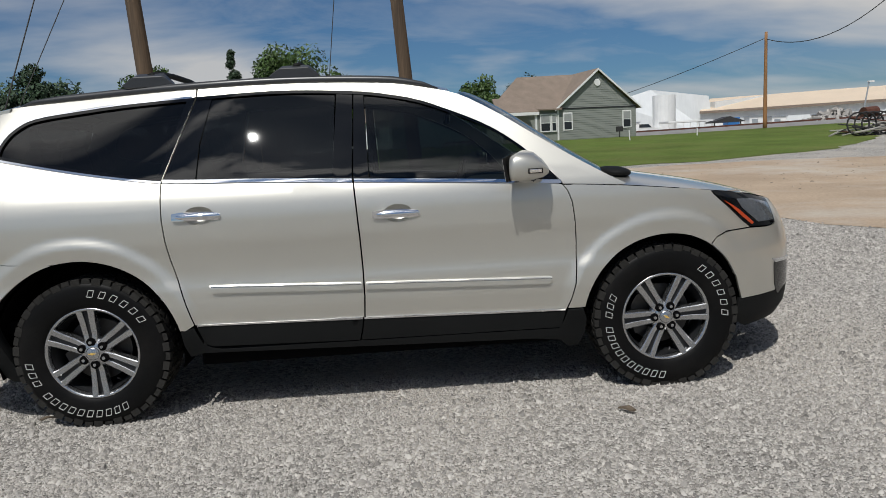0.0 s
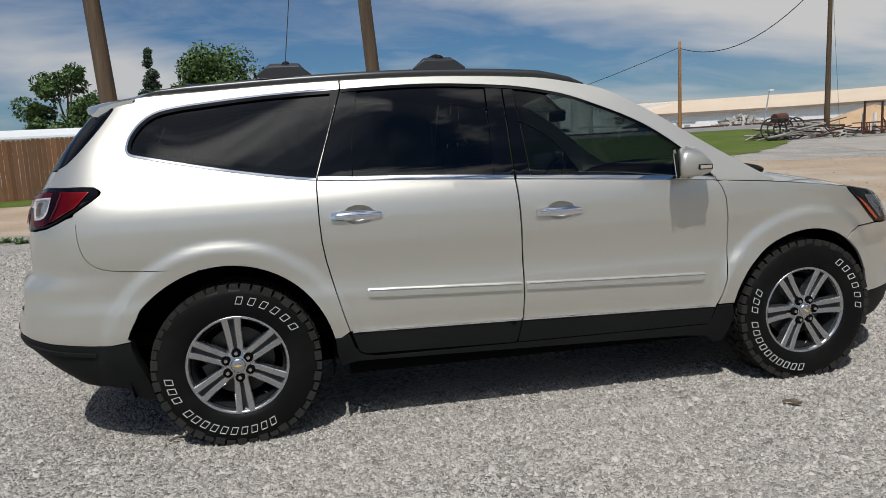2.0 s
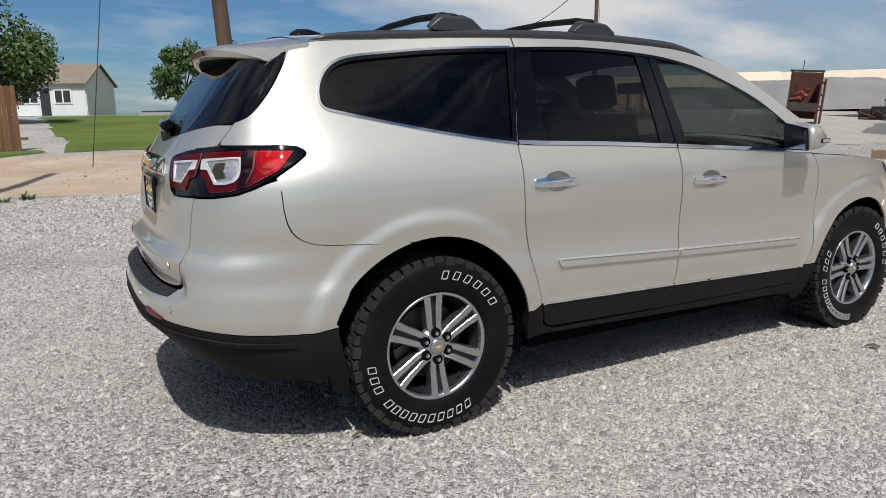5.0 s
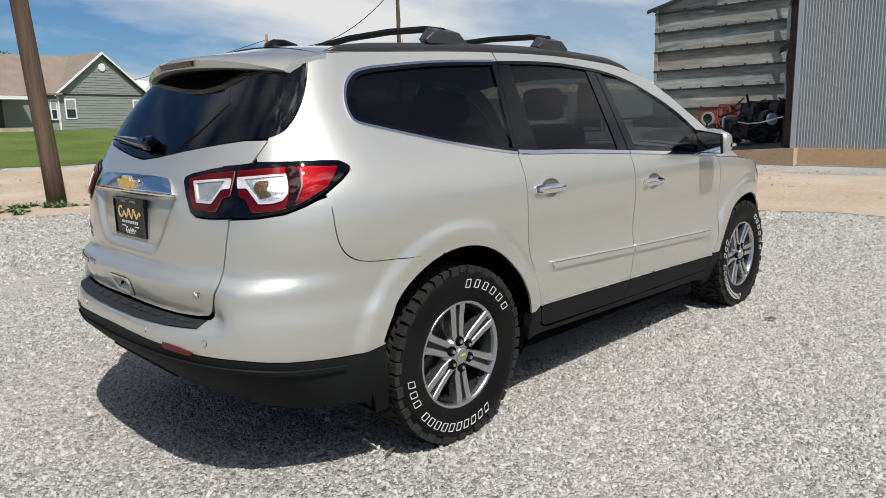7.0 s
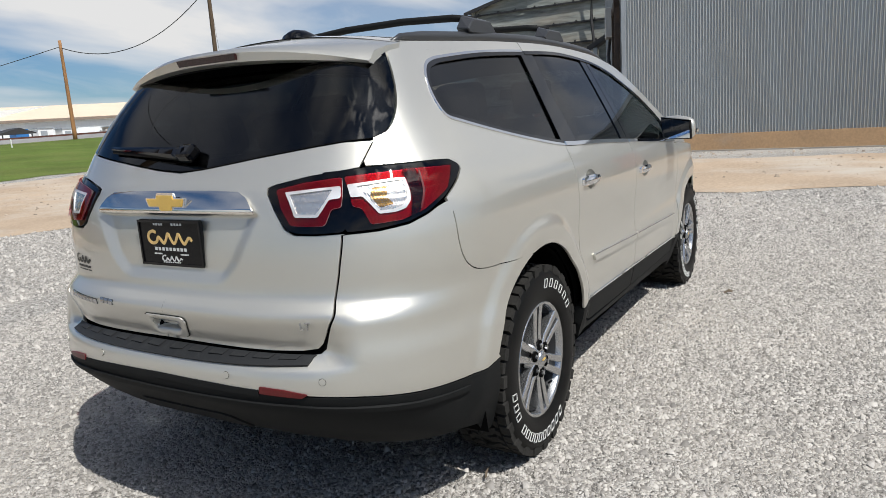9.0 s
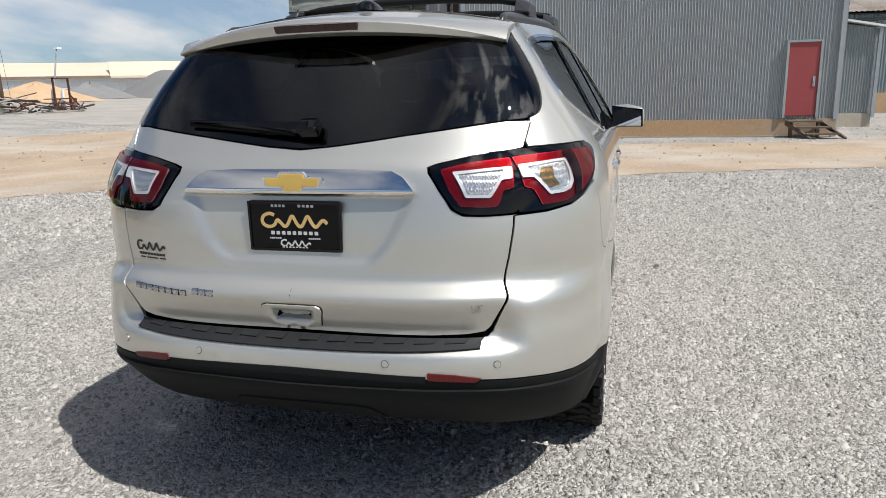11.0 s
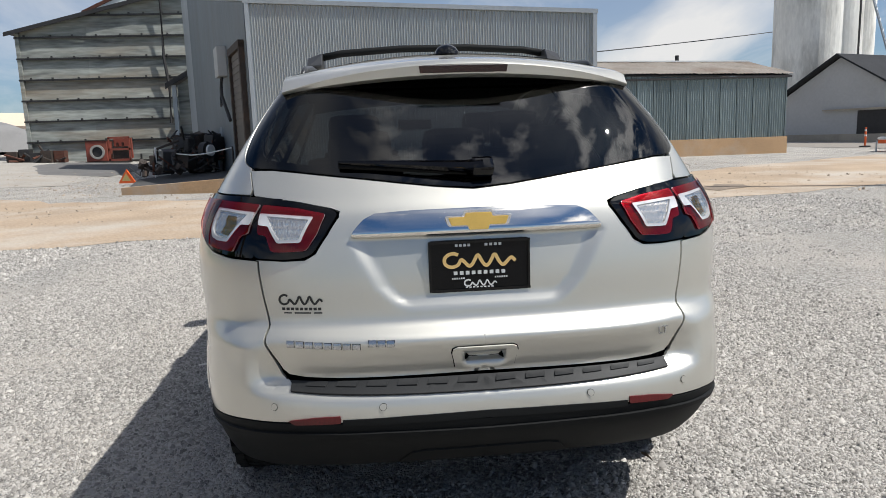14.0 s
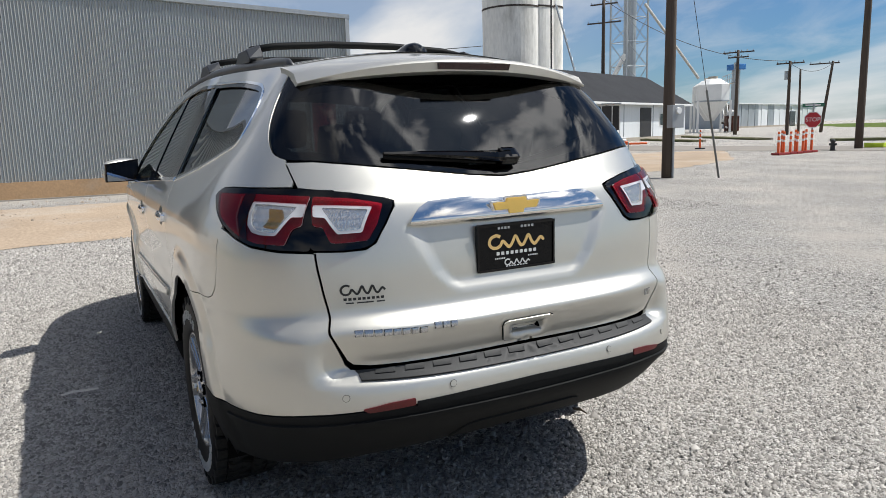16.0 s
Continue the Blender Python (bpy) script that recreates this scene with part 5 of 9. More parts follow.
wh = part("wheel", tube_bm((-0.75, -1.2, 0.85), (-0.85, -1.4, 0.85), 0.28, seg=18), M_BLACK, sc2)
part("disc", tube_bm((-0.87, -1.44, 0.85), (-0.91, -1.52, 0.85), 0.19, seg=18), M_WHITE, wh)
red = thing("red_machine", "faded red engine unit standing before the barn", "machine", Matrix.Translation((45.3, 18.05, gzf(45.3, 18.05))) @ Matrix.Scale(0.86, 4))
part("housing", box_bm((-0.6, 0.1, 0.12), (0.6, 1.75, 1.72), bevel=0.06), M_REDMACH, red)
part("lid", box_bm((-0.66, 0.04, 1.72), (0.66, 1.81, 1.80), bevel=0.02), M_DUSTY, red)
ring = part("fan_ring", lathe_x(0.56, 0.40, 0.10, Vector((-0.62, 0.85, 0.86))), M_ALU, red, "pale worn ring")
part("fan", tube_bm((-0.60, 0.85, 0.86), (-0.63, 0.85, 0.86), 0.41, seg=20), M_BLACK, ring)
for y in (-1.6, -0.05):
    part("frame_post", box_bm((-0.5, y, 0.05), (-0.38, y + 0.12, 1.95)), M_REDMACH, red)
for z in (0.12, 0.95, 1.85):
    part("frame_rail", box_bm((-0.5, -1.6, z), (-0.40, 0.07, z + 0.16)), M_REDMACH, red)
part("engine_block", box_bm((-0.35, -1.4, 0.2), (0.4, -0.2, 1.25), bevel=0.08), M_DUSTY, red)
part("radiator", box_bm((0.3, -1.5, 0.3), (0.5, -0.1, 1.9), bevel=0.03), M_REDMACH, red)
for y in (-1.0, -0.6):
    part("air_pipe", tube_bm((-0.3, y, 1.2), (-0.3, y, 1.55), 0.09, seg=10), M_RUST, red)
part("skid", box_bm((-0.66, -1.7, 0.0), (-0.5, 1.8, 0.12)), M_DUSTY, red)
rr = random.Random(33)
for i in range(5):
    j = thing("scrap_part", "small rusty machine part lying before the barn", "scrap", Matrix.Translation((45.3 + rr.uniform(-0.6, 0.5), 21.4 + i * 0.75, gzf(45, 22))), group="scrap before the barn")
    part("crate", box_bm((-0.3, -0.35, 0.0), (0.3, 0.35, rr.uniform(0.5, 0.95)), bevel=0.03), rr.choice((M_DUSTY, M_RUST, M_BLACK)), j)
    for k in range(5):
        c = Vector((rr.uniform(-0.4, 0.4), rr.uniform(-0.4, 0.4), rr.uniform(0.1, 0.5)))
        d = Vector((rr.uniform(-1, 1), rr.uniform(-1, 1), rr.uniform(-0.2, 0.8))).normalized() * rr.uniform(0.3, 0.7)
        c.z = max(c.z, abs(d.z) + 0.03)
        part("bar", tube_bm(c - d, c + d, 0.07, seg=6), rr.choice((M_RUST, M_DUSTY, M_BLACK)), j)
rope = thing("rope_barrier", "white rope strung between posts before the scrap", "rope barrier")
part("post", tube_bm((24.0, 8.9, 0.2), (24.0, 8.82, 1.38), 0.04), M_WHITE, rope)
part("post", tube_bm((19.3, 4.95, 0.25), (19.3, 4.95, 1.34), 0.03), M_BLACK, rope)
part("rope", sweep_bm([(24.0, 8.82, 1.33), (22.6, 7.8, 1.14), (21.3, 6.8, 1.07), (20.3, 6.0, 1.12), (19.3, 4.95, 1.3)], 0.022, 5), M_WHITE, rope)
wedge = thing("warning_board", "small orange triangular warning board on the ground", "warning board")
part("face", poly_bm([(24.2, 9.75, 0.0), (24.4, 10.5, 0.0), (24.3, 10.12, 0.55)], (0.06, -0.015, 0)), M_ORANGE, wedge)
part("inset", poly_bm([(24.185, 9.95, 0.1), (24.30, 10.33, 0.1), (24.245, 10.13, 0.40)], (0.01, -0.003, 0)), M_YELLOW, wedge)

# ---- towards the street corner ----
H3 = Matrix.Translation((37.2, -33.2, 0.35)) @ Matrix.Rotation(math.atan2(-0.93, 0.37), 4, "Z")
h3 = thing("white_workshop", "long white workshop with a dark shingle gable roof", "workshop", H3)
# local x runs along the long side, local y towards the gable's other corner
part("long_wall", box_bm((0, -0.1, 0), (19.0, 0.1, 3.1)), M_WHITEW, h3)
part("gable_wall", poly_bm([(0, 0, 0), (0, 0, 3.1), (0, 4.0, 5.5), (0, 8.0, 3.1), (0, 8.0, 0)], (0.15, 0, 0)), mat("pale_grey_siding", (0.46, 0.46, 0.45), 0.7, var=0.08, scale=0.5, fine=6, bump=0.05), h3)
part("plinth", box_bm((-0.06, 0, -0.6), (0.1, 8.0, 0.35)), M_CONC, h3)
part("plinth", box_bm((0, -0.16, -0.6), (19.0, 0.0, 0.15)), M_CONC, h3)
part("roof", poly_bm([(-0.5, -0.6, 2.9), (19.3, -0.6, 2.9), (19.3, 4.0, 5.65), (-0.5, 4.0, 5.65)], (0, 0, 0.12)), M_DARKROOF, h3)
part("roof", poly_bm([(-0.5, 8.6, 2.9), (19.3, 8.6, 2.9), (19.3, 4.0, 5.65), (-0.5, 4.0, 5.65)], (0, 0, 0.12)), M_DARKROOF, h3)
part("gutter", box_bm((-0.4, -0.72, 2.82), (19.2, -0.58, 2.98)), M_WHITE, h3)
part("opening", box_bm((-0.03, 0.2, 0.0), (0.0, 2.6, 1.9)), M_BLACK, h3, "dark open doorway")
part("awning", box_bm((-0.25, 0.0, 1.95), (0.0, 5.0, 2.05)), M_CONC, h3)
for x in (0.6, 9.0):
    part("opening", box_bm((x, -0.14, 0.1), (x + 2.2, -0.105, 2.6)), M_BLACK, h3, "dark open doorway")
for x in (2.9, 5.9, 11.6, 14.5):
    part("panel_seam", box_bm((x, -0.13, 0.1), (x + 0.08, -0.1, 2.9)), M_STEEL, h3)
w3 = part("window", box_bm((13.0, -0.14, 1.0), (13.9, -0.105, 2.2)), M_WHITE, h3)
part("pane", box_bm((13.1, -0.15, 1.1), (13.8, -0.142, 2.1)), M_PANE, w3)
part("wall_vent", box_bm((2.8, -0.4, 0.9), (4.2, -0.105, 1.7)), M_STEEL, h3)

silo = thing("concrete_silo", "tall stained concrete grain silo with clustered bins", "silo")
# side by side bins, seen across their row
for k, (u, w, r) in enumerate(((-1.15, 0.0, 3.20), (1.15, 0.6, 2.30), (2.55, 1.4, 1.80), (-0.2, 4.5, 3.0))):
    bx_, by_ = 59.74 - 0.56 * u + 0.83 * w, -43.0 - 0.83 * u - 0.56 * w
    part("bin", tube_bm((bx_, by_, 0), (bx_, by_, 36), r, seg=40), M_CONCSILO, silo)
    part("cap_band", tube_bm((bx_, by_, 14.0 + 0.1 * k), (bx_, by_, 14.18 + 0.1 * k), r + 0.05, seg=40), M_DUSTY, silo)
part("ladder", box_bm((55.35, -43.6, 2), (55.5, -43.5, 20)), M_BLACK, silo)
mast = thing("slanted_conveyor", "thin slanted lattice conveyor beside the silo", "conveyor")
for d in (0.0, 0.45):
    part("chord", tube_bm((50.32 + d, -42.81 - d, 6.0), (51.6 + d, -41.2 - d, 13.2), 0.07, seg=6), M_STEEL, mast)
for k in range(9):
    u = k / 8
    part("lacing", tube_bm((50.32 + 1.28 * u, -42.81 + 1.61 * u, 6 + 7.2 * u), (50.77 + 1.28 * u, -43.26 + 1.61 * u, 6.4 + 7.2 * u), 0.04, seg=5), M_STEEL, mast)
part("platform", box_bm((60.4, -42.4, 6.3), (63.4, -41.2, 6.5)), M_YELLOW, silo)
part("platform_rail", box_bm((60.4, -42.4, 7.2), (63.4, -42.3, 7.3)), M_YELLOW, silo)
for x in (60.5, 61.9, 63.3):
    part("platform_post", box_bm((x - 0.05, -42.4, 6.4), (x + 0.05, -42.3, 7.3)), M_YELLOW, silo)
tw = thing("grain_elevator_leg", "slender lattice tower with a steel elevator leg", "lattice tower")
part("leg", tube_bm((65.2, -63.3, 0), (65.2, -63.3, 34), 0.8, seg=14), M_STEEL, tw)
legs = [(66.9, -61.6), (66.3, -64.9), (63.6, -64.8), (63.9, -61.6)]
for x, y in legs:
    part("upright", box_bm((x - 0.08, y - 0.08, 0), (x + 0.08, y + 0.08, 34)), M_STEEL, tw)
for k in range(11):
    for (x0, y0), (x1, y1) in zip(legs, legs[1:] + legs[:1]):
        z = 3 * k
        part("brace", tube_bm((x0, y0, z), (x1, y1, z + 3), 0.05, seg=5), M_STEEL, tw)
        part("girt", tube_bm((x0, y0, z + 3), (x1, y1, z + 3), 0.05, seg=5), M_STEEL, tw)
part("chute", tube_bm((65, -62.4, 10.5), (66.6, -60.4, 5.6), 0.3, seg=10), M_WHITE, tw)

p, t0 = pole(48.4, -44.4, 13.0, 0.2, M_POLED, label="dark utility pole with two crossarms")
crossarm(p, 12.6, 1.3, 0.6)
crossarm(p, 10.9, 1.6, 0.6)
p, t2 = pole(39.5, -59.5, 6.9, 0.17, M_POLED, label="dark utility pole with a transformer")
crossarm(p, 6.7, 1.2, 0.5)
part("transformer", tube_bm((0.35, -0.1, 5.2), (0.35, -0.1, 6.0), 0.22, seg=12), M_STEEL, p)
p, t3 = pole(38.7, -60.1, 6.1, 0.12, M_POLED, 0.02, 0.0, label="thin leaning dark utility pole")
p, t4 = pole(42.4, -69.0, 7.3, 0.17, M_POLED, -0.09, -0.058, label="strongly leaning dark utility pole")
crossarm(p, 7.1, 1.4, 0.5)
p, t6 = pole(45.5, -59.6, 8.5, 0.19, M_POLED, label="dark utility pole with a crowded crossarm")
crossarm(p, 8.3, 1.5, 0.5, 6)
crossarm(p, 7.8, 1.0, 0.5)
part("transformer", tube_bm((0.3, -0.1, 6.6), (0.3, -0.1, 7.3), 0.2, seg=12), M_STEEL, p)
p, t5 = pole(16.5, -33.2, 11.5, 0.18, M_POLED, 0.0, 0.0, label="dark leaning utility pole at the street corner")
cable(t2 - Vector((0, 0, 0.2)), t4 - Vector((0, 0, 0.2)), 0.8, 0.025)
cable(TOPC, t5, 0.6, 0.016)
cable(t0, t2, 1.5, 0.03)

hopper = thing("white_hopper_bins", "white overhead hopper bins on a braced frame", "hopper bins", Matrix.Translation((57.4, -69.4, 0.05)) @ Matrix.Rotation(radians(-40), 4, "Z") @ Matrix.Scale(1.42, 4))
def ring_bm(levels, seg=8):
    """A closed shell through level rings of (radius x, radius y, centre x, z)."""
    bm = bmesh.new()
    rings = [[bm.verts.new((cx + rx * math.cos(a), ry * math.sin(a), z)) for a in (math.pi / seg + 2 * math.pi * k / seg for k in range(seg))] for rx, ry, cx, z in levels]
    for a, b in zip(rings, rings[1:]):
        for k in range(seg):
            bm.faces.new((a[k], a[(k + 1) % seg], b[(k + 1) % seg], b[k]))
    bm.faces.new(rings[0][::-1])
    bm.faces.new(rings[-1])
    bmesh.ops.recalc_face_normals(bm, faces=bm.faces)
    return bm


for cx in (-1.12, 1.12):
    b_ = part("bin", ring_bm([(1.2, 1.4, cx, 2.9), (1.2, 1.4, cx, 4.25), (0.55, 0.6, cx, 4.75)]), M_WHITE, hopper, "white eight-sided bin")
    part("cone", ring_bm([(0.22, 0.25, cx, 1.25), (1.17, 1.36, cx, 2.9)]), M_WHITE, b_)
    part("hatch", tube_bm((cx, 0, 4.72), (cx, 0, 4.95), 0.4, seg=12), M_CONC, b_)
    part("band", ring_bm([(1.23, 1.43, cx, 2.82), (1.23, 1.43, cx, 2.95)]), M_STEEL, b_)
for x in (-2.2, -1.1, 0.0, 1.1, 2.2):
    part("rail_post", tube_bm((x, -1.35, 4.3), (x, -1.35, 5.1), 0.03, seg=6), M_STEEL, hopper)
for z in (4.7, 5.1):
    part("rail", tube_bm((-2.25, -1.35, z), (2.25, -1.35, z), 0.03, seg=6), M_STEEL, hopper)
rr = random.Random(14)
for k in range(14):
    c = Vector((rr.uniform(-1.2, 1.0), -1.5, rr.uniform(0.3, 2.6)))
    d = Vector((rr.uniform(-1, 1), rr.uniform(-0.3, 0.3), rr.uniform(-0.6, 1))).normalized() * rr.uniform(0.2, 0.6)
    part("pipe_run", tube_bm(c - d, c + d, rr.uniform(0.05, 0.12), seg=6), rr.choice((M_RUST, M_DUSTY, M_WHITE)), hopper)
for x in (-2.2, 0.0, 2.2):
    for y in (-1.3, 1.3):
        part("leg", box_bm((x - 0.08, y - 0.08, 0), (x + 0.08, y + 0.08, 2.9)), M_WHITE, hopper)
for x0, x1 in ((-2.2, 0), (0, 2.2)):
    part("brace", tube_bm((x0, -1.35, 0.4), (x1, -1.35, 2.8), 0.05), M_WHITE, hopper)
    part("brace", tube_bm((x1, -1.35, 0.4), (x0, -1.35, 2.8), 0.05), M_WHITE, hopper)
part("walkway", box_bm((-2.4, -1.5, 4.28), (2.4, -1.35, 4.34)), M_CONC, hopper)
part("auger", tube_bm((-2.8, -1.6, 1.4), (1.6, -2.2, 0.3), 0.14), M_RUST, hopper)
part("engine", box_bm((-1.4, -2.2, 0.3), (0.0, -1.2, 1.6), bevel=0.06), M_RUST, hopper)
part("auger_tube", tube_bm((0.0, 1.0, 4.9), (0.8, 5.6, 11.6), 0.12), M_ALU, hopper)
leg2 = thing("blue_elevator_leg", "steel elevator leg with a blue head box", "elevator leg")
part("column", box_bm((65.0, -84.0, 0), (65.8, -83.2, 9.6)), M_STEEL, leg2)
part("head", box_bm((64.3, -84.3, 8.9), (66.5, -82.9, 9.7), bevel=0.1), M_BLUE, leg2)
mb2 = thing("ribbed_metal_building", "low pale ribbed metal building with grey sections", "metal building", Matrix.Translation((74.6, -95.5, 0.1)) @ Matrix.Rotation(math.atan2(-36.4, 9.5), 4, "Z"))
for i in range(26):
    x = i * 1.29
    part("wall_panel", box_bm((x, -0.05 - 0.06 * (i % 2), 0.8), (x + 1.25, 0.1, 4.4)), M_STEEL if i in (0, 1, 2, 3, 4, 5, 9, 10) else M_WHITEW, mb2)
part("base", box_bm((0, -0.2, -0.3), (33.5, 0.1, 0.8)), M_CONC, mb2)
part("end_wall", box_bm((-0.1, -0.1, 0), (0.0, 12, 4.4)), M_STEEL, mb2)
part("roof", box_bm((-0.3, -0.4, 4.38), (33.8, 12, 4.6)), M_WHITEW, mb2)
part("door", box_bm((21.0, -0.25, 0.1), (23.4, -0.15, 3.2)), M_PANE, mb2)

# the trailer with the signal board
tr = thing("signal_trailer", "orange road signal trailer with a dark folded board", "trailer", Matrix.Translation((26.2, -25.2, gzf(26.2, -25.2))) @ Matrix.Rotation(radians(-130), 4, "Z") @ Matrix.Scale(0.9, 4))
part("chassis", box_bm((-1.5, -0.6, 0.45), (1.5, 0.6, 0.65), bevel=0.03), M_ORANGE, tr)
part("tongue", tube_bm((1.4, 0, 0.5), (2.7, 0, 0.5), 0.06), M_ORANGE, tr)
part("cabinet", box_bm((-1.1, -0.5, 0.65), (0.2, 0.5, 1.0), bevel=0.04), M_ORANGE, tr)
part("battery_box", box_bm((0.4, -0.5, 0.65), (1.4, 0.5, 0.9), bevel=0.04), M_WHITE, tr)
for y in (-0.75, 0.55):
    w = part("wheel", tube_bm((-0.2, y, 0.34), (-0.2, y + 0.2, 0.34), 0.34, seg=18), M_BLACK, tr)
    part("rim", tube_bm((-0.2, y - 0.01, 0.34), (-0.2, y + 0.21, 0.34), 0.17, seg=14), M_WHITE, w)
part("mast", box_bm((0.1, 0.02, 0.6), (0.22, 0.14, 2.95)), M_WHITE, tr)
for x0, x1, tilt in ((-0.95, -0.12, 0.22), (-0.08, 0.55, 0.0), (0.58, 1.0, -0.5)):
    m = Matrix.Translation(((x0 + x1) / 2, -0.05, 0)) @ Matrix.Rotation(tilt, 4, "Z")
    part("signal_board", box_bm((-(x1 - x0) / 2, -0.05, 1.35), ((x1 - x0) / 2, 0.05, 2.85), m, 0.02), M_BLACK, tr, "dark folded signal board")
for x in (-0.1, 0.56, 1.02):
    part("board_post", box_bm((x - 0.025, -0.13, 0.7), (x + 0.025, -0.09, 2.9)), M_WHITE, tr)
part("solar_panel", box_bm((-0.1, -0.4, 2.95), (1.1, 0.5, 3.01)), M_STEEL, tr)
for x in (-1.3, -0.9, 0.7, 1.2):
    bm = bmesh.new()
    bmesh.ops.create_uvsphere(bm, u_segments=12, v_segments=8, radius=0.17, matrix=Matrix.Translation((x, -0.5, 0.72)) @ Matrix.Diagonal((1.5, 0.9, 0.55, 1)))
    part("sandbag", bm, M_WHITE, tr, "white sandbag on the chassis", smooth=True)
for x in (-1.6, 1.5, -0.5, 0.6):
    part("jack", box_bm((x, -0.7, 0.0), (x + 0.08, -0.62, 0.6)), M_STEEL, tr)

M_STRIPE = mat("white_reflective_band", (0.75, 0.75, 0.73), 0.4, var=0.05, bump=0)
M_RUBBER0 = mat("black_rubber_base", (0.03, 0.03, 0.03), 0.8, var=0.2, bump=0.1)


def delineator(x, y, h=1.1, base=None):
    z = gzf(x, y)
    o = thing("road_delineator", "orange traffic delineator post with white bands", "traffic post", Matrix.Translation((x, y, z)), group="delineators at the corner")
    part("base", box_bm((-0.2, -0.2, 0), (0.2, 0.2, 0.1), bevel=0.02), base or M_RUBBER0, o)
    part("post", tube_bm((0, 0, 0.1), (0, 0, h), 0.055, 0.05, 12), M_ORANGE, o)
    for z in (0.55, 0.8):
        part("band", tube_bm((0, 0, z * h), (0, 0, z * h + 0.1), 0.058, seg=12), M_STRIPE, o)
    return o


M_REDBASE = mat("red_rubber_base", (0.25, 0.02, 0.02), 0.7, var=0.2, bump=0.1)
rr = random.Random(4)
for i in range(9):
    s = i / 8
    delineator(15.5 + s * 0.45 + rr.uniform(-0.1, 0.1), -25.6 - s * 3.1 + rr.uniform(-0.15, 0.15), 1.02 + rr.uniform(-0.06, 0.06), M_REDBASE)
for x, y in ((22.5, -22.2), (31.5, -26.8), (24.0, -30.5), (15.6, -37.5)):
    delineator(x, y, 1.1)
ss = thing("stop_sign", "red octagonal stop sign on a thin steel post", "stop sign", Matrix.Translation((16.1, -28.9, -0.14)))
to_cam = Matrix.Rotation(math.atan2(1.3 + 28.6, -4.45 - 15.9) + radians(8), 4, "Z")
part("post", tube_bm((0.02, 0, 0), (-0.03, 0, 2.35), 0.035), M_STEEL, ss)
SM2 = to_cam @ Matrix.Rotation(math.pi / 2, 4, "Z")
octo = lambda r: [SM2 @ Vector((r * math.cos(a), -0.05, 1.62 + r * math.sin(a))) for a in (math.pi / 8 + k * math.pi / 4 for k in range(8))]
nrm3 = SM2.to_3x3() @ Vector((0, 1, 0))
plate = part("plate", poly_bm(octo(0.385), nrm3 * 0.012), M_WHITE, ss, "white-rimmed octagonal plate")
part("red_face", poly_bm([p - nrm3 * 0.006 for p in octo(0.352)], nrm3 * 0.004), mat("sign_red", (0.42, 0.015, 0.02), 0.4, var=0.08, bump=0), ss)
cu = bpy.data.curves.new("stop_lettering", "FONT")
cu.body, cu.size, cu.extrude, cu.align_x, cu.align_y = "STOP", 0.255, 0.003, "CENTER", "CENTER"
cu.materials.append(M_WHITE)
tx = new("lettering", cu)
tx.parent = ss
tx.matrix_basis = Matrix.Translation(-nrm3 * 0.012) @ SM2 @ Matrix.Translation((0, -0.05, 1.62)) @ Matrix.Rotation(math.pi / 2, 4, "X")
part("street_name_plate", poly_bm([SM2 @ Vector(p) for p in ((-0.45, -0.02, 2.2), (0.45, -0.02, 2.2), (0.45, -0.02, 2.36), (-0.45, -0.02, 2.36))], nrm3 * 0.01), mat("sign_green", (0.02, 0.12, 0.07), 0.4, var=0.05, bump=0), ss)
part("bar", poly_bm([SM2 @ Vector(p) for p in ((-0.33, -0.026, 2.25), (0.3, -0.026, 2.25), (0.3, -0.026, 2.31), (-0.33, -0.026, 2.31))], nrm3 * 0.004), M_WHITE, ss)
hy = thing("fire_hydrant", "dark fire hydrant at the street corner", "fire hydrant", Matrix.Translation((16.15, -30.6, 0)) @ Matrix.Scale(0.72, 4))
part("barrel", tube_bm((0, 0, 0), (0, 0, 0.6), 0.15, 0.13, 14), M_BLACK, hy)
bm = bmesh.new()
bmesh.ops.create_uvsphere(bm, u_segments=14, v_segments=8, radius=0.16, matrix=Matrix.Translation((0, 0, 0.62)))
part("bonnet", bm, M_BLACK, hy)
part("outlet", tube_bm((-0.24, 0, 0.42), (0.24, 0, 0.42), 0.08), M_BLACK, hy)
part("flange", tube_bm((0, 0, 0), (0, 0, 0.06), 0.2, seg=14), M_BLACK, hy)
hv = thing("yellow_hose_bundle", "bright yellow-green hose coil beside the pole", "hose")
part("coil", sweep_bm([(16.4 + 0.5 * math.cos(k / 20 * 18), -34.4 + 0.3 * math.sin(k / 20 * 18), 0.06 + 0.004 * k) for k in range(40)], 0.05, 6), mat("hi_vis_yellow", (0.50, 0.62, 0.03), 0.6, var=0.1, bump=0.03), hv)
bg1 = thing("white_sack", "white sack lying beside the pole", "sack")
bm = bmesh.new()
bmesh.ops.create_uvsphere(bm, u_segments=14, v_segments=10, radius=0.3, matrix=Matrix.Translation((15.6, -35.6, 0.22)) @ Matrix.Diagonal((1.3, 0.8, 0.75, 1)))
part("body", bm, M_WHITE, bg1, smooth=True)
far_shrub = random.Random(9)
for i, (x, y, w, h) in enumerate([(10, -95, 10, 3.5), (20, -110, 14, 4), (2, -120, 16, 4.5), (-12, -130, 18, 4), (32, -120, 14, 4.5), (-30, -120, 16, 4)]):
    tree(x, y, h, w, M_LEAFD, 40 + i, "low dark hedge tree on the horizon", leaves=1500, size=0.5)
rt = thing("rusty_tank", "small rusty tank beside the far street", "tank")
part("shell", tube_bm((22.0, -60, 0.9), (24.5, -61, 0.9), 0.9, seg=16), M_RUST, rt)
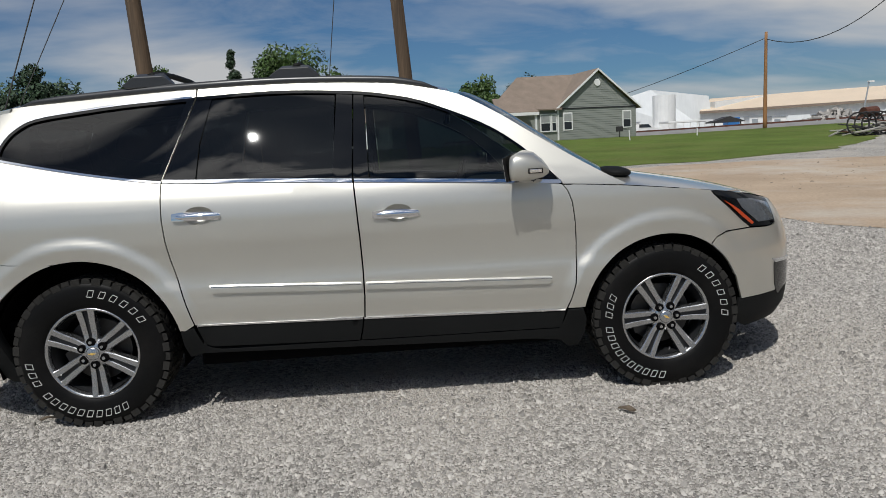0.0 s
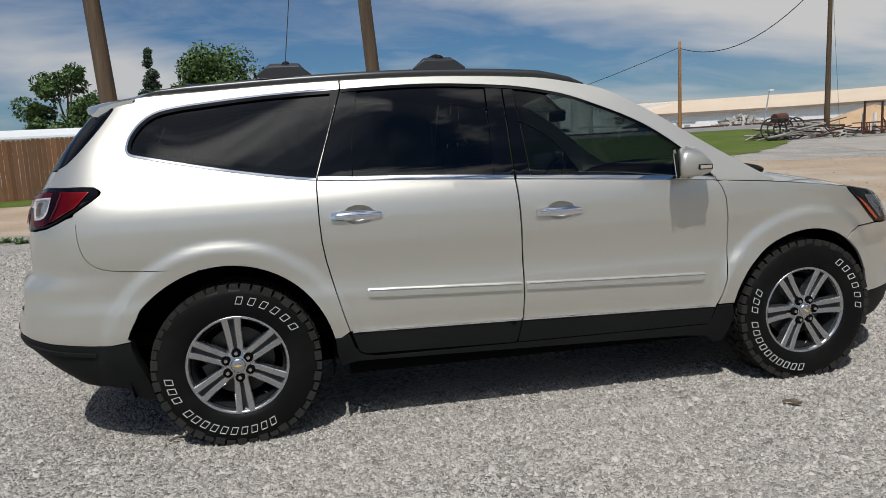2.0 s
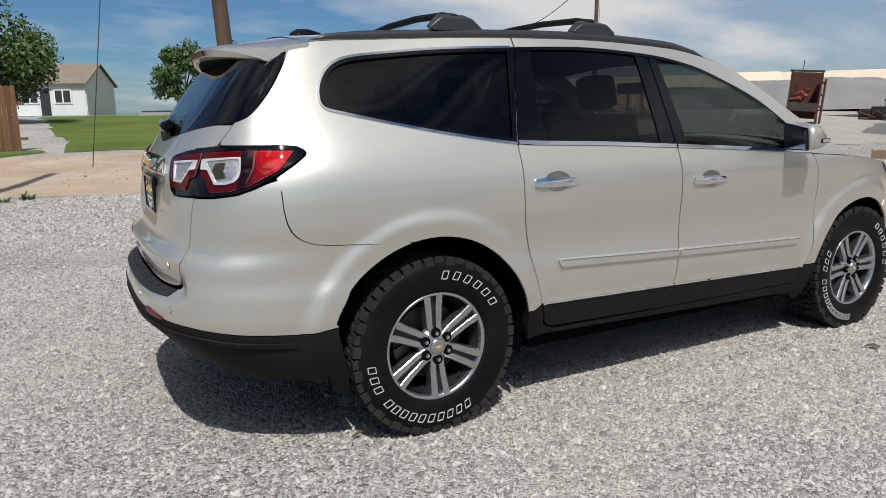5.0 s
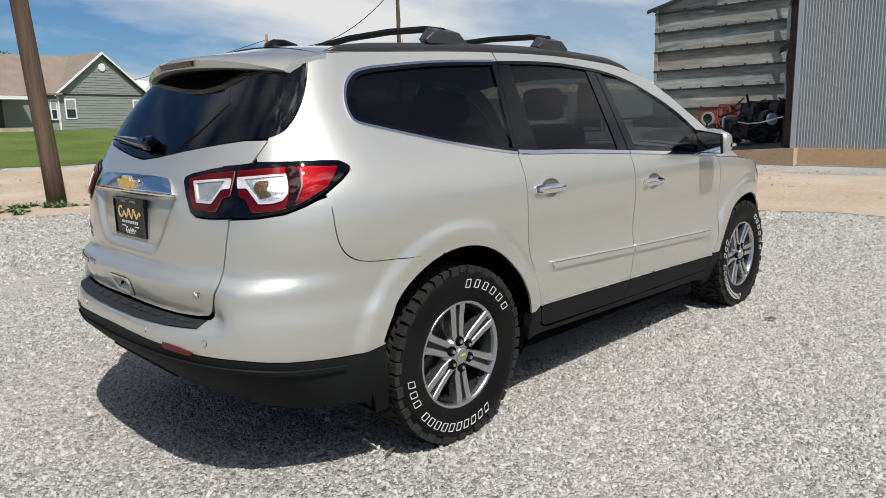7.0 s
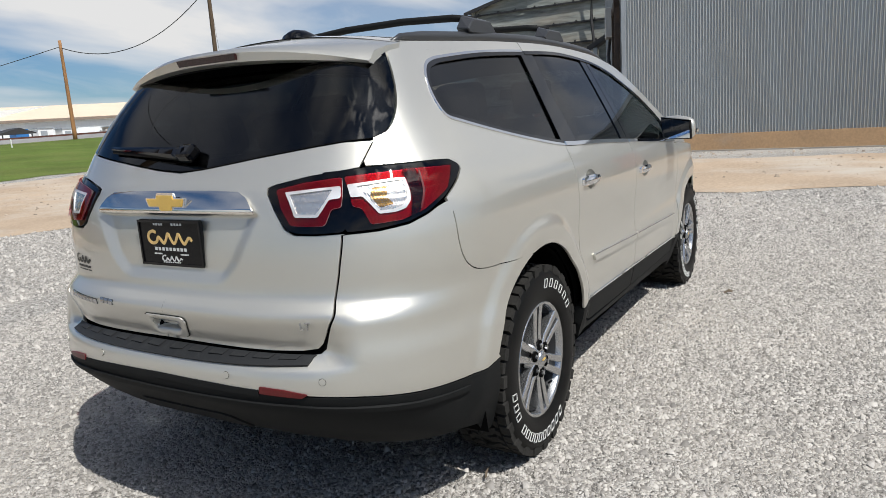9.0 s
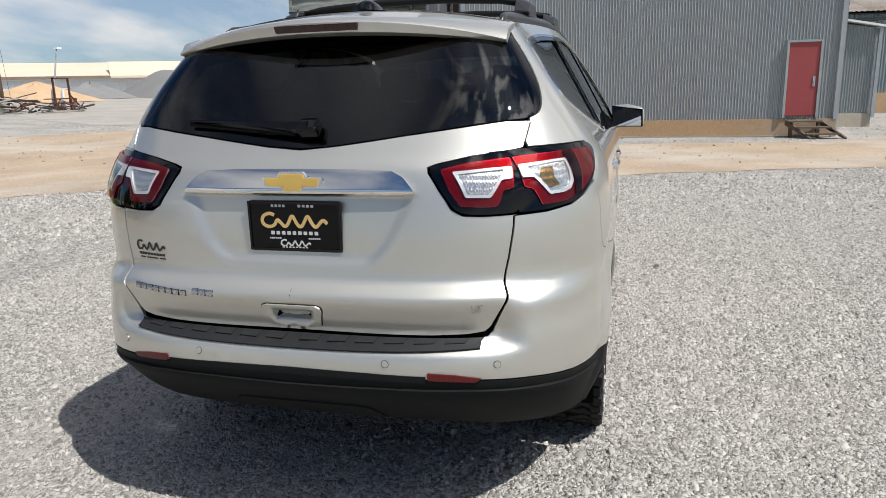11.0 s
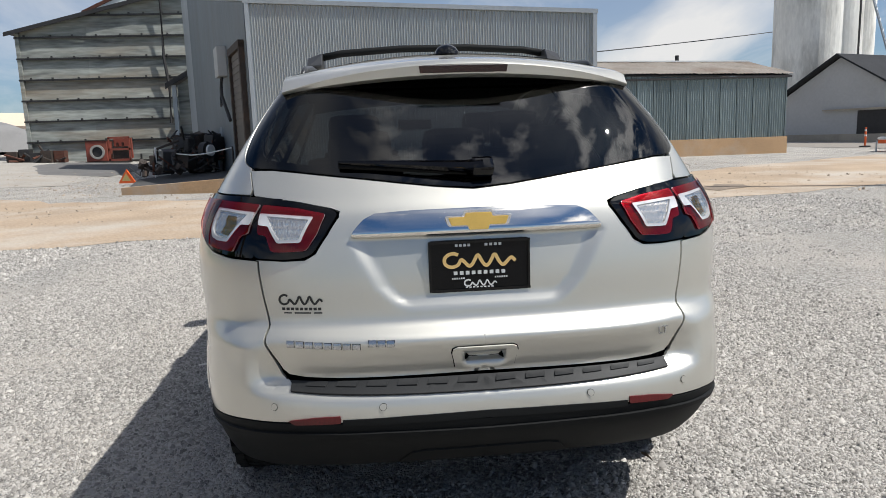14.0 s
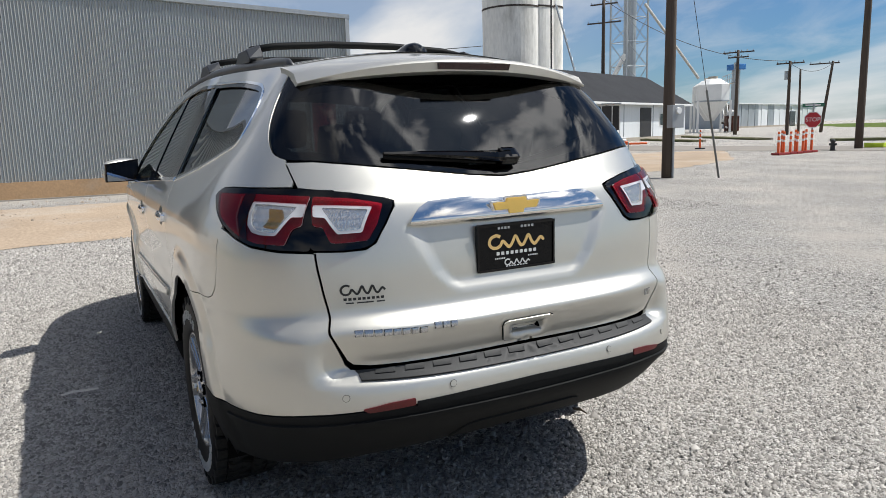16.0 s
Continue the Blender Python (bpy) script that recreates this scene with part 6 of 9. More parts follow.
grassfar = sheet("far_field", [(10, -74), (30, -82), (60, -100), (120, -160), (-60, -170), (-40, -90), (4, -76)], 6, M_GRASS, 0.01, 0.6)
tagged(grassfar, "green field beyond the street corner", "field", kind="structure")
street = sheet("asphalt_street", [(12, -31.5), (26, -27.5), (44, -22), (60, -24), (60, -29.5), (44, -28), (27, -35), (13, -38), (-30, -52), (-30, -44)], 1.5, mat("pale_worn_asphalt", (0.23, 0.205, 0.175), 0.9, var=0.15, scale=0.4, fine=15, bump=0.2), 0.016, 0.1)
tagged(street, "worn pale asphalt street at the corner", "street", kind="structure")

# low kerbs with worn grass behind them along the street
M_DRYGRASS = mat("worn_dusty_grass", (0.115, 0.12, 0.06), 0.95, var=0.4, scale=1.5, fine=30, bump=0.4, tint=(0.22, 0.19, 0.14), tint_amount=0.6, spec=0.1)
for k, (a, b, w) in enumerate((((33.0, -41.2), (44.5, -43.8), 1.0), ((26.6, -46.4), (16.0, -53.5), 1.6), ((31.3, -46.6), (45.0, -52.0), 1.2))):
    d = (Vector((*b, 0)) - Vector((*a, 0))).normalized()
    side = Vector((-d.y, d.x, 0))
    if side.x + side.y > 0:
        side = -side
    kb = thing("street_kerb", "low grey concrete kerb with worn grass behind it", "kerb", group="kerbs along the street")
    p0, p1 = Vector((*a, gzf(*a))), Vector((*b, gzf(*b)))
    part("kerb_stone", poly_bm([p0, p1, p1 + Vector((0, 0, 0.17)), p0 + Vector((0, 0, 0.17))], -side * 0.30), M_CONC, kb)
    part("grass_strip", poly_bm([p0 - side * 0.19 + Vector((0, 0, 0.15)), p1 - side * 0.19 + Vector((0, 0, 0.15)), p1 - side * (0.19 + w) + Vector((0, 0, 0.15)), p0 - side * (0.19 + w) + Vector((0, 0, 0.15))], (0, 0, -0.2)), M_DRYGRASS, kb, "worn grass strip")

# ---- the vehicle's skin: a stack of plan outlines, unrolled to (q, z) ----
# q equals x along the flank; past the rear and front corners it goes on along the outline's length
def spline(xs, ys):
    xs, ys = np.array(xs, float), np.array(ys, float)
    h, d = np.diff(xs), np.diff(ys) / np.diff(xs)
    m = np.zeros(len(xs))
    m[0], m[-1] = d[0], d[-1]
    for i in range(1, len(xs) - 1):
        if d[i - 1] * d[i] > 0:
            w1, w2 = 2 * h[i] + h[i - 1], h[i] + 2 * h[i - 1]
            m[i] = (w1 + w2) / (w1 / d[i - 1] + w2 / d[i])

    def f(x):
        x = np.clip(np.asarray(x, float), xs[0], xs[-1])
        i = np.clip(np.searchsorted(xs, x) - 1, 0, len(xs) - 2)
        t = (x - xs[i]) / h[i]
        return ((1 + 2 * t) * (1 - t) ** 2 * ys[i] + t * (1 - t) ** 2 * h[i] * m[i]
                + t * t * (3 - 2 * t) * ys[i + 1] + t * t * (t - 1) * h[i] * m[i + 1])
    return f


half_width = spline([0.20, 0.30, 0.36, 0.44, 0.52, 0.60, 0.68, 0.76, 0.86, 0.96, 1.04, 1.10, 1.15, 1.20, 1.26, 1.34, 1.44, 1.54, 1.62, 1.68, 1.73, 1.78],
                    [0.86, 0.905, 0.920, 0.936, 0.946, 0.953, 0.953, 0.945, 0.951, 0.962, 0.9635, 0.957, 0.945, 0.925, 0.890, 0.836, 0.766, 0.695, 0.637, 0.592, 0.552, 0.510])
rear_x = spline([0.26, 0.33, 0.40, 0.47, 0.52, 0.56, 0.60, 0.655, 0.675, 0.70, 0.715, 0.76, 0.826, 0.834, 0.880, 0.897, 1.00, 1.10, 1.20, 1.26, 1.34, 1.44, 1.54, 1.62, 1.70, 1.78],
                [-2.28, -2.385, -2.48, -2.555, -2.60, -2.62, -2.625, -2.620, -2.605, -2.556, -2.549, -2.561, -2.579, -2.575, -2.530, -2.526, -2.520, -2.505, -2.475, -2.435, -2.379, -2.305, -2.227, -2.161, -2.091, -2.015])
corner_x = spline([0.26, 0.33, 0.40, 0.47, 0.52, 0.56, 0.60, 0.655, 0.70, 0.76, 0.810, 0.820, 0.872, 0.897],
                  [-2.28, -2.385, -2.48, -2.555, -2.60, -2.62, -2.625, -2.622, -2.618, -2.610, -2.602, -2.594, -2.534, -2.526])
front_x = spline([0.22, 0.32, 0.45, 0.60, 0.72, 0.82, 0.92, 1.0, 1.08, 1.14],
                 [2.46, 2.535, 2.55, 2.548, 2.535, 2.50, 2.43, 2.34, 2.2, 2.0])
XC, XF = -1.75, 1.35
NREAR, NFRONT = 3.3, 2.35
PHI = np.sin(np.linspace(0, 1, 90) * math.pi / 2) ** 2 * math.pi / 2
FLARES = ((-1.53, 0.392, 0.485, 0.020), (1.51, 0.380, 0.465, 0.020))


def tail_power(z):
    """How square the tail's corners are at a height."""
    return NREAR + 1.6 * smooth01((z - 1.2) / 0.35)


def outline(L, h, n):
    """A quarter of a superellipse: distances along x, half widths and lengths along it, row by row."""
    n = np.broadcast_to(np.asarray(n, float), L.shape)[:, None]
    s, c = np.sin(PHI)[None] ** (2 / n), np.cos(PHI)[None] ** (2 / n)
    c[:, -1] = 0.0
    dx, y = L[:, None] * s, h[:, None] * c
    a = np.concatenate([np.zeros((len(L), 1)), np.cumsum(np.hypot(np.diff(dx, axis=1), np.diff(y, axis=1)), 1)], 1)
    return dx, y, a


def skin(q, z):
    """The place on the vehicle's right flank, tail or nose for unrolled q and height z."""
    q, z = np.atleast_1d(np.asarray(q, float)), np.atleast_1d(np.asarray(z, float))
    x, y = q.copy(), half_width(z)
    for lo in (True, False):
        k = np.where(q < XC if lo else q > XF)[0]
        if len(k):
            L = XC - rear_x(z[k]) if lo else front_x(z[k]) - XF
            dx, yy, a = outline(L, y[k], tail_power(z[k]) if lo else NFRONT)
            s = XC - q[k] if lo else q[k] - XF
            for i, j in enumerate(k):
                d = np.interp(s[i], a[i], dx[i])
                y[j] = np.interp(s[i], a[i], yy[i])
                x[j] = XC - d if lo else XF + d
    # beside the tailgate the bumper has one sharp shelf instead of the step
    low = (z < 0.897) & (x < XC)
    x = x - np.where(low, (rear_x(z) - corner_x(np.minimum(z, 0.897))) * smooth01((y - 0.625) / 0.13) * np.clip((XC - x) / (XC - rear_x(z)), 0, 1), 0)
    # the cabin is wider at the doors than at the tail
    y = y + 0.16 * np.clip(z - 1.2, 0, 1) * smooth01((x + 1.75) / 1.1) * smooth01((1.6 - x) / 0.8)
    # flared wheel arches
    for cx, cz, r, f in FLARES:
        rho = np.hypot(x - cx, z - cz)
        y = y + f * smooth01((r + 0.130 - rho) / 0.070) * smooth01((y - 0.55) / 0.25) * smooth01((z - 0.3) / 0.2) * smooth01((2.02 - x) / 0.26)
    # the hollow round the number plate
    side = np.interp(z, [0.90, 0.92, 0.985, 1.13], [0.20, 0.25, 0.315, 0.395])
    m = smooth01((z - 0.905) / 0.050) * smooth01((side + 0.020 - y) / 0.066)
    m = np.where((x < -2.25) & (z < 1.16), m, 0)
    x = x + 0.017 * m * smooth01((1.147 - z) / 0.012)
    # the finger hollow of the tailgate pull
    m = smooth01((0.070 - y) / 0.012) * smooth01((z - 0.743) / 0.016) * smooth01((0.788 - z) / 0.005)
    x = x + 0.024 * np.where(x < -2.25, m, 0)
    return np.stack([x, -y, z], -1)


def q_at_y(y, z):
    """Unrolled q of the point on the tail at half width y."""
    z = np.atleast_1d(np.asarray(z, float))
    dx, yy, a = outline(XC - rear_x(z), half_width(z), tail_power(z))
    return float(XC - np.interp(-abs(y), -yy[0], a[0]))


# ---- the sport utility vehicle ----
M_PAINT = mat("champagne_silver_paint", (0.57, 0.552, 0.495), 0.40, 0.74, var=0.025, scale=0.8, fine=400, bump=0.0, coat=1.0)
M_TRIM = mat("dark_grey_textured_plastic", (0.0115, 0.012, 0.012), 0.6, var=0.18, scale=2.0, fine=220, bump=0.12, dist=0.001, spec=0.08)
M_RAIL = mat("satin_grey_rail", (0.028, 0.029, 0.031), 0.34, 0.0, var=0.1, scale=4, fine=120, bump=0.05, dist=0.001)
M_GLOSSB = mat("gloss_black_trim", (0.0015, 0.0015, 0.002), 0.03, var=0.05, bump=0, spec=0.35)
# flat near-black: the shade of hollows and gaps is put into this colour
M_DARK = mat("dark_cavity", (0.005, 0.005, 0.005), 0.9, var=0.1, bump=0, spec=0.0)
# warm tint in the colour offsets the blue sky this chrome mirrors
M_BARCHROME = mat("polished_bar_chrome", (0.80, 0.77, 0.72), 0.07, 1.0, var=0.02, scale=2, fine=60, bump=0.0)
M_CHROME = mat("polished_chrome", (0.75, 0.76, 0.78), 0.06, 1.0, var=0.02, scale=2, fine=60, bump=0.0)
M_RUBBER = mat("black_tyre_rubber", (0.005, 0.005, 0.005), 0.48, spec=0.10, var=0.25, scale=6, fine=120, bump=0.2, dist=0.001, tint=(0.022, 0.02, 0.018), tint_amount=0.3)
M_TREAD = mat("dusty_tread_rubber", (0.026, 0.025, 0.023), 0.85, spec=0.08, var=0.35, scale=8, fine=90, bump=0.2, dist=0.001)
M_MARK = mat("white_raised_marking", (0.55, 0.55, 0.53), 0.6, var=0.05, bump=0)
M_ALLOY = mat("machined_alloy", (0.46, 0.465, 0.47), 0.27, 0.95, var=0.06, scale=8, fine=200, bump=0.03, dist=0.0005)
M_ALLOYD = mat("dark_painted_alloy", (0.028, 0.029, 0.031), 0.4, 0.5, var=0.08, scale=8, fine=100, bump=0)
M_IRON = mat("brake_iron", (0.07, 0.065, 0.06), 0.5, 0.6, var=0.2, scale=10, fine=80, bump=0.1)
M_GOLD = mat("gold_emblem", (0.78, 0.52, 0.14), 0.35, 0.45, var=0.08, scale=30, fine=200, bump=0)
M_PLATE = mat("black_plate", (0.004, 0.004, 0.0045), 0.25, var=0.05, bump=0, spec=0.2)
M_SEAT = mat("dark_grey_seat_fabric", (0.045, 0.045, 0.047), 0.9, var=0.1, scale=4, fine=150, bump=0.2)
G_TINT = glass_mat("privacy_glass", (0.065, 0.071, 0.071), ior=1.5)
G_REAR = glass_mat("rear_window_glass", (0.062, 0.074, 0.080))
G_FRONT = glass_mat("front_door_glass", (0.125, 0.150, 0.142), ior=1.48)
G_WIND = glass_mat("windscreen_glass", (0.80, 0.85, 0.83))


def lens_mat(name, base, rough=0.08, trans=0.0, metal=0.0, bump=0.0, scale=160.0, coat=1.0):
    m = bpy.data.materials.new(name)
    m.use_nodes = True
    t = m.node_tree
    b = t.nodes["Principled BSDF"]
    b.inputs["Roughness"].default_value, b.inputs["Metallic"].default_value = rough, metal
    b.inputs["Coat Weight"].default_value, b.inputs["Coat Roughness"].default_value = coat, 0.02
    g = t.nodes.new("ShaderNodeNewGeometry")
    v = t.nodes.new("ShaderNodeTexVoronoi")
    v.inputs["Scale"].default_value = 1.0
    sc = t.nodes.new("ShaderNodeVectorMath")
    sc.operation = "MULTIPLY"
    sc.inputs[1].default_value = scale if isinstance(scale, tuple) else (scale, scale, scale)
    v.distance = "CHEBYCHEV"
    v.inputs["Randomness"].default_value = 0.35
    t.links.new(g.outputs["Position"], sc.inputs[0])
    t.links.new(sc.outputs[0], v.inputs["Vector"])
    # facet contrast is put into the colour: cells darken towards their edges
    r = t.nodes.new("ShaderNodeMapRange")
    r.inputs["From Max"].default_value = 0.7
    r.inputs["To Min"].default_value, r.inputs["To Max"].default_value = 1.25, 0.6
    t.links.new(v.outputs["Distance"], r.inputs["Value"])
    s = t.nodes.new("ShaderNodeVectorMath")
    s.operation = "SCALE"
    s.inputs[0].default_value = base
    t.links.new(r.outputs[0], s.inputs["Scale"])
    t.links.new(s.outputs[0], b.inputs["Base Color"])
    if bump:
        bp = t.nodes.new("ShaderNodeBump")
        bp.inputs["Strength"].default_value, bp.inputs["Distance"].default_value = bump, 0.004
        t.links.new(v.outputs["Distance"], bp.inputs["Height"])
        t.links.new(bp.outputs[0], b.inputs["Normal"])
    return m


M_RED = glass_mat("red_lamp_lens", (0.60, 0.016, 0.036), 0.02, 1.5)
M_SMOKE = glass_mat("smoked_red_cover", (0.22, 0.012, 0.035), 0.02, 1.5)
M_COVER = glass_mat("clear_lamp_cover", (0.90, 0.91, 0.92), 0.02, 1.45)
M_DEEPRED = lens_mat("dark_brake_lamp_lens", (0.030, 0.002, 0.003), 0.15, coat=0.3)
M_CELLS = lens_mat("faceted_lamp_reflector", (0.40, 0.40, 0.40), 0.42, metal=0.7, bump=0.30, scale=(120, 120, 190), coat=0.0)
M_CLEAR = lens_mat("fluted_silver_reflector", (0.93, 0.86, 0.77), 0.22, metal=0.85, bump=0.3, scale=(190, 190, 45), coat=0.0)
M_BULB = lens_mat("amber_bulb_glass", (0.62, 0.36, 0.13), 0.16, metal=1.0, bump=0.15, scale=(190, 190, 45), coat=0.0)
M_HEADLENS = lens_mat("smoked_headlamp_lens", (0.24, 0.25, 0.27), 0.1, metal=0.7, bump=0.4, scale=40)
M_WHITERIM = lens_mat("bright_reflector_rim", (0.70, 0.69, 0.68), 0.35, metal=0.35, coat=0.5, scale=12.0)
M_AMBER = lens_mat("amber_lens", (0.50, 0.055, 0.008), 0.1, bump=0.2)
M_REFLECT = lens_mat("red_reflector", (0.10, 0.002, 0.003), 0.4, bump=0.1, scale=300, coat=0.0)

CAR = thing("sport_utility_vehicle", "champagne silver seven-seat sport utility vehicle with dark lower trim on gravel", "car", Matrix.Translation((0, 0.02, 0)))


def normals_of(q, z, e=0.006):
    a, b = skin(q + e, z), skin(q - e, z)
    c, d = skin(q, z + e), skin(q, z - e)
    n = np.cross(a - b, c - d)
    n /= np.linalg.norm(n, axis=1)[:, None] + 1e-12
    return n


def resample(loop, step):
    out = []
    for i in range(len(loop)):
        a, b = np.array(loop[i], float), np.array(loop[(i + 1) % len(loop)], float)
        n = max(1, int(math.ceil(np.hypot(*(b - a)) / step)))
        out += [tuple(a + (b - a) * k / n) for k in range(n)]
    return out


def rounded(loop, r=0.02, n=3):
    """Cuts the corners of a loop round."""
    out = []
    m = len(loop)
    for i in range(m):
        p, a, b = (np.array(loop[k], float) for k in (i, (i - 1) % m, (i + 1) % m))
        da, db = a - p, b - p
        la, lb = np.hypot(*da), np.hypot(*db)
        ra, rb = min(r, la * 0.45), min(r, lb * 0.45)
        s, e = p + da / la * ra, p + db / lb * rb
        for k in range(n + 1):
            t = k / n
            out.append(tuple((1 - t) ** 2 * s + 2 * t * (1 - t) * p + t * t * e))
    return out


def smooth_line(pts, times=2, closed=False):
    """Cuts the corners of a line until it flows; the ends stay."""
    for _ in range(times):
        out = [] if closed else [pts[0]]
        for a, b in zip(pts, pts[1:] + (pts[:1] if closed else [])):
            out += [(a[0] * 0.75 + b[0] * 0.25, a[1] * 0.75 + b[1] * 0.25), (a[0] * 0.25 + b[0] * 0.75, a[1] * 0.25 + b[1] * 0.75)]
        pts = out if closed else out + [pts[-1]]
    return pts


def beside(pts, d):
    """A line moved sideways by d, to the left of its course."""
    out = []
    for i, p in enumerate(pts):
        a, b = pts[max(i - 1, 0)], pts[min(i + 1, len(pts) - 1)]
        dx, dz = b[0] - a[0], b[1] - a[1]
        n = math.hypot(dx, dz) or 1.0
        out.append((p[0] - dz / n * d, p[1] + dx / n * d))
    return out


def fill(loop, holes, step):
    """Triangles over a loop with holes in the unrolled plane."""
    import mathutils
    loops = [resample(loop, step)] + [resample(h, step * 0.6) for h in holes]
    pts, edges = [], []
    for lp in loops:
        n0 = len(pts)
        pts += lp
        edges += [(n0 + i, n0 + (i + 1) % len(lp)) for i in range(len(lp))]
    nb = len(pts)
    P = np.array(pts)
    lo, hi = P.min(0), P.max(0)
    rows = np.arange(lo[1] + step / 2, hi[1], step)
    gx, gy = np.meshgrid(np.arange(lo[0] + step / 2, hi[0], step), rows)
    gx = gx + (np.arange(len(rows)) % 2)[:, None] * step * 0.5
    G = np.stack([gx.ravel(), gy.ravel()], 1)
    ok = inside(G[:, 0], G[:, 1], loops[0])
    for h in loops[1:]:
        ok &= ~inside(G[:, 0], G[:, 1], h)
    G = G[ok]
    if len(G):
        d2 = ((G[:, None, :] - P[None]) ** 2).sum(2).min(1)
        G = G[d2 > (0.55 * step) ** 2]
    allp = [Vector(p) for p in pts] + [Vector(p) for p in G]
    out = mathutils.geometry.delaunay_2d_cdt(allp, edges, [], 0, 1e-7)
    V = np.array([tuple(v) for v in out[0]])
    T = np.array([f for f in out[2]])
    C = V[T].mean(1)
    ok = inside(C[:, 0], C[:, 1], loops[0])
    for h in loops[1:]:
        ok &= ~inside(C[:, 0], C[:, 1], h)
    return V, T[ok]


def build_mesh(name, V, N, T, edges, rim, material):
    """Vertices with their own normals, and a turned-in rim along the border edges."""
    V, N = list(map(tuple, V)), list(map(tuple, N))
    F = [tuple(t) for t in T]
    if rim:
        for a, b in edges:
            pa, pb = np.array(V[a]), np.array(V[b])
            na, nb = np.array(N[a]), np.array(N[b])
            out = np.cross(pb - pa, na)
            out /= np.linalg.norm(out) + 1e-12
            n0 = len(V)
            ra, rb = 0.3 * na + 0.95 * out, 0.3 * nb + 0.95 * out
            V += [tuple(pa), tuple(pb), tuple(pb - nb * rim), tuple(pa - na * rim)]
            N += [tuple(ra), tuple(rb), tuple(out), tuple(out)]
            F.append((n0, n0 + 3, n0 + 2, n0 + 1))
    me = bpy.data.meshes.new(name)
    me.from_pydata(V, [], F)
    me.polygons.foreach_set("use_smooth", [True] * len(me.polygons))
    NN = np.array(N)
    NN /= np.linalg.norm(NN, axis=1)[:, None] + 1e-12
    me.normals_split_custom_set_from_vertices([tuple(n) for n in NN])
    me.materials.append(material)
    return me


def border(T):
    seen = {}
    for t in T:
        for a, b in ((t[0], t[1]), (t[1], t[2]), (t[2], t[0])):
            if (b, a) in seen:
                del seen[(b, a)]
            else:
                seen[(a, b)] = 1
    return list(seen)


def panel(name, loop, material, parent, holes=(), step=0.04, off=0.0, rim=0.012, sides="RL", label="", whole=False):
    """A piece of the vehicle's skin bounded by a loop in (q, z), lifted by off. sides: right, left or both, each an object of its
    own; whole: both halves of a piece at the tail or nose in one mesh. parent may be a pair for right and left."""
    uv, T = fill(loop, holes, step)
    q, z = uv[:, 0], uv[:, 1]
    N = normals_of(q, z)
    if whole:  # the skin ends at the middle line: square the directions there
        P0 = skin(q, z)
        near = (np.abs(P0[:, 1]) < 0.012) & (np.abs(P0[:, 0]) > 1.5)
        N[near, 1] = 0
        N[near] /= np.linalg.norm(N[near], axis=1)[:, None] + 1e-12
    lift = off(q, z) if callable(off) else off
    V = skin(q, z) + N * (np.asarray(lift)[:, None] if np.ndim(lift) else lift)
    if callable(off):
        e = 0.004
        Pq = skin(q + e, z) + N * off(q + e, z)[:, None] - skin(q - e, z) - N * off(q - e, z)[:, None]
        Pz = skin(q, z + e) + N * off(q, z + e)[:, None] - skin(q, z - e) - N * off(q, z - e)[:, None]
        N = np.cross(Pq, Pz)
        N /= np.linalg.norm(N, axis=1)[:, None] + 1e-12
    # all triangles face outward
    c = np.cross(V[T[:, 1]] - V[T[:, 0]], V[T[:, 2]] - V[T[:, 0]])
    flip = (c * N[T[:, 0]]).sum(1) < 0
    T[flip] = T[flip][:, ::-1]
    E = [(a, b) for a, b in border(T)]
    VL, NL, TL = V * [1, -1, 1], N * [1, -1, 1], T[:, ::-1]
    EL = [(b, a) for a, b in E]
    made = []
    if whole:
        n = len(V)
        mid = np.abs(V[:, 1]) < 2e-3
        EE = [(a, b) for a, b in E if not (mid[a] and mid[b])] + [(a + n, b + n) for a, b in EL if not (mid[a] and mid[b])]
        me = build_mesh(name, np.concatenate([V, VL]), np.concatenate([N, NL]), np.concatenate([T, TL + n]), EE, rim, material)
        made.append((me, parent))
    else:
        pr, pl = parent if isinstance(parent, tuple) else (parent, parent)
        if "R" in sides:
            made.append((build_mesh(name, V, N, T, E, rim, material), pr))
        if "L" in sides:
            made.append((build_mesh(name, VL, NL, TL, EL, rim, material), pl))
    obs = []
    for me, par in made:
        ob = new(name, me)
        ob.parent = par
        if label:
            ob["label"] = label
        obs.append(ob)
    return obs[0] if len(obs) == 1 else tuple(obs)


def R_(y, z):
    return (q_at_y(y, z), z)


def centre(z0, z1, n=12):
    """The tail's middle line from z0 to z1."""
    return [R_(0.0, z0 + (z1 - z0) * i / n) for i in range(n + 1)]


def nose(z0, z1, n=10):
    out = []
    for i in range(n + 1):
        z = z0 + (z1 - z0) * i / n
        zz = np.array([z])
        a = outline(front_x(zz) - XF, half_width(zz), NFRONT)[2][0, -1]
        out.append((XF + float(a), z))
    return out


def arc(cx, cz, r, a0, a1, n=14):
    return [(cx + r * math.cos(radians(a0 + (a1 - a0) * i / n)), cz + r * math.sin(radians(a0 + (a1 - a0) * i / n))) for i in range(n + 1)]


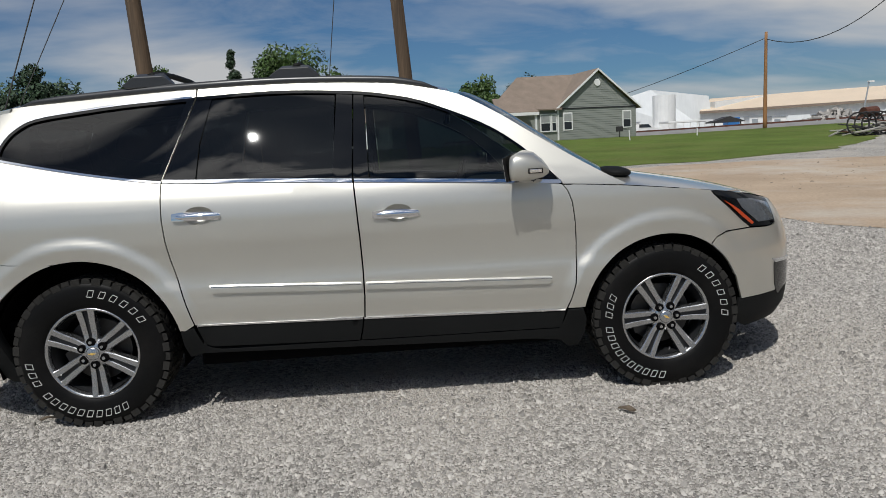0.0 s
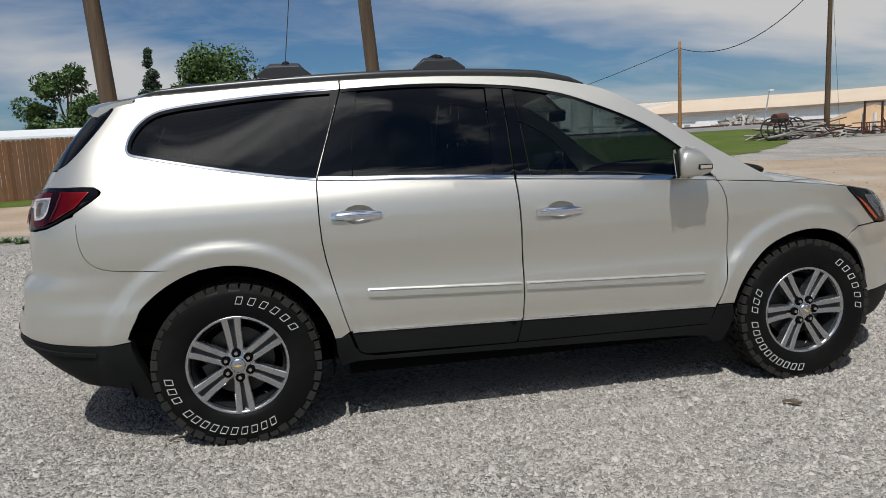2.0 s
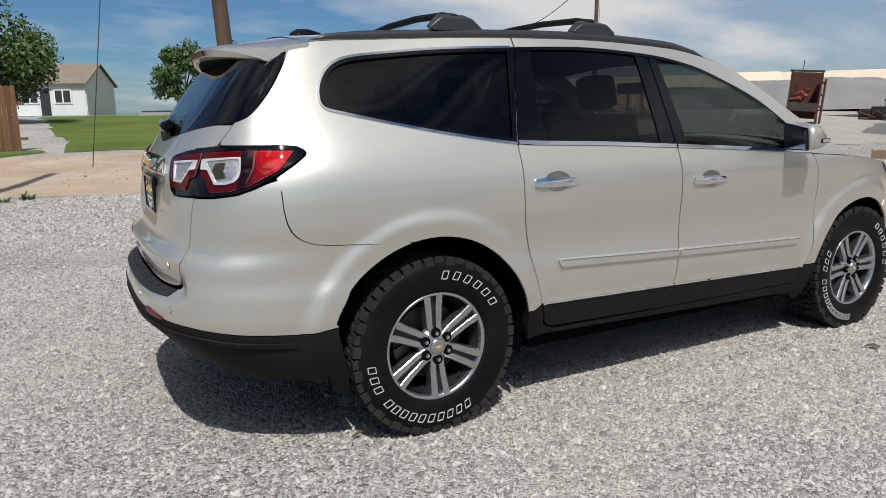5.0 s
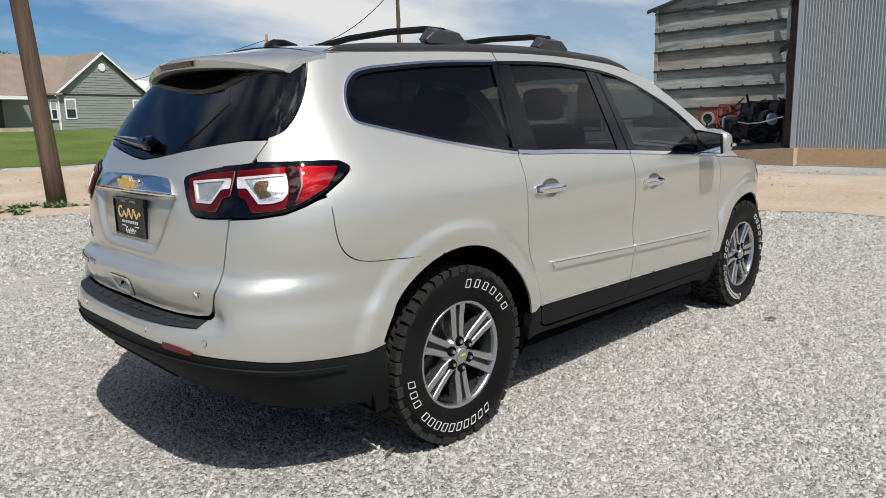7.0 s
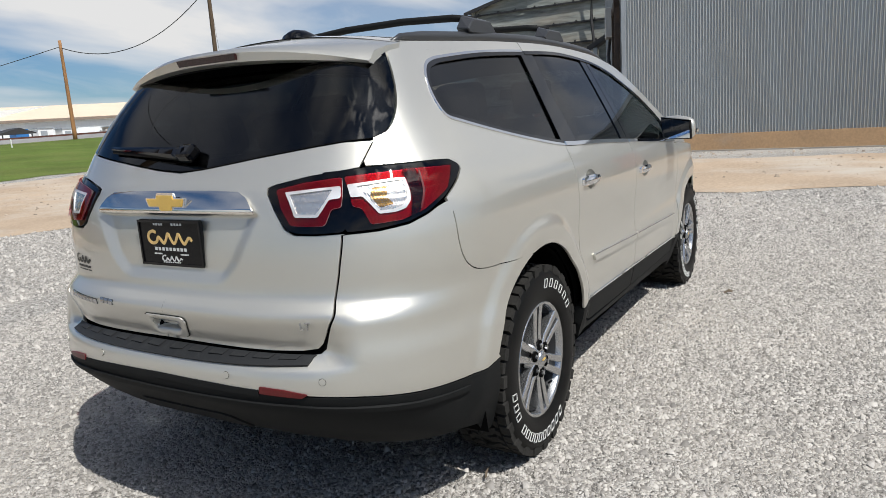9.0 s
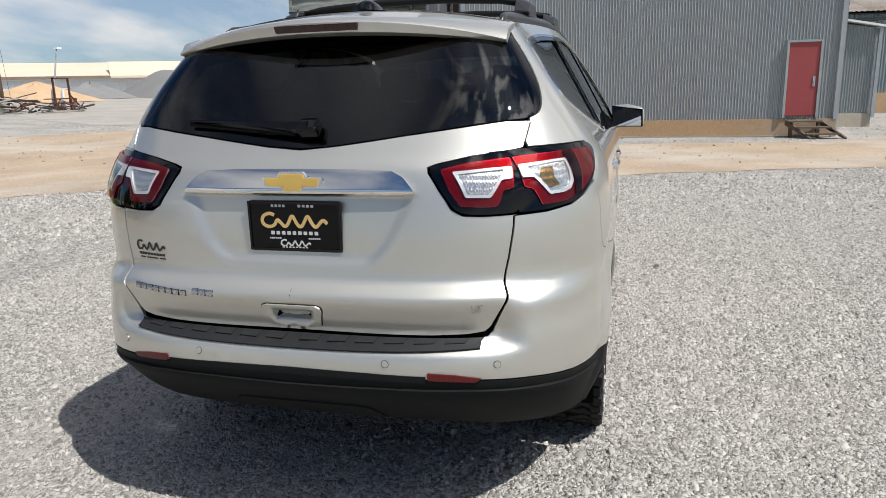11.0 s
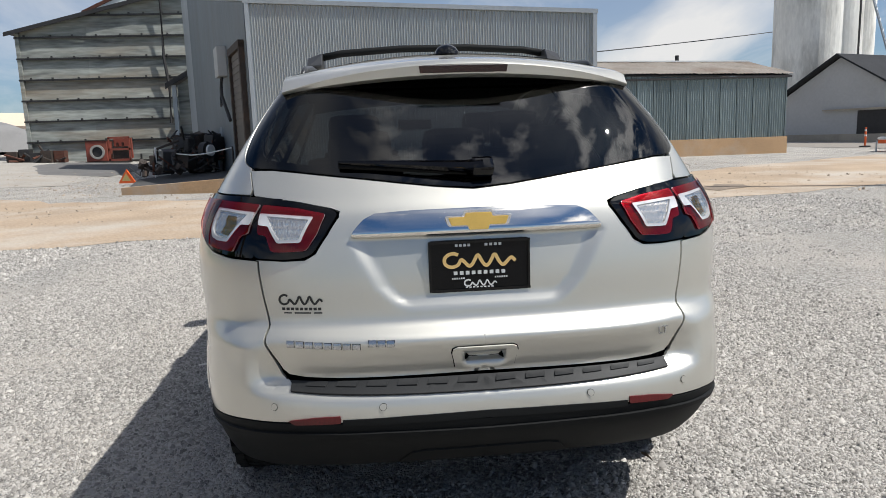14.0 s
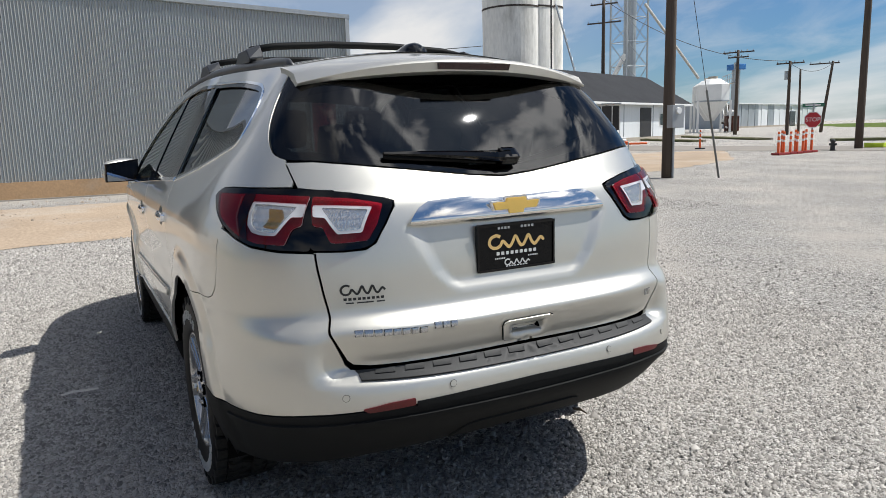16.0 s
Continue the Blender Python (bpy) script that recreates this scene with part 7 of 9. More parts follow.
belt_z = spline([-1.30, -1.077, -0.574, -0.115, 0.396, 0.945, 1.1], [1.275, 1.246, 1.225, 1.200, 1.171, 1.137, 1.128])
roof_z = spline([-1.98, -1.90, -1.64, -1.09, -0.51, 0.07, 0.35, 0.43, 0.634, 0.856, 1.048, 1.16, 1.24, 1.31],
                [1.662, 1.676, 1.694, 1.720, 1.730, 1.708, 1.660, 1.640, 1.534, 1.384, 1.256, 1.188, 1.142, 1.106])
top_z = spline([-0.95, -0.927, -0.521, -0.096, 0.208, 0.402, 0.617, 0.787, 0.90, 0.955, 1.0],
               [1.677, 1.678, 1.690, 1.668, 1.615, 1.543, 1.441, 1.315, 1.20, 1.142, 1.10])
hood_z = spline([0.96, 1.27, 1.78, 2.10, 2.40, 2.80, 3.4], [1.128, 1.105, 1.047, 1.005, 0.955, 0.905, 0.885])


def along(f, a, b, n=16, d=0.0):
    return [(a + (b - a) * i / n, float(f(a + (b - a) * i / n)) + d) for i in range(n + 1)]


B_GAP = [(-0.122, 0.40), (-0.101, 0.50), (-0.094, 0.60), (-0.093, 0.722), (-0.098, 0.921), (-0.106, 1.08), (-0.113, 1.19)]
C_GAP = [(-0.969, 0.511), (-1.000, 0.62), (-1.032, 0.747), (-1.058, 0.86), (-1.071, 0.95), (-1.077, 1.051), (-1.078, 1.15), (-1.078, 1.236)]
F_GAP = [(0.968, 0.462), (0.992, 0.53), (1.012, 0.60), (1.022, 0.70), (1.024, 0.82), (1.020, 0.92), (1.006, 1.03), (0.985, 1.09), (0.962, 1.122)]
shift = lambda pts, d, dz=0.0: [(x + d, z + dz) for x, z in pts]
QWIN_RAW = [(-1.935, 1.424), (-1.926, 1.482), (-1.885, 1.547), (-1.82, 1.595), (-1.735, 1.616), (-1.644, 1.627), (-1.372, 1.656), (-1.15, 1.668), (-0.953, 1.675),
        (-1.08, 1.250), (-1.237, 1.270), (-1.499, 1.314), (-1.76, 1.368), (-1.862, 1.391), (-1.918, 1.403)]
QWIN = smooth_line(QWIN_RAW[9:] + QWIN_RAW[:9])
LAMP_TOP = [(-2.05, 1.248), (-2.075, 1.261), (-2.14, 1.264), (-2.37, 1.262)]
LAMP_LOW = [(-2.045, 1.236), (-2.085, 1.208), (-2.17, 1.157), (-2.25, 1.118), (-2.32, 1.095), (-2.42, 1.082), (-2.515, 1.078)]
GLASS_SIDE = [(-2.298, 1.352), (-2.268, 1.36), (-2.235, 1.372), (-2.19, 1.405), (-2.13, 1.465), (-2.065, 1.55), (-2.015, 1.63)]
GLASS_SIDE = smooth_line(GLASS_SIDE)
GATE_GAP = [(-2.524, 1.07), (-2.543, 0.98), (-2.558, 0.885), (-2.574, 0.842), (-2.588, 0.806), (-2.600, 0.765), (-2.610, 0.738), (-2.628, 0.722), (-2.68, 0.715)]
RARCH = (-1.525, 0.392, 0.487)
FARCH = (1.51, 0.382, 0.455)
BLACK_EDGE = [(-1.965, 0.562), (-2.05, 0.550), (-2.125, 0.547), (-2.348, 0.562), (-2.537, 0.583), (-2.75, 0.597), (-3.0, 0.600)]

# quarter panels, roof sides, wings
quarter = ([(-0.934, 1.680)] + along(roof_z, -0.934, -1.93, 18) + [(-2.004, 1.635)] + [(x + 0.008, z) for x, z in GLASS_SIDE[::-1]]
           + [(-2.30, 1.337), (-2.362, 1.285), (-2.366, 1.270)] + shift(LAMP_TOP[::-1], 0.004, 0.006)[1:] + [(-2.036, 1.243), (-2.04, 1.230)]
           + shift(LAMP_LOW[1:3], 0.006, -0.007) + smooth_line([(-2.151, 1.10), (-2.148, 1.02), (-2.128, 0.952), (-2.0865, 0.9115), (-2.02, 0.8895), (-1.85, 0.879)])
           + arc(*RARCH, 102, 11, 22) + [(-1.02, 0.484), (-0.977, 0.509)] + shift(C_GAP, -0.006))
panel("quarter_panel", quarter, M_PAINT, CAR, holes=[QWIN], step=0.019)
strip = along(top_z, -0.926, 0.955, 30, 0.004) + [(0.966, 1.1285), (1.02, 1.1255), (1.10, 1.1205), (1.20, 1.1135), (1.285, 1.1075)] + along(roof_z, 1.295, -0.926, 40)
panel("roof_side", strip, M_PAINT, CAR, step=0.04)
wing = ([(0.974, 0.470)] + shift(F_GAP[1:], 0.006) + [(1.0, 1.120)] + along(hood_z, 1.02, 1.782, 12, -0.0025)
        + [(1.80, 1.02), (1.915, 0.925), (1.99, 0.862), (2.045, 0.826), (1.87, 0.822), (1.80, 0.80), (1.765, 0.765)] + arc(*FARCH, 55, 169, 24) + [(1.05, 0.47)])
panel("wing", wing, M_PAINT, CAR, step=0.022)

# doors
doors = {}
for nm, lp in (("front_door", along(lambda x: 0.490 - 0.027 * (x + 0.1), -0.097, 0.962, 12) + F_GAP[1:] + along(belt_z, 0.94, -0.108, 16, -0.006) + shift(B_GAP[::-1], 0.004)[0:6]),
               ("rear_door", along(lambda x: 0.511 - 0.023 * (x + 0.97), -0.966, -0.105, 12) + shift(B_GAP[2:], -0.004) + along(belt_z, -0.12, -1.072, 16, -0.006) + C_GAP[::-1])):
    hx, hz = ((-0.905, 1.072) if nm == "rear_door" else (0.095, 1.028))
    bowl = [(hx + 0.01 + 0.075 * math.cos(a), hz + 0.046 * math.sin(a)) for a in np.linspace(0, 2 * math.pi, 28, endpoint=False)]
    pr, pl = panel(nm, lp, M_PAINT, CAR, holes=[bowl], step=0.04)
    doors[nm] = (pr, pl)
    panel("handle_cup", bowl, M_PAINT, (pr, pl), step=0.012, rim=0,
          off=lambda q, z, hx=hx, hz=hz: -0.034 * np.clip(1 - ((q - hx - 0.01) / 0.076) ** 2 - ((z - hz) / 0.047) ** 2, 0, 1) ** 0.6)
    hl = rounded([(hx - 0.117, hz - 0.021), (hx + 0.118, hz - 0.026), (hx + 0.122, hz + 0.008), (hx + 0.06, hz + 0.018), (hx - 0.06, hz + 0.020), (hx - 0.117, hz + 0.013)], 0.016)
    panel("door_handle", hl, M_CHROME, (pr, pl), step=0.012, rim=0.02, label="chrome door handle",
          off=lambda q, z, hx=hx, hz=hz: 0.010 + 0.014 * np.clip(1 - ((q - hx) / 0.125) ** 2, 0, 1) - 26.0 * (z - hz + 0.004) ** 2)
    panel("handle_cap", rounded([(hx - 0.121, hz - 0.020), (hx - 0.058, hz - 0.024), (hx - 0.058, hz + 0.021), (hx - 0.121, hz + 0.014)], 0.006), M_CHROME, (pr, pl), step=0.015, rim=0.02, off=0.014)

ml = {"rear_door": [(-0.880, 0.713), (-0.104, 0.682), (-0.104, 0.642), (-0.868, 0.672)], "front_door": [(-0.084, 0.681), (0.894, 0.648), (0.880, 0.609), (-0.084, 0.641)]}
for nm, lp in ml.items():
    a, b = (np.array(lp[0]), np.array(lp[1]))
    panel("side_moulding", rounded(lp, 0.012), M_PAINT, doors[nm], step=0.011, rim=0.016, label="body-coloured rubbing strip",
          off=lambda q, z, a=a, b=b: 0.013 - 0.55 * np.clip(z - (a[1] + (q - a[0]) * (b[1] - a[1]) / (b[0] - a[0])) + 0.010, 0, 1))
    up = [(lp[0][0] + 0.012, lp[0][1] - 0.0125), (lp[1][0] - 0.004, lp[1][1] - 0.0125), (lp[1][0] - 0.004, lp[1][1] - 0.0085), (lp[0][0] + 0.012, lp[0][1] - 0.0085)]
    panel("moulding_line", up, M_ALLOY, doors[nm], step=0.03, off=0.0148, rim=0.003, label="fine bright line along the rubbing strip")
dl = {"rear_door": [(-0.964, 0.502), (-0.112, 0.483), (-0.120, 0.43), (-0.136, 0.366), (-0.90, 0.386), (-0.935, 0.405)],
      "front_door": [(-0.104, 0.483), (0.962, 0.455), (0.945, 0.385), (0.935, 0.36), (-0.128, 0.367), (-0.113, 0.43)]}
for nm, lp in dl.items():
    panel("lower_cladding", rounded(lp, 0.012), M_TRIM, doors[nm], step=0.03, off=0.004, rim=0.014, label="dark textured lower door cladding")
for nm, a, b in (("rear_door", -0.962, -0.112), ("front_door", -0.104, 0.960)):
    za, zb = (0.506, 0.487) if nm == "rear_door" else (0.487, 0.459)
    panel("chrome_strip", [(a, za - 0.004), (b, zb - 0.004), (b, zb + 0.005), (a, za + 0.005)], M_CHROME, doors[nm], step=0.03, off=0.008, rim=0.01, label="thin bright strip above the cladding")
rocker = ([(-1.044, 0.478), (-0.977, 0.496), (-0.945, 0.398), (-0.905, 0.378)] + along(lambda x: 0.360 - 0.006 * (x + 0.13), -0.85, 0.93, 20)
          + [(0.955, 0.40), (0.974, 0.458), (1.055, 0.462), (1.075, 0.40), (1.068, 0.315), (1.04, 0.245), (0.985, 0.24), (0.94, 0.285), (0.85, 0.295)] + along(lambda x: 0.327 - 0.028 * (x + 0.12), 0.80, -0.95, 20) + [(-1.02, 0.335), (-1.04, 0.40)])
panel("sill_cladding", rocker, M_TRIM, CAR, step=0.035, off=0.002, rim=0.05, label="dark plastic sill cladding")

# windows and pillars
gl_r = [(-0.905, 1.258), (-0.895, 1.43), (-0.872, 1.55), (-0.845, 1.672)] + along(top_z, -0.80, -0.195, 10, -0.004) + along(belt_z, -0.216, -0.905, 10, 0.012)
gl_f = along(top_z, -0.04, 0.80, 16, -0.006) + along(belt_z, 0.80, -0.028, 10, 0.012)
panel("window_glass", gl_r, G_TINT, doors["rear_door"], step=0.05, off=-0.008, rim=0, label="dark tinted door glass")
panel("window_glass", gl_f, G_FRONT, doors["front_door"], step=0.05, off=-0.008, rim=0, label="lightly tinted door glass")
panel("pillar_trim", [(-1.074, 1.250), (-0.929, 1.674), (-0.846, 1.676), (-0.873, 1.55), (-0.900, 1.43), (-0.910, 1.258)], M_GLOSSB, doors["rear_door"], step=0.05, off=-0.003, label="gloss black pillar trim")
panel("pillar_trim", [(-0.186, 1.668), (-0.103, 1.664), (-0.121, 1.208), (-0.219, 1.214)], M_GLOSSB, doors["rear_door"], step=0.05, off=-0.003)
panel("pillar_trim", [(-0.095, 1.663), (-0.044, 1.654), (-0.034, 1.206), (-0.112, 1.208)], M_GLOSSB, doors["front_door"], step=0.05, off=-0.003)
panel("mirror_sail", [(0.806, 1.292), (0.90, 1.195), (0.950, 1.146), (0.806, 1.156)], M_GLOSSB, doors["front_door"], step=0.04, off=-0.002)
panel("window_seal", along(top_z, -0.928, 0.93, 30, 0.002) + along(top_z, 0.93, -0.928, 30, -0.013), M_GLOSSB, CAR, step=0.05, off=0.001, rim=0.004)
panel("quarter_glass", QWIN, G_TINT, CAR, step=0.05, off=-0.008, rim=0, label="dark tinted quarter glass")
q_line = smooth_line(QWIN_RAW[9:] + QWIN_RAW[:9])
panel("window_seal", q_line + beside(q_line, -0.015)[::-1], M_GLOSSB, CAR, step=0.03, off=0.002, rim=0.006)
panel("window_seal", [(-0.975, 1.673), (-0.934, 1.681), (-1.083, 1.246), (-1.103, 1.253)], M_GLOSSB, CAR, step=0.04, off=0.002, rim=0.004)
panel("chrome_strip", q_line + beside(q_line, 0.010)[::-1], M_CHROME, CAR, step=0.03, off=0.004, rim=0.008, label="thin chrome window strip")
for nm, a, b in (("rear_door", -1.072, -0.120), ("front_door", -0.108, 0.955)):
    panel("chrome_strip", along(belt_z, a, b, 14, -0.005) + along(belt_z, b, a, 14, 0.012), M_CHROME, doors[nm], step=0.03, off=0.006, rim=0.012, label="thin chrome belt strip")

# roof, bonnet and windscreen are drawn across from flank to flank
def across(name, qs, zs, crown, material, parent, bulge=0.0, n=24, drop=0.0, label=""):
    qs, zs = np.array(qs), np.array(zs)
    Bp = skin(qs, zs)
    V, F = [], []
    for i in range(len(qs)):
        for k in range(n + 1):
            u = -1 + 2 * k / n
            w = 1 - u * u
            c = crown[i] if np.ndim(crown) else crown
            V.append((Bp[i, 0] + bulge * w, Bp[i, 1] * -u * -1, Bp[i, 2] + c * w - drop))
    for i in range(len(qs) - 1):
        for k in range(n):
            a = i * (n + 1) + k
            F.append((a, a + n + 1, a + n + 2, a + 1))
    ob = mesh_part(name, V, F, material, parent, label, smooth=True)
    bm = bmesh.new()
    bm.from_mesh(ob.data)
    bmesh.ops.recalc_face_normals(bm, faces=bm.faces)
    if bm.faces[len(bm.faces) // 2].normal.z < 0:
        bmesh.ops.reverse_faces(bm, faces=bm.faces)
    bm.to_mesh(ob.data)
    bm.free()
    return ob


rq = np.linspace(-1.93, 0.42, 40)
across("roof", rq, roof_z(rq) + 0.002, 0.066, M_PAINT, CAR)
rq = np.linspace(-1.9, 0.40, 20)
across("headlining", rq, roof_z(rq) - 0.035, 0.05, mat("pale_headlining", (0.12, 0.12, 0.115), 0.9, var=0.05, bump=0), CAR)
wq = np.linspace(0.425, 1.17, 24)
across("windscreen", wq, roof_z(wq) - 0.012, 0.045, G_WIND, CAR, bulge=0.14, label="clear windscreen")
hq = np.concatenate([np.linspace(0.99, 2.0, 26), np.linspace(2.04, nose(0.90, 0.90)[0][0] - 0.01, 22)])
hc = 0.085 * np.clip((3.2 - hq) / 2.0, 0.05, 1.0)
across("bonnet", hq, hood_z(hq) + 0.001, hc, M_PAINT, CAR)
cowl = across("cowl", np.linspace(1.0, 1.2, 4), [1.13, 1.128, 1.125, 1.12], 0.075, M_TRIM, CAR, bulge=0.1, drop=-0.02)
for v in cowl.data.vertices:
    v.co.y *= 0.93
bm = bmesh.new()
bmesh.ops.create_uvsphere(bm, u_segments=20, v_segments=10, radius=1.0, matrix=Matrix.Translation((1.33, -0.60, 1.158)) @ Matrix.Rotation(radians(4), 4, "Y") @ Matrix.Diagonal((0.10, 0.16, 0.034, 1)))
part("cowl_cover", bm, M_TRIM, CAR, "black cover at the windscreen's foot", smooth=True)

# front bumper, headlamps
nz = nose(0.43, 0.885, 10)
fb = ([(1.93, 0.575), (1.965, 0.48), (1.985, 0.432)] + [(q, 0.432) for q in np.linspace(2.05, nz[0][0], 14)][:-1] + nz
      + [(q, float(hood_z(q)) - 0.008) for q in np.linspace(nz[-1][0], 2.33, 12)][1:] + [(2.335, 0.90), (2.325, 0.812), (2.22, 0.808), (2.055, 0.818), (1.875, 0.814), (1.805, 0.792), (1.772, 0.757)] + arc(*FARCH, 52, 26, 5))
panel("front_bumper", fb, M_PAINT, CAR, whole=True, step=0.024)
lz = nose(0.26, 0.426, 5)
panel("lower_front_trim", [(1.962, 0.44), (1.992, 0.427)] + [(q, 0.427) for q in np.linspace(2.05, lz[-1][0], 12)] + lz[::-1][1:] + [(q, 0.26) for q in np.linspace(lz[0][0], 2.2, 10)][1:] + [(2.05, 0.25), (1.96, 0.30)], M_TRIM, CAR, whole=True, step=0.05, label="dark lower bumper trim")
hl = rounded([(1.785, 1.042), (1.95, 1.020), (2.10, 0.998), (2.33, 0.955), (2.325, 0.82), (2.22, 0.815), (2.055, 0.828), (1.995, 0.865), (1.92, 0.928)], 0.01)
lampf = panel("headlamp", hl, M_GLOSSB, CAR, step=0.03, off=0.002, label="swept-back headlamp")
panel("amber_reflector", rounded([(1.86, 0.985), (1.955, 0.935), (2.08, 0.845), (2.06, 0.838), (1.99, 0.885), (1.90, 0.955)], 0.006), M_AMBER, lampf, step=0.02, off=0.007, rim=0.004, label="amber side reflector")
panel("lamp_lens", rounded([(1.96, 0.985), (2.10, 0.975), (2.30, 0.935), (2.30, 0.84), (2.12, 0.845), (1.99, 0.935)], 0.01), M_HEADLENS, lampf, step=0.03, off=0.006, rim=0.004)
fog = panel("fog_surround", rounded([(2.26, 0.60), (2.50, 0.585), (2.50, 0.46), (2.33, 0.40), (2.28, 0.47)], 0.02), M_GLOSSB, CAR, step=0.03, off=0.003)
panel("fog_trim", rounded([(2.24, 0.625), (2.50, 0.605), (2.50, 0.588), (2.27, 0.600)], 0.005), M_CHROME, CAR, step=0.03, off=0.008)

# ---- tail ----
rb = ([(-2.145, 1.145)] + smooth_line([(-2.155, 1.10), (-2.152, 1.018), (-2.132, 0.948), (-2.088, 0.908), (-2.02, 0.886), (-1.85, 0.8755)]) + [(-1.66, 0.872)]
      + arc(*RARCH, 104, 158, 12) + BLACK_EDGE + centre(0.597, 0.700, 14)
      + [(-2.95, 0.700), (-2.8, 0.700), (-2.68, 0.701), (-2.632, 0.706), (-2.612, 0.720), (-2.602, 0.752), (-2.591, 0.800), (-2.578, 0.838), (-2.562, 0.885), (-2.547, 0.98), (-2.528, 1.068)] + shift(LAMP_LOW[::-1][:-3], 0.002, -0.008) + [(-2.20, 1.130)])
bump_ob = panel("rear_bumper", rb, M_PAINT, CAR, whole=True, step=0.02)
low = shift(BLACK_EDGE, 0, -0.006) + centre(0.589, 0.40, 6) + [(-2.9, 0.395), (-2.6, 0.375), (-2.41, 0.345), (-2.25, 0.335), (-2.1, 0.335), (-2.02, 0.32), (-1.955, 0.25), (-1.90, 0.25), (-1.915, 0.35), (-1.945, 0.45), (-1.965, 0.53)]
val = panel("rear_valance", low, M_TRIM, CAR, whole=True, step=0.04, off=0.0, rim=0.06, label="dark textured lower bumper")
panel("valance_lip", shift(BLACK_EDGE[2:], 0, -0.036) + [R_(0, 0.560), R_(0, 0.543)] + shift(BLACK_EDGE[2:][::-1], 0, -0.053), M_TRIM, val, whole=True, step=0.03, off=0.008, rim=0.02)
panel("tow_cover", rounded([R_(0.0, 0.47), R_(0.2, 0.47), R_(0.235, 0.46), R_(0.275, 0.405), R_(0.0, 0.405)], 0.004), M_TRIM, val, whole=True, step=0.03, off=0.006, rim=0.01)
for ya, yb in ((0.445, 0.605),):
    panel("reflector", rounded([R_(yb, 0.598), R_((ya + yb) / 2, 0.612), R_(ya, 0.618), R_(ya, 0.596), R_(yb - 0.02, 0.587)], 0.005), M_REFLECT, bump_ob, step=0.02, off=0.005, rim=0.006, label="red bumper reflector")
panel("bumper_inlay", [R_(0.44, 0.606), R_(0.25, 0.612)] + centre(0.615, 0.592, 3) + [R_(0.25, 0.590), R_(0.44, 0.586)], M_TRIM, bump_ob, whole=True, step=0.03, off=0.003, rim=0.004)
for y, z in ((0.648, 0.637), (0.318, 0.643)):
    panel("parking_sensor", [(R_(y, z)[0] + 0.0103 * math.cos(a), z + 0.0103 * math.sin(a)) for a in np.linspace(0, 6.283, 14, endpoint=False)], M_PAINT, bump_ob, step=0.01, off=0.003, rim=0.004, label="round parking sensor")
    panel("sensor_ring", [(R_(y, z)[0] + 0.0118 * math.cos(a), z + 0.0118 * math.sin(a)) for a in np.linspace(0, 6.283, 14, endpoint=False)], M_TRIM, bump_ob, step=0.01, off=0.0015, rim=0)
stp = [R_(y, 0.702) for y in np.linspace(0.60, 0.05, 12)] + centre(0.702, 0.671, 16) + [R_(y, 0.671 + 0.009 * (y / 0.595) ** 2) for y in np.linspace(0.05, 0.595, 12)]
M_STEP = mat("dark_step_plastic", (0.018, 0.0185, 0.019), 0.55, spec=0.25, var=0.15, scale=3, fine=200, bump=0.15, dist=0.001)
step_ob = panel("step_pad", stp, M_STEP, bump_ob, whole=True, step=0.02, off=0.008, rim=0.010, label="dark ribbed bumper step pad")
for k in range(6):
    y = 0.025 + k * 0.092
    for s in ("R", "L"):
        d = 0.014 if s == "R" else -0.004
        panel("step_rib", [R_(y + d, 0.6985), R_(y + d + 0.060, 0.6985), R_(y + 0.064, 0.685 + 0.006 * y), R_(y + 0.004, 0.684 + 0.006 * y)], M_STEP, step_ob, step=0.02, off=0.0125, rim=0.005, sides=s)

gate_low = [(x - 0.011, z) for x, z in GATE_GAP]
gate = (centre(1.268, 0.714, 40) + [(-2.95, 0.712), (-2.8, 0.712)] + gate_low[::-1] + [R_(0.69, 1.073), R_(0.60, 1.070), R_(0.535, 1.073), R_(0.50, 1.092), R_(0.46, 1.15), R_(0.425, 1.20), R_(0.422, 1.218), R_(0.45, 1.228), R_(0.55, 1.248), R_(0.695, 1.267)]
        + [(-2.369, 1.284), (-2.305, 1.338)] + [(-2.29, 1.343), R_(0.635, 1.343), R_(0.54, 1.332), R_(0.438, 1.319), R_(0.34, 1.307), R_(0.245, 1.294), R_(0.12, 1.278)])
gate_ob = panel("tailgate", gate, M_PAINT, CAR, whole=True, step=0.013)
gwin = centre(1.655, 1.275, 12) + [R_(0.12, 1.284), R_(0.245, 1.300), R_(0.34, 1.313), R_(0.438, 1.325), R_(0.54, 1.338), R_(0.635, 1.349)] + GLASS_SIDE + [(-2.2, 1.65), (-2.4, 1.655)]
panel("rear_window", gwin, G_REAR, gate_ob, whole=True, step=0.04, off=0.0, rim=0.006, label="dark tinted rear window")
panel("window_border", [R_(0.0, 1.276), R_(0.245, 1.301), R_(0.438, 1.326), R_(0.635, 1.350)] + GLASS_SIDE + [(-2.06, 1.62), (-2.105, 1.55), (-2.175, 1.462), (-2.235, 1.405), (-2.29, 1.382), R_(0.60, 1.376), R_(0.438, 1.356), R_(0.245, 1.332)] + centre(1.308, 1.28, 2), M_GLOSSB, gate_ob, whole=True, step=0.03, off=-0.016, rim=0)
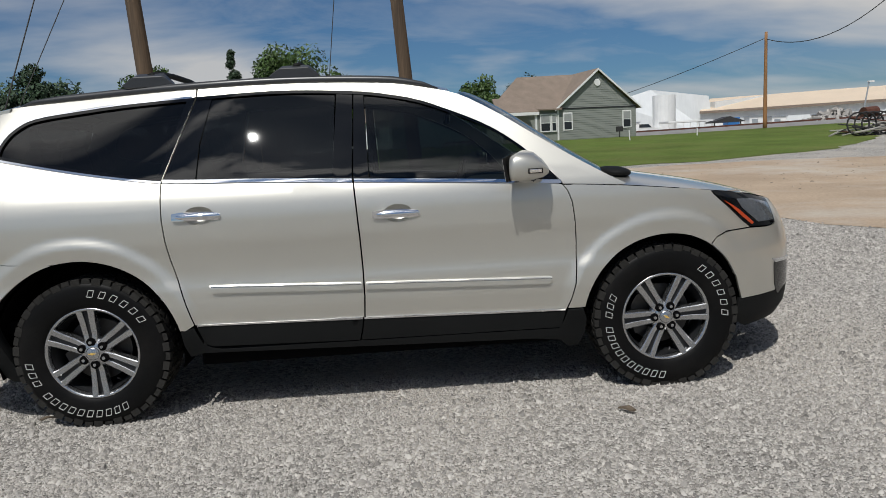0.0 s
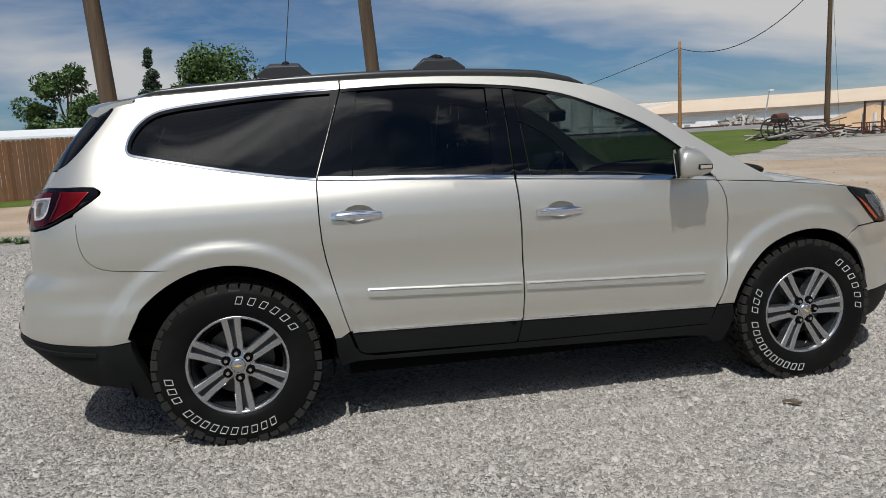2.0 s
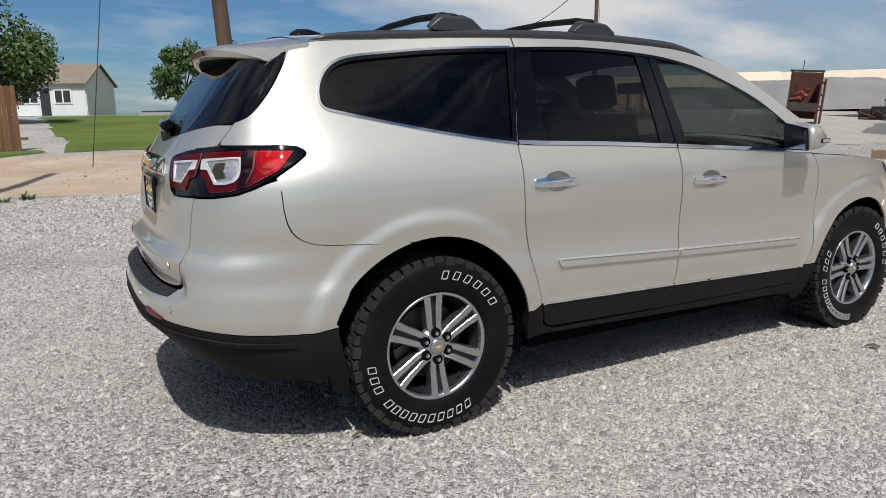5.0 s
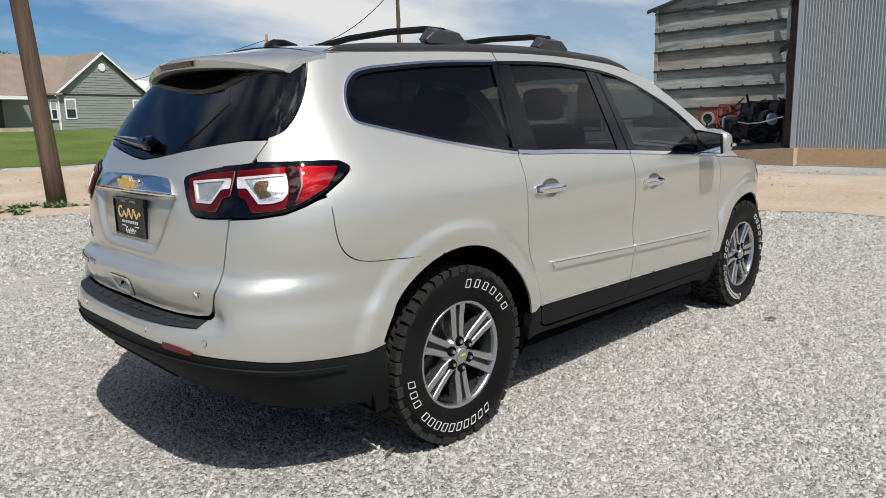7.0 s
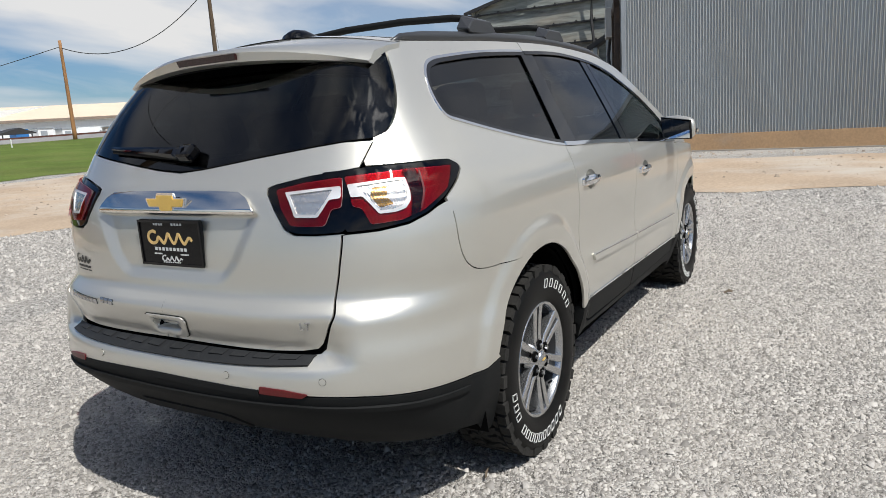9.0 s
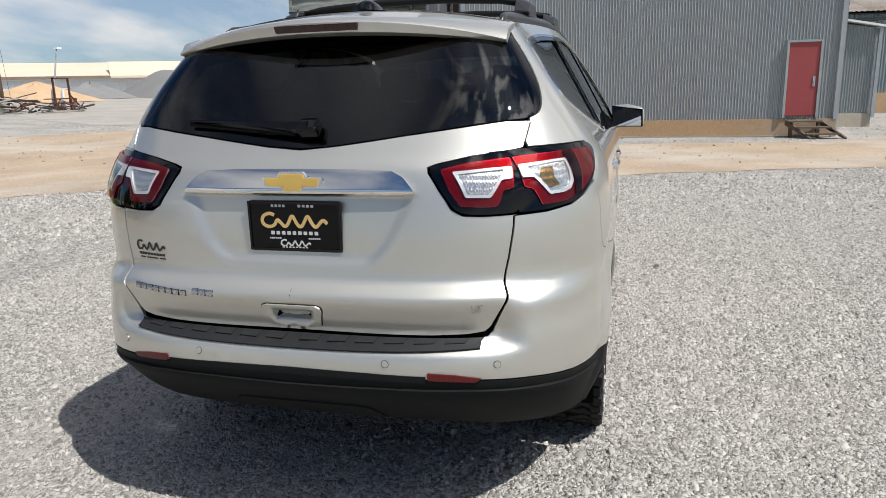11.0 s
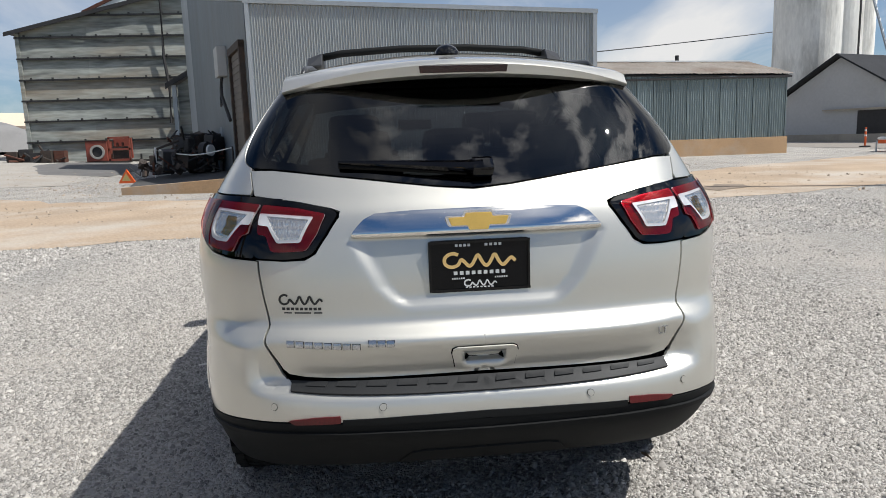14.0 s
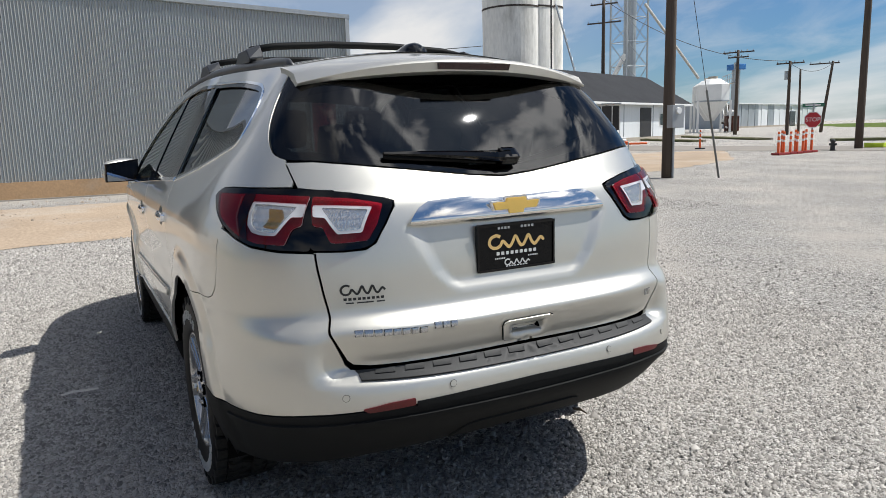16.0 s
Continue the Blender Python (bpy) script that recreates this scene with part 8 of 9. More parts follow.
# chrome bar and emblem
bar_lp = centre(1.212, 1.142, 4) + [R_(0.2, 1.141), R_(0.34, 1.140), R_(0.392, 1.138), R_(0.386, 1.150), R_(0.352, 1.188), R_(0.315, 1.206), R_(0.2, 1.211)]
chrome = panel("chrome_bar", bar_lp, M_BARCHROME, gate_ob, whole=True, step=0.007, rim=0.012, label="broad chrome bar above the plate",
               off=lambda q, z: 0.006 + 0.13 * np.clip(1.214 - z, 0, 0.066) - 0.8 * np.clip(1.146 - z, 0, 1))
tie = [(-0.100, 1.158), (-0.040, 1.158), (-0.035, 1.140), (0.035, 1.140), (0.040, 1.158), (0.100, 1.158), (0.112, 1.190), (0.052, 1.190), (0.047, 1.206), (-0.047, 1.206), (-0.052, 1.190), (-0.112, 1.190)]
def flat_tail(name, pts, x, thick, material, parent, label="", bevel=0.0):
    """A flat piece on the tail, standing square to the road."""
    bm = poly_bm([(x, -y, z) for y, z in pts], (-thick, 0, 0))
    if bevel:
        bmesh.ops.bevel(bm, geom=list(bm.edges), offset=bevel, segments=2, affect="EDGES")
    return part(name, bm, material, parent, label)


XB = float(rear_x(1.17)) - 0.010
flat_tail("emblem_rim", [(y * 0.93, 1.176 + (z - 1.173) * 1.02) for y, z in tie], XB, 0.010, M_CHROME, gate_ob, bevel=0.003)
flat_tail("emblem", [(y * 0.84, 1.176 + (z - 1.173) * 0.80) for y, z in tie], XB - 0.008, 0.005, M_GOLD, gate_ob, "gold cross-shaped emblem", bevel=0.002)
# dealer plate with plain bars for its lettering
XP = float(rear_x(1.04)) + 0.020
def ribbon(name, pts, width, x, material, parent):
    """A flat written-looking stroke: a band of even width along a line in (y, z), standing proud of the tail."""
    pts = smooth_line(pts, 3)
    lo_, hi_ = beside(pts, -width / 2), beside(pts, width / 2)
    V = [(x(y, z) - d, -y, z) for d in (0.0, 0.0015) for a in (lo_, hi_) for y, z in a]
    n = len(pts)
    F = []
    for i in range(n - 1):
        F += [(2 * n + i, 2 * n + i + 1, 3 * n + i + 1, 3 * n + i), (i, i + 1, 2 * n + i + 1, 2 * n + i), (n + i, 3 * n + i, 3 * n + i + 1, n + i + 1)]
    return mesh_part(name, V, F, material, parent)


def flourish(y0, y1, z0, h, width, x, material, parent):
    """A plain flowing stroke in place of a script word: one tall hook, then even waves."""
    w = y1 - y0
    hook = [(y0 + 0.20 * w, z0 + 0.85 * h), (y0 + 0.13 * w, z0 + h), (y0 + 0.02 * w, z0 + 0.8 * h), (y0, z0 + 0.3 * h), (y0 + 0.09 * w, z0), (y0 + 0.20 * w, z0 + 0.12 * h)]
    waves = [(y0 + w * (0.24 + 0.76 * k / 13), z0 + h * ((0.60, 0.30, 0.0, 0.30)[k % 4] + (0.35 if k in (4, 8) else 0.0))) for k in range(14)]
    ribbon("stroke", hook + waves, width, x, material, parent)


pl = flat_tail("plate", rounded([(-0.158, 0.957), (0.158, 0.957), (0.158, 1.119), (-0.158, 1.119)], 0.014, 4), XP, 0.012, M_PLATE, gate_ob, "black dealer plate with gold and white marks")
script = mat("plain_gold_bar", (0.62, 0.42, 0.16), 0.5, var=0.1, scale=30, fine=200, bump=0)
for lp in ([(-0.158, 0.959), (0.158, 0.959), (0.158, 0.967), (-0.158, 0.967)], [(-0.158, 1.109), (0.158, 1.109), (0.158, 1.117), (-0.158, 1.117)], [(-0.157, 0.967), (-0.150, 0.967), (-0.150, 1.109), (-0.157, 1.109)], [(0.150, 0.967), (0.157, 0.967), (0.157, 1.109), (0.150, 1.109)]):
    flat_tail("plate_frame", lp, XP - 0.012, 0.004, M_GLOSSB, pl)
on_plate = lambda y, z: XP - 0.0125
flourish(-0.112, 0.112, 1.034, 0.046, 0.0105, on_plate, script, pl)
flourish(-0.050, 0.052, 0.974, 0.021, 0.0045, on_plate, M_MARK, pl)


def bar_row(n, y0, y1, z0, z1, x, material, parent, name="bar"):
    """A row of small plain bars of the size of small capitals."""
    step_y = (y1 - y0) / n
    for k in range(n):
        a = y0 + k * step_y
        flat_tail(name, [(a, z0), (a + step_y * 0.62, z0), (a + step_y * 0.62, z1), (a, z1)], x, 0.0012, material, parent)


bar_row(9, -0.082, 0.086, 1.011, 1.022, XP - 0.0125, M_MARK, pl)
bar_row(6, -0.088, -0.046, 0.997, 1.002, XP - 0.0125, M_MARK, pl)
bar_row(6, 0.046, 0.088, 0.997, 1.002, XP - 0.0125, M_MARK, pl)
bar_row(4, -0.076, -0.024, 1.099, 1.107, XP - 0.0125, M_MARK, pl)
bar_row(4, 0.016, 0.074, 1.099, 1.107, XP - 0.0125, M_MARK, pl)
bar_row(8, -0.046, 0.046, 0.9685, 0.9725, XP - 0.0125, M_MARK, pl)


# badges low on the tailgate as plain raised bars
def tail_bar(y0, y1, z0, z1, material, off=0.004):
    panel("badge_bar", [R_(y0, z0), R_(y1, z0), R_(y1, z1), R_(y0, z1)], material, gate_ob, sides="L" if y0 > 0 else "R", step=0.02, off=off, rim=0.004)


M_BLACKBAR = mat("black_decal", (0.012, 0.012, 0.012), 0.4, var=0.05, bump=0)
for n, y0, pitch in ((8, 0.600, 0.0285), (3, 0.352, 0.0275)):
    for k in range(n):
        a, zb = y0 - k * pitch, 0.818 - 0.0012 * k
        tail_bar(a + 0.0014, a - 0.0234, zb - 0.0018, zb + 0.0179, M_TRIM, 0.0015)
        tail_bar(a, a - 0.022, zb, zb + 0.0165, M_ALLOY, 0.0045)


def on_gate(y, z):
    """Where the tailgate's skin stands at half width y."""
    return float(skin(q_at_y(abs(y), z), z)[0, 0]) - 0.0012


flourish(-0.622, -0.488, 0.938, 0.032, 0.0065, on_gate, M_BLACKBAR, gate_ob)
for k in range(9):
    a = 0.614 - k * 0.0140
    tail_bar(a, a - 0.0095, 0.921, 0.929, M_BLACKBAR, 0.0018)
for a, b in ((0.608, 0.585), (0.575, 0.525), (0.515, 0.490)):
    tail_bar(a, b, 0.9105, 0.9145, M_BLACKBAR, 0.0018)
lt = bpy.data.curves.new("trim_badge", "FONT")
lt.body, lt.size, lt.extrude, lt.align_x = "LT", 0.034, 0.0015, "CENTER"
lt.materials.append(M_ALLOY)
ltob = new("trim_badge", lt)
ltob.parent = gate_ob
pp = skin(q_at_y(0.585, 0.798), 0.798)[0]
ltob.matrix_basis = Matrix.Translation((pp[0] - 0.005, pp[1], 0.790)) @ Matrix.Rotation(radians(-90 + 16), 4, "Z") @ Matrix.Rotation(radians(90), 4, "X")
# tailgate pull
PULL = [(0.102, 0.782), (0.098, 0.796), (0.085, 0.802)]
panel("pull_surround", [R_(y, z) for y, z in PULL] + [R_(0.0, 0.802), R_(0.0, 0.786), R_(0.062, 0.786), R_(0.070, 0.781), R_(0.071, 0.770), R_(0.064, 0.748), R_(0.056, 0.744), R_(0.0, 0.744), R_(0.0, 0.728), R_(0.080, 0.728), R_(0.092, 0.734)], M_PAINT, gate_ob, whole=True, step=0.010, off=0.008, rim=0.012)
panel("pull_seam", [R_(y + 0.003, z + 0.002) for y, z in PULL] + [R_(0.0, 0.8045), R_(0.0, 0.7255), R_(0.081, 0.7255), R_(0.095, 0.732)], M_DARK, gate_ob, whole=True, step=0.02, off=0.0018, rim=0)
panel("pull_cup", [R_(0.0735, 0.7885), R_(0.0, 0.7885), R_(0.0, 0.741), R_(0.0735, 0.741)], M_PAINT, gate_ob, whole=True, step=0.005, off=0.0035, rim=0, label="hollow finger recess")

# tail lamps
outer = rounded(LAMP_TOP + [(-2.514, 1.254)] + LAMP_LOW[::-1], 0.010)
inner = rounded([R_(0.69, 1.262), R_(0.55, 1.243), R_(0.455, 1.224), R_(0.43, 1.213), R_(0.435, 1.198), R_(0.468, 1.15), R_(0.508, 1.094), R_(0.54, 1.080), R_(0.60, 1.076), R_(0.69, 1.079)], 0.016, 5)
lo_r, lo_l = panel("tail_lamp", outer, M_GLOSSB, CAR, step=0.025, off=0.006, rim=0.03, label="black-rimmed red and clear tail lamp")
li_r, li_l = panel("tail_lamp", inner, M_GLOSSB, gate_ob, step=0.025, off=0.006, rim=0.03, label="black-rimmed red and clear tailgate lamp")
RED_O = rounded([(-2.086, 1.244), (-2.24, 1.247), (-2.36, 1.243), (-2.453, 1.237), (-2.474, 1.152), (-2.448, 1.144), (-2.436, 1.096), (-2.34, 1.102), (-2.262, 1.124), (-2.15, 1.178)], 0.008)
BAND_O = rounded([(-2.276, 1.243), (-2.230, 1.243), (-2.245, 1.180), (-2.282, 1.118), (-2.315, 1.106), (-2.290, 1.160)], 0.006)
RIM_O = rounded([(-2.4585, 1.213), (-2.330, 1.221), (-2.278, 1.222), (-2.283, 1.190), (-2.296, 1.155), (-2.319, 1.134), (-2.352, 1.126), (-2.403, 1.124), (-2.432, 1.177), (-2.4675, 1.176)], 0.006)
CLEAR_O = rounded([(-2.434, 1.206), (-2.330, 1.214), (-2.290, 1.215), (-2.295, 1.186), (-2.307, 1.160), (-2.326, 1.143), (-2.355, 1.135), (-2.397, 1.133), (-2.422, 1.180)], 0.005)
RED_I = rounded([R_(0.660, 1.237), R_(0.55, 1.226), R_(0.462, 1.208), R_(0.490, 1.152), R_(0.526, 1.102), R_(0.60, 1.098), R_(0.636, 1.099), R_(0.650, 1.146), R_(0.678, 1.150)], 0.010)
RIM_I = rounded([R_(0.666, 1.210), R_(0.60, 1.207), R_(0.498, 1.200), R_(0.541, 1.126), R_(0.614, 1.124), R_(0.641, 1.173), R_(0.673, 1.176)], 0.007)
CLEAR_I = rounded([R_(0.645, 1.202), R_(0.60, 1.199), R_(0.514, 1.192), R_(0.547, 1.135), R_(0.608, 1.133), R_(0.634, 1.177)], 0.006)
for pair, red, rim_lp, clear_lp in (((lo_r, lo_l), RED_O, RIM_O, CLEAR_O), ((li_r, li_l), RED_I, RIM_I, CLEAR_I)):
    panel("lamp_reflector", red, M_CELLS, pair, holes=[], step=0.014, off=0.0075, rim=0, label="faceted silver reflector")
    panel("lens", red, M_RED, pair, holes=[rim_lp], step=0.02, off=0.0145, rim=0, label="red lens")
    panel("reflector_rim", rim_lp, M_WHITERIM, pair, holes=[clear_lp], step=0.012, off=0.0135, rim=0.004, label="bright silver bezel")
    panel("fluted_reflector", clear_lp, M_CLEAR, pair, step=0.0034, rim=0, off=lambda q, z: 0.0065 + 0.0030 * np.abs(np.sin(np.pi * q / 0.0095)) + 0.0010 * np.abs(np.sin(np.pi * z / 0.021)), label="fluted silver reflector")
    panel("clear_lens", clear_lp, M_COVER, pair, step=0.012, off=0.0155, rim=0, label="clear lens")
panel("smoked_band", BAND_O, M_SMOKE, (lo_r, lo_l), step=0.014, off=0.0165, rim=0, label="smoked dark red band")
panel("light_guide", [(-2.226, 1.236), (-2.221, 1.236), (-2.240, 1.176), (-2.272, 1.128), (-2.277, 1.130), (-2.246, 1.178)], M_REFLECT, (lo_r, lo_l), step=0.012, off=0.0165, rim=0.002)
panel("bulb", rounded([(-2.345, 1.203), (-2.392, 1.200), (-2.410, 1.176), (-2.394, 1.142), (-2.350, 1.150), (-2.362, 1.172)], 0.005), M_BULB, (lo_r, lo_l), step=0.0036, rim=0, label="amber bulb behind the clear lens",
      off=lambda q, z: 0.0075 + 0.0030 * np.abs(np.sin(np.pi * q / 0.0095)) + 0.0010 * np.abs(np.sin(np.pi * z / 0.021)))

# spoiler
SPV, SPF = [], []
ns = 33
for i in range(ns):
    u = -1 + 2 * i / (ns - 1)
    y = 0.612 * u
    e = 1 - abs(u) ** 2.6
    zt = 1.668 + 0.064 * (1 - u * u)
    k = 0.6 + 0.4 * (1 - u * u)
    xt = -2.115 - 0.140 * (1 - u * u)
    dz = 0.030 * (1 - e)
    prof = [(-1.915 - 0.02 * (1 - u * u), zt + 0.003), (-2.00, zt - 0.012), ((xt - 2.0) / 2 - 0.02, zt - 0.034 * k - 0.4 * dz), (xt + 0.012, zt - 0.050 * k - dz), (xt, zt - 0.062 * k - dz), (xt + 0.006, zt - 0.072 * k - 0.022 * e - dz), (xt + 0.03, zt - 0.078 * k - 0.026 * e - dz), (-2.06 - 0.02 * e, zt - 0.078 * k - 0.020 * e - 0.025 * (1 - e)), (-1.97, zt - 0.115)]
    SPV += [(x, y, z) for x, z in prof]
m9 = 9
for i in range(ns - 1):
    for k in range(m9 - 1):
        a = i * m9 + k
        SPF.append((a, a + 1, a + m9 + 1, a + m9))
SPF += [tuple(range(m9))[::-1], tuple((ns - 1) * m9 + k for k in range(m9))]
spo = mesh_part("spoiler", SPV, SPF, M_PAINT, gate_ob, "roof spoiler above the rear window", smooth=True)
# the middle of the underside takes dark trim instead of body paint
spo.data.materials.append(M_TRIM)
for f_ in spo.data.polygons[:-2]:
    f_.material_index = 1 if f_.index % (m9 - 1) >= 6 and abs(2 * (f_.index // (m9 - 1)) / (ns - 1) - 1) < 0.86 else 0
bmx = bmesh.new()
bmx.from_mesh(spo.data)
bmesh.ops.recalc_face_normals(bmx, faces=bmx.faces)
for e in bmx.edges:
    if len(e.link_faces) == 2 and e.calc_face_angle(0) > radians(55):
        e.smooth = False
bmx.to_mesh(spo.data)
bmx.free()
part("brake_lamp", poly_bm([(-2.260, -0.148, 1.664), (-2.260, 0.148, 1.664), (-2.252, 0.145, 1.642), (-2.252, -0.145, 1.642)], (0.03, 0, 0)), M_DEEPRED, spo, "slim high-level brake lamp")
# black sheet added under the spoiler in place of the shade there
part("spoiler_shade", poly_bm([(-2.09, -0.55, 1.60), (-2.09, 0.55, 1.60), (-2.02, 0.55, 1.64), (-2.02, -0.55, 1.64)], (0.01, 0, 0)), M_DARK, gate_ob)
panel("window_top_band", centre(1.652, 1.600, 3) + [R_(0.25, 1.600), R_(0.42, 1.604), R_(0.53, 1.610), (-2.022, 1.622), (-2.016, 1.630), (-2.2, 1.648), (-2.4, 1.652)], M_GLOSSB, gate_ob, whole=True, step=0.03, off=0.002, rim=0, label="black printed band along the glass top")
# rear wiper
bmx = bmesh.new()
def on_glass(y, z, h):
    p = skin(q_at_y(y, z), z)[0]
    n = normals_of(np.array([q_at_y(y, z)]), np.array([z]))[0]
    p, n = p + n * h, n
    return Vector((p[0], -p[1] if y > 0 else p[1], p[2]))


wp = [on_glass(y, z, 0.02) for y, z in ((-0.03, 1.325), (0.02, 1.325), (0.1, 1.330), (0.2, 1.338), (0.3, 1.345), (0.42, 1.352))]
wiper = part("wiper_arm", sweep_bm(wp, lambda s: 0.030 * (1 - s) + 0.008, 8, 0.7), M_GLOSSB, gate_ob, "black rear wiper")
part("wiper_blade", sweep_bm([on_glass(y, z, 0.012) for y, z in ((0.02, 1.312), (0.2, 1.327), (0.42, 1.345))], 0.008, 6), M_RUBBER, gate_ob)
part("wiper_cap", box_bm((-0.028, -0.035, -0.022), (0.028, 0.035, 0.022), Matrix.Translation(on_glass(-0.03, 1.322, 0.025)) @ Matrix.Rotation(radians(-40), 4, "Y"), 0.012), M_GLOSSB, gate_ob)

# roof rails, cross bars, antenna
def rail_pts(y_in, dz, a, b, n=22):
    qs = np.linspace(a, b, n)
    P = skin(qs, roof_z(qs))
    return [(p[0], p[1] + y_in, p[2] + dz) for p in P]


for s in (1, -1):
    pts = [(x, s * y, z) for x, y, z in rail_pts(0.035, 0.019, -1.90, 0.36, 30)]
    pts[0] = (pts[0][0], pts[0][1], pts[0][2] - 0.02)
    pts[-1] = (pts[-1][0], pts[-1][1], pts[-1][2] - 0.015)
    rl = part("roof_rail", sweep_bm(pts, lambda t: 0.0225 * min(1, 0.35 + 6 * t, 0.35 + 6 * (1 - t)), 10, 1.05), M_RAIL, CAR, "dark grey roof rail", smooth=True)
    for xf in (-1.19, -0.40):
        i = xf
        yb = abs(float(skin(np.array([xf]), roof_z(np.array([xf])))[0, 1])) - 0.035
        zb = float(roof_z(np.array([xf]))[0]) + 0.02
        bm = bmesh.new()
        hi = 1.0 if xf < -1 else 0.92
        prof = [(-0.15, 0.022), (-0.10, 0.052), (-0.085, 0.058), (0.07, 0.058), (0.085, 0.050), (0.13, 0.022), (0.12, 0.010), (-0.13, 0.010)]
        L0 = [bm.verts.new((xf + px, s * -(yb + 0.016), zb + pz * 1.22 * hi)) for px, pz in prof]
        L1 = [bm.verts.new((xf + px * 0.9, s * -(yb - 0.05), zb + pz * 1.62 * hi)) for px, pz in prof]
        bm.faces.new(L0)
        bm.faces.new(L1[::-1])
        for k in range(len(prof)):
            bm.faces.new((L0[k], L1[k], L1[(k + 1) % len(prof)], L0[(k + 1) % len(prof)]))
        bmesh.ops.recalc_face_normals(bm, faces=bm.faces)
        bmesh.ops.bevel(bm, geom=list(bm.edges), offset=0.004, segments=1, affect="EDGES")
        part("cross_bar_foot", bm, M_RAIL, rl, smooth=False)
for xf in (-1.19, -0.40):
    yb = abs(float(skin(np.array([xf]), roof_z(np.array([xf])))[0, 1])) - 0.06
    zb = float(roof_z(np.array([xf]))[0]) + 0.118
    part("cross_bar", sweep_bm([(xf, -yb, zb - 0.02), (xf, -yb * 0.8, zb), (xf, -yb * 0.3, zb + 0.016), (xf, yb * 0.3, zb + 0.016), (xf, yb * 0.8, zb), (xf, yb, zb - 0.02)], 0.022, 10, 0.75), M_TRIM, CAR, "dark cross bar", smooth=True)
bm = bmesh.new()
prof = [(-0.09, 0), (-0.08, 0.024), (-0.05, 0.040), (0.0, 0.042), (0.06, 0.028), (0.10, 0.0)]
rows = []
for px, pz in prof:
    rows.append([bm.verts.new((-1.72 + px, 0.048 * math.cos(a) * (0.35 + 0.65 * min(1.0, pz / 0.03)), 1.755 + max(0.0, pz * math.sin(a)))) for a in np.linspace(0, math.pi, 9)])
for r0, r1 in zip(rows, rows[1:]):
    for k in range(8):
        bm.faces.new((r0[k], r0[k + 1], r1[k + 1], r1[k]))
part("antenna_base", bm, M_GLOSSB, CAR, "small black roof antenna", smooth=True)

# door mirrors
for s, door in ((-1, doors["front_door"][0]), (1, doors["front_door"][1])):
    bm = bmesh.new()
    secs = [(0.705, 1.166, 1.290, 0.030), (0.712, 1.160, 1.300, 0.070), (0.745, 1.158, 1.312, 0.078), (0.80, 1.162, 1.300, 0.070), (0.845, 1.172, 1.262, 0.050), (0.868, 1.185, 1.232, 0.024), (0.876, 1.195, 1.220, 0.008)]
    yc = 1.025
    rings = []
    for x, z0, z1, hy in secs:
        ring = []
        for k in range(16):
            a = 2 * math.pi * k / 16
            cz, sz = (z0 + z1) / 2, (z1 - z0) / 2
            ca, sa = math.cos(a), math.sin(a)
            oy = (hy + 0.035) * math.copysign(abs(ca) ** 0.4, ca)
            zz = cz + sz * math.copysign(abs(sa) ** 0.42, sa) - (0.16 * max(0.0, oy) if sa > 0 else 0.0)
            ring.append(bm.verts.new((x - 0.5 * oy * min(1.0, max(0.35, (0.86 - x) / 0.12)), s * (yc + oy), zz)))
        rings.append(ring)
    for r0, r1 in zip(rings, rings[1:]):
        for k in range(16):
            bm.faces.new((r0[k], r0[(k + 1) % 16], r1[(k + 1) % 16], r1[k]))
    bm.faces.new(rings[0])
    bm.faces.new(rings[-1])
    bmesh.ops.recalc_face_normals(bm, faces=bm.faces)
    mr = part("door_mirror", bm, M_PAINT, door, "body-coloured door mirror", smooth=True)
    TILT = Matrix.Translation((0.702, s * yc, 1.228)) @ Matrix.Rotation(radians(27 * s), 4, "Z") @ Matrix.Rotation(radians(-7), 4, "Y") @ Matrix.Translation((0, 0, -1.222))
    for nm, e, x, d, m in (("mirror_bezel", 0.0, -0.016, 0.012, M_GLOSSB), ("mirror_glass", 0.007, -0.020, 0.004, M_CHROME)):
        face = [(x, s * (-0.116 + e), 1.152 + e), (x, s * (0.114 - e), 1.156 + e), (x, s * (0.116 - e), 1.276 - e), (x, s * (-0.114 + e), 1.302 - e)]
        part(nm, poly_bm([TILT @ Vector(p) for p in face], TILT.to_3x3() @ Vector((d, 0, 0))), m, mr)
    part("mirror_foot", poly_bm([(0.74, s * 0.90, 1.155), (0.84, s * 0.90, 1.150), (0.82, s * 0.985, 1.165), (0.75, s * 0.985, 1.165)], (0, 0, 0.05)), M_GLOSSB, mr)
    part("signal_frame", box_bm((0.752, s * (yc + 0.100) - 0.011, 1.196), (0.826, s * (yc + 0.100) + 0.011, 1.222), bevel=0.004), M_GLOSSB, mr)
    part("turn_signal", box_bm((0.758, s * (yc + 0.100) - 0.0135, 1.200), (0.82, s * (yc + 0.100) + 0.0135, 1.218), bevel=0.004), M_CLEAR, mr, "slim turn signal")

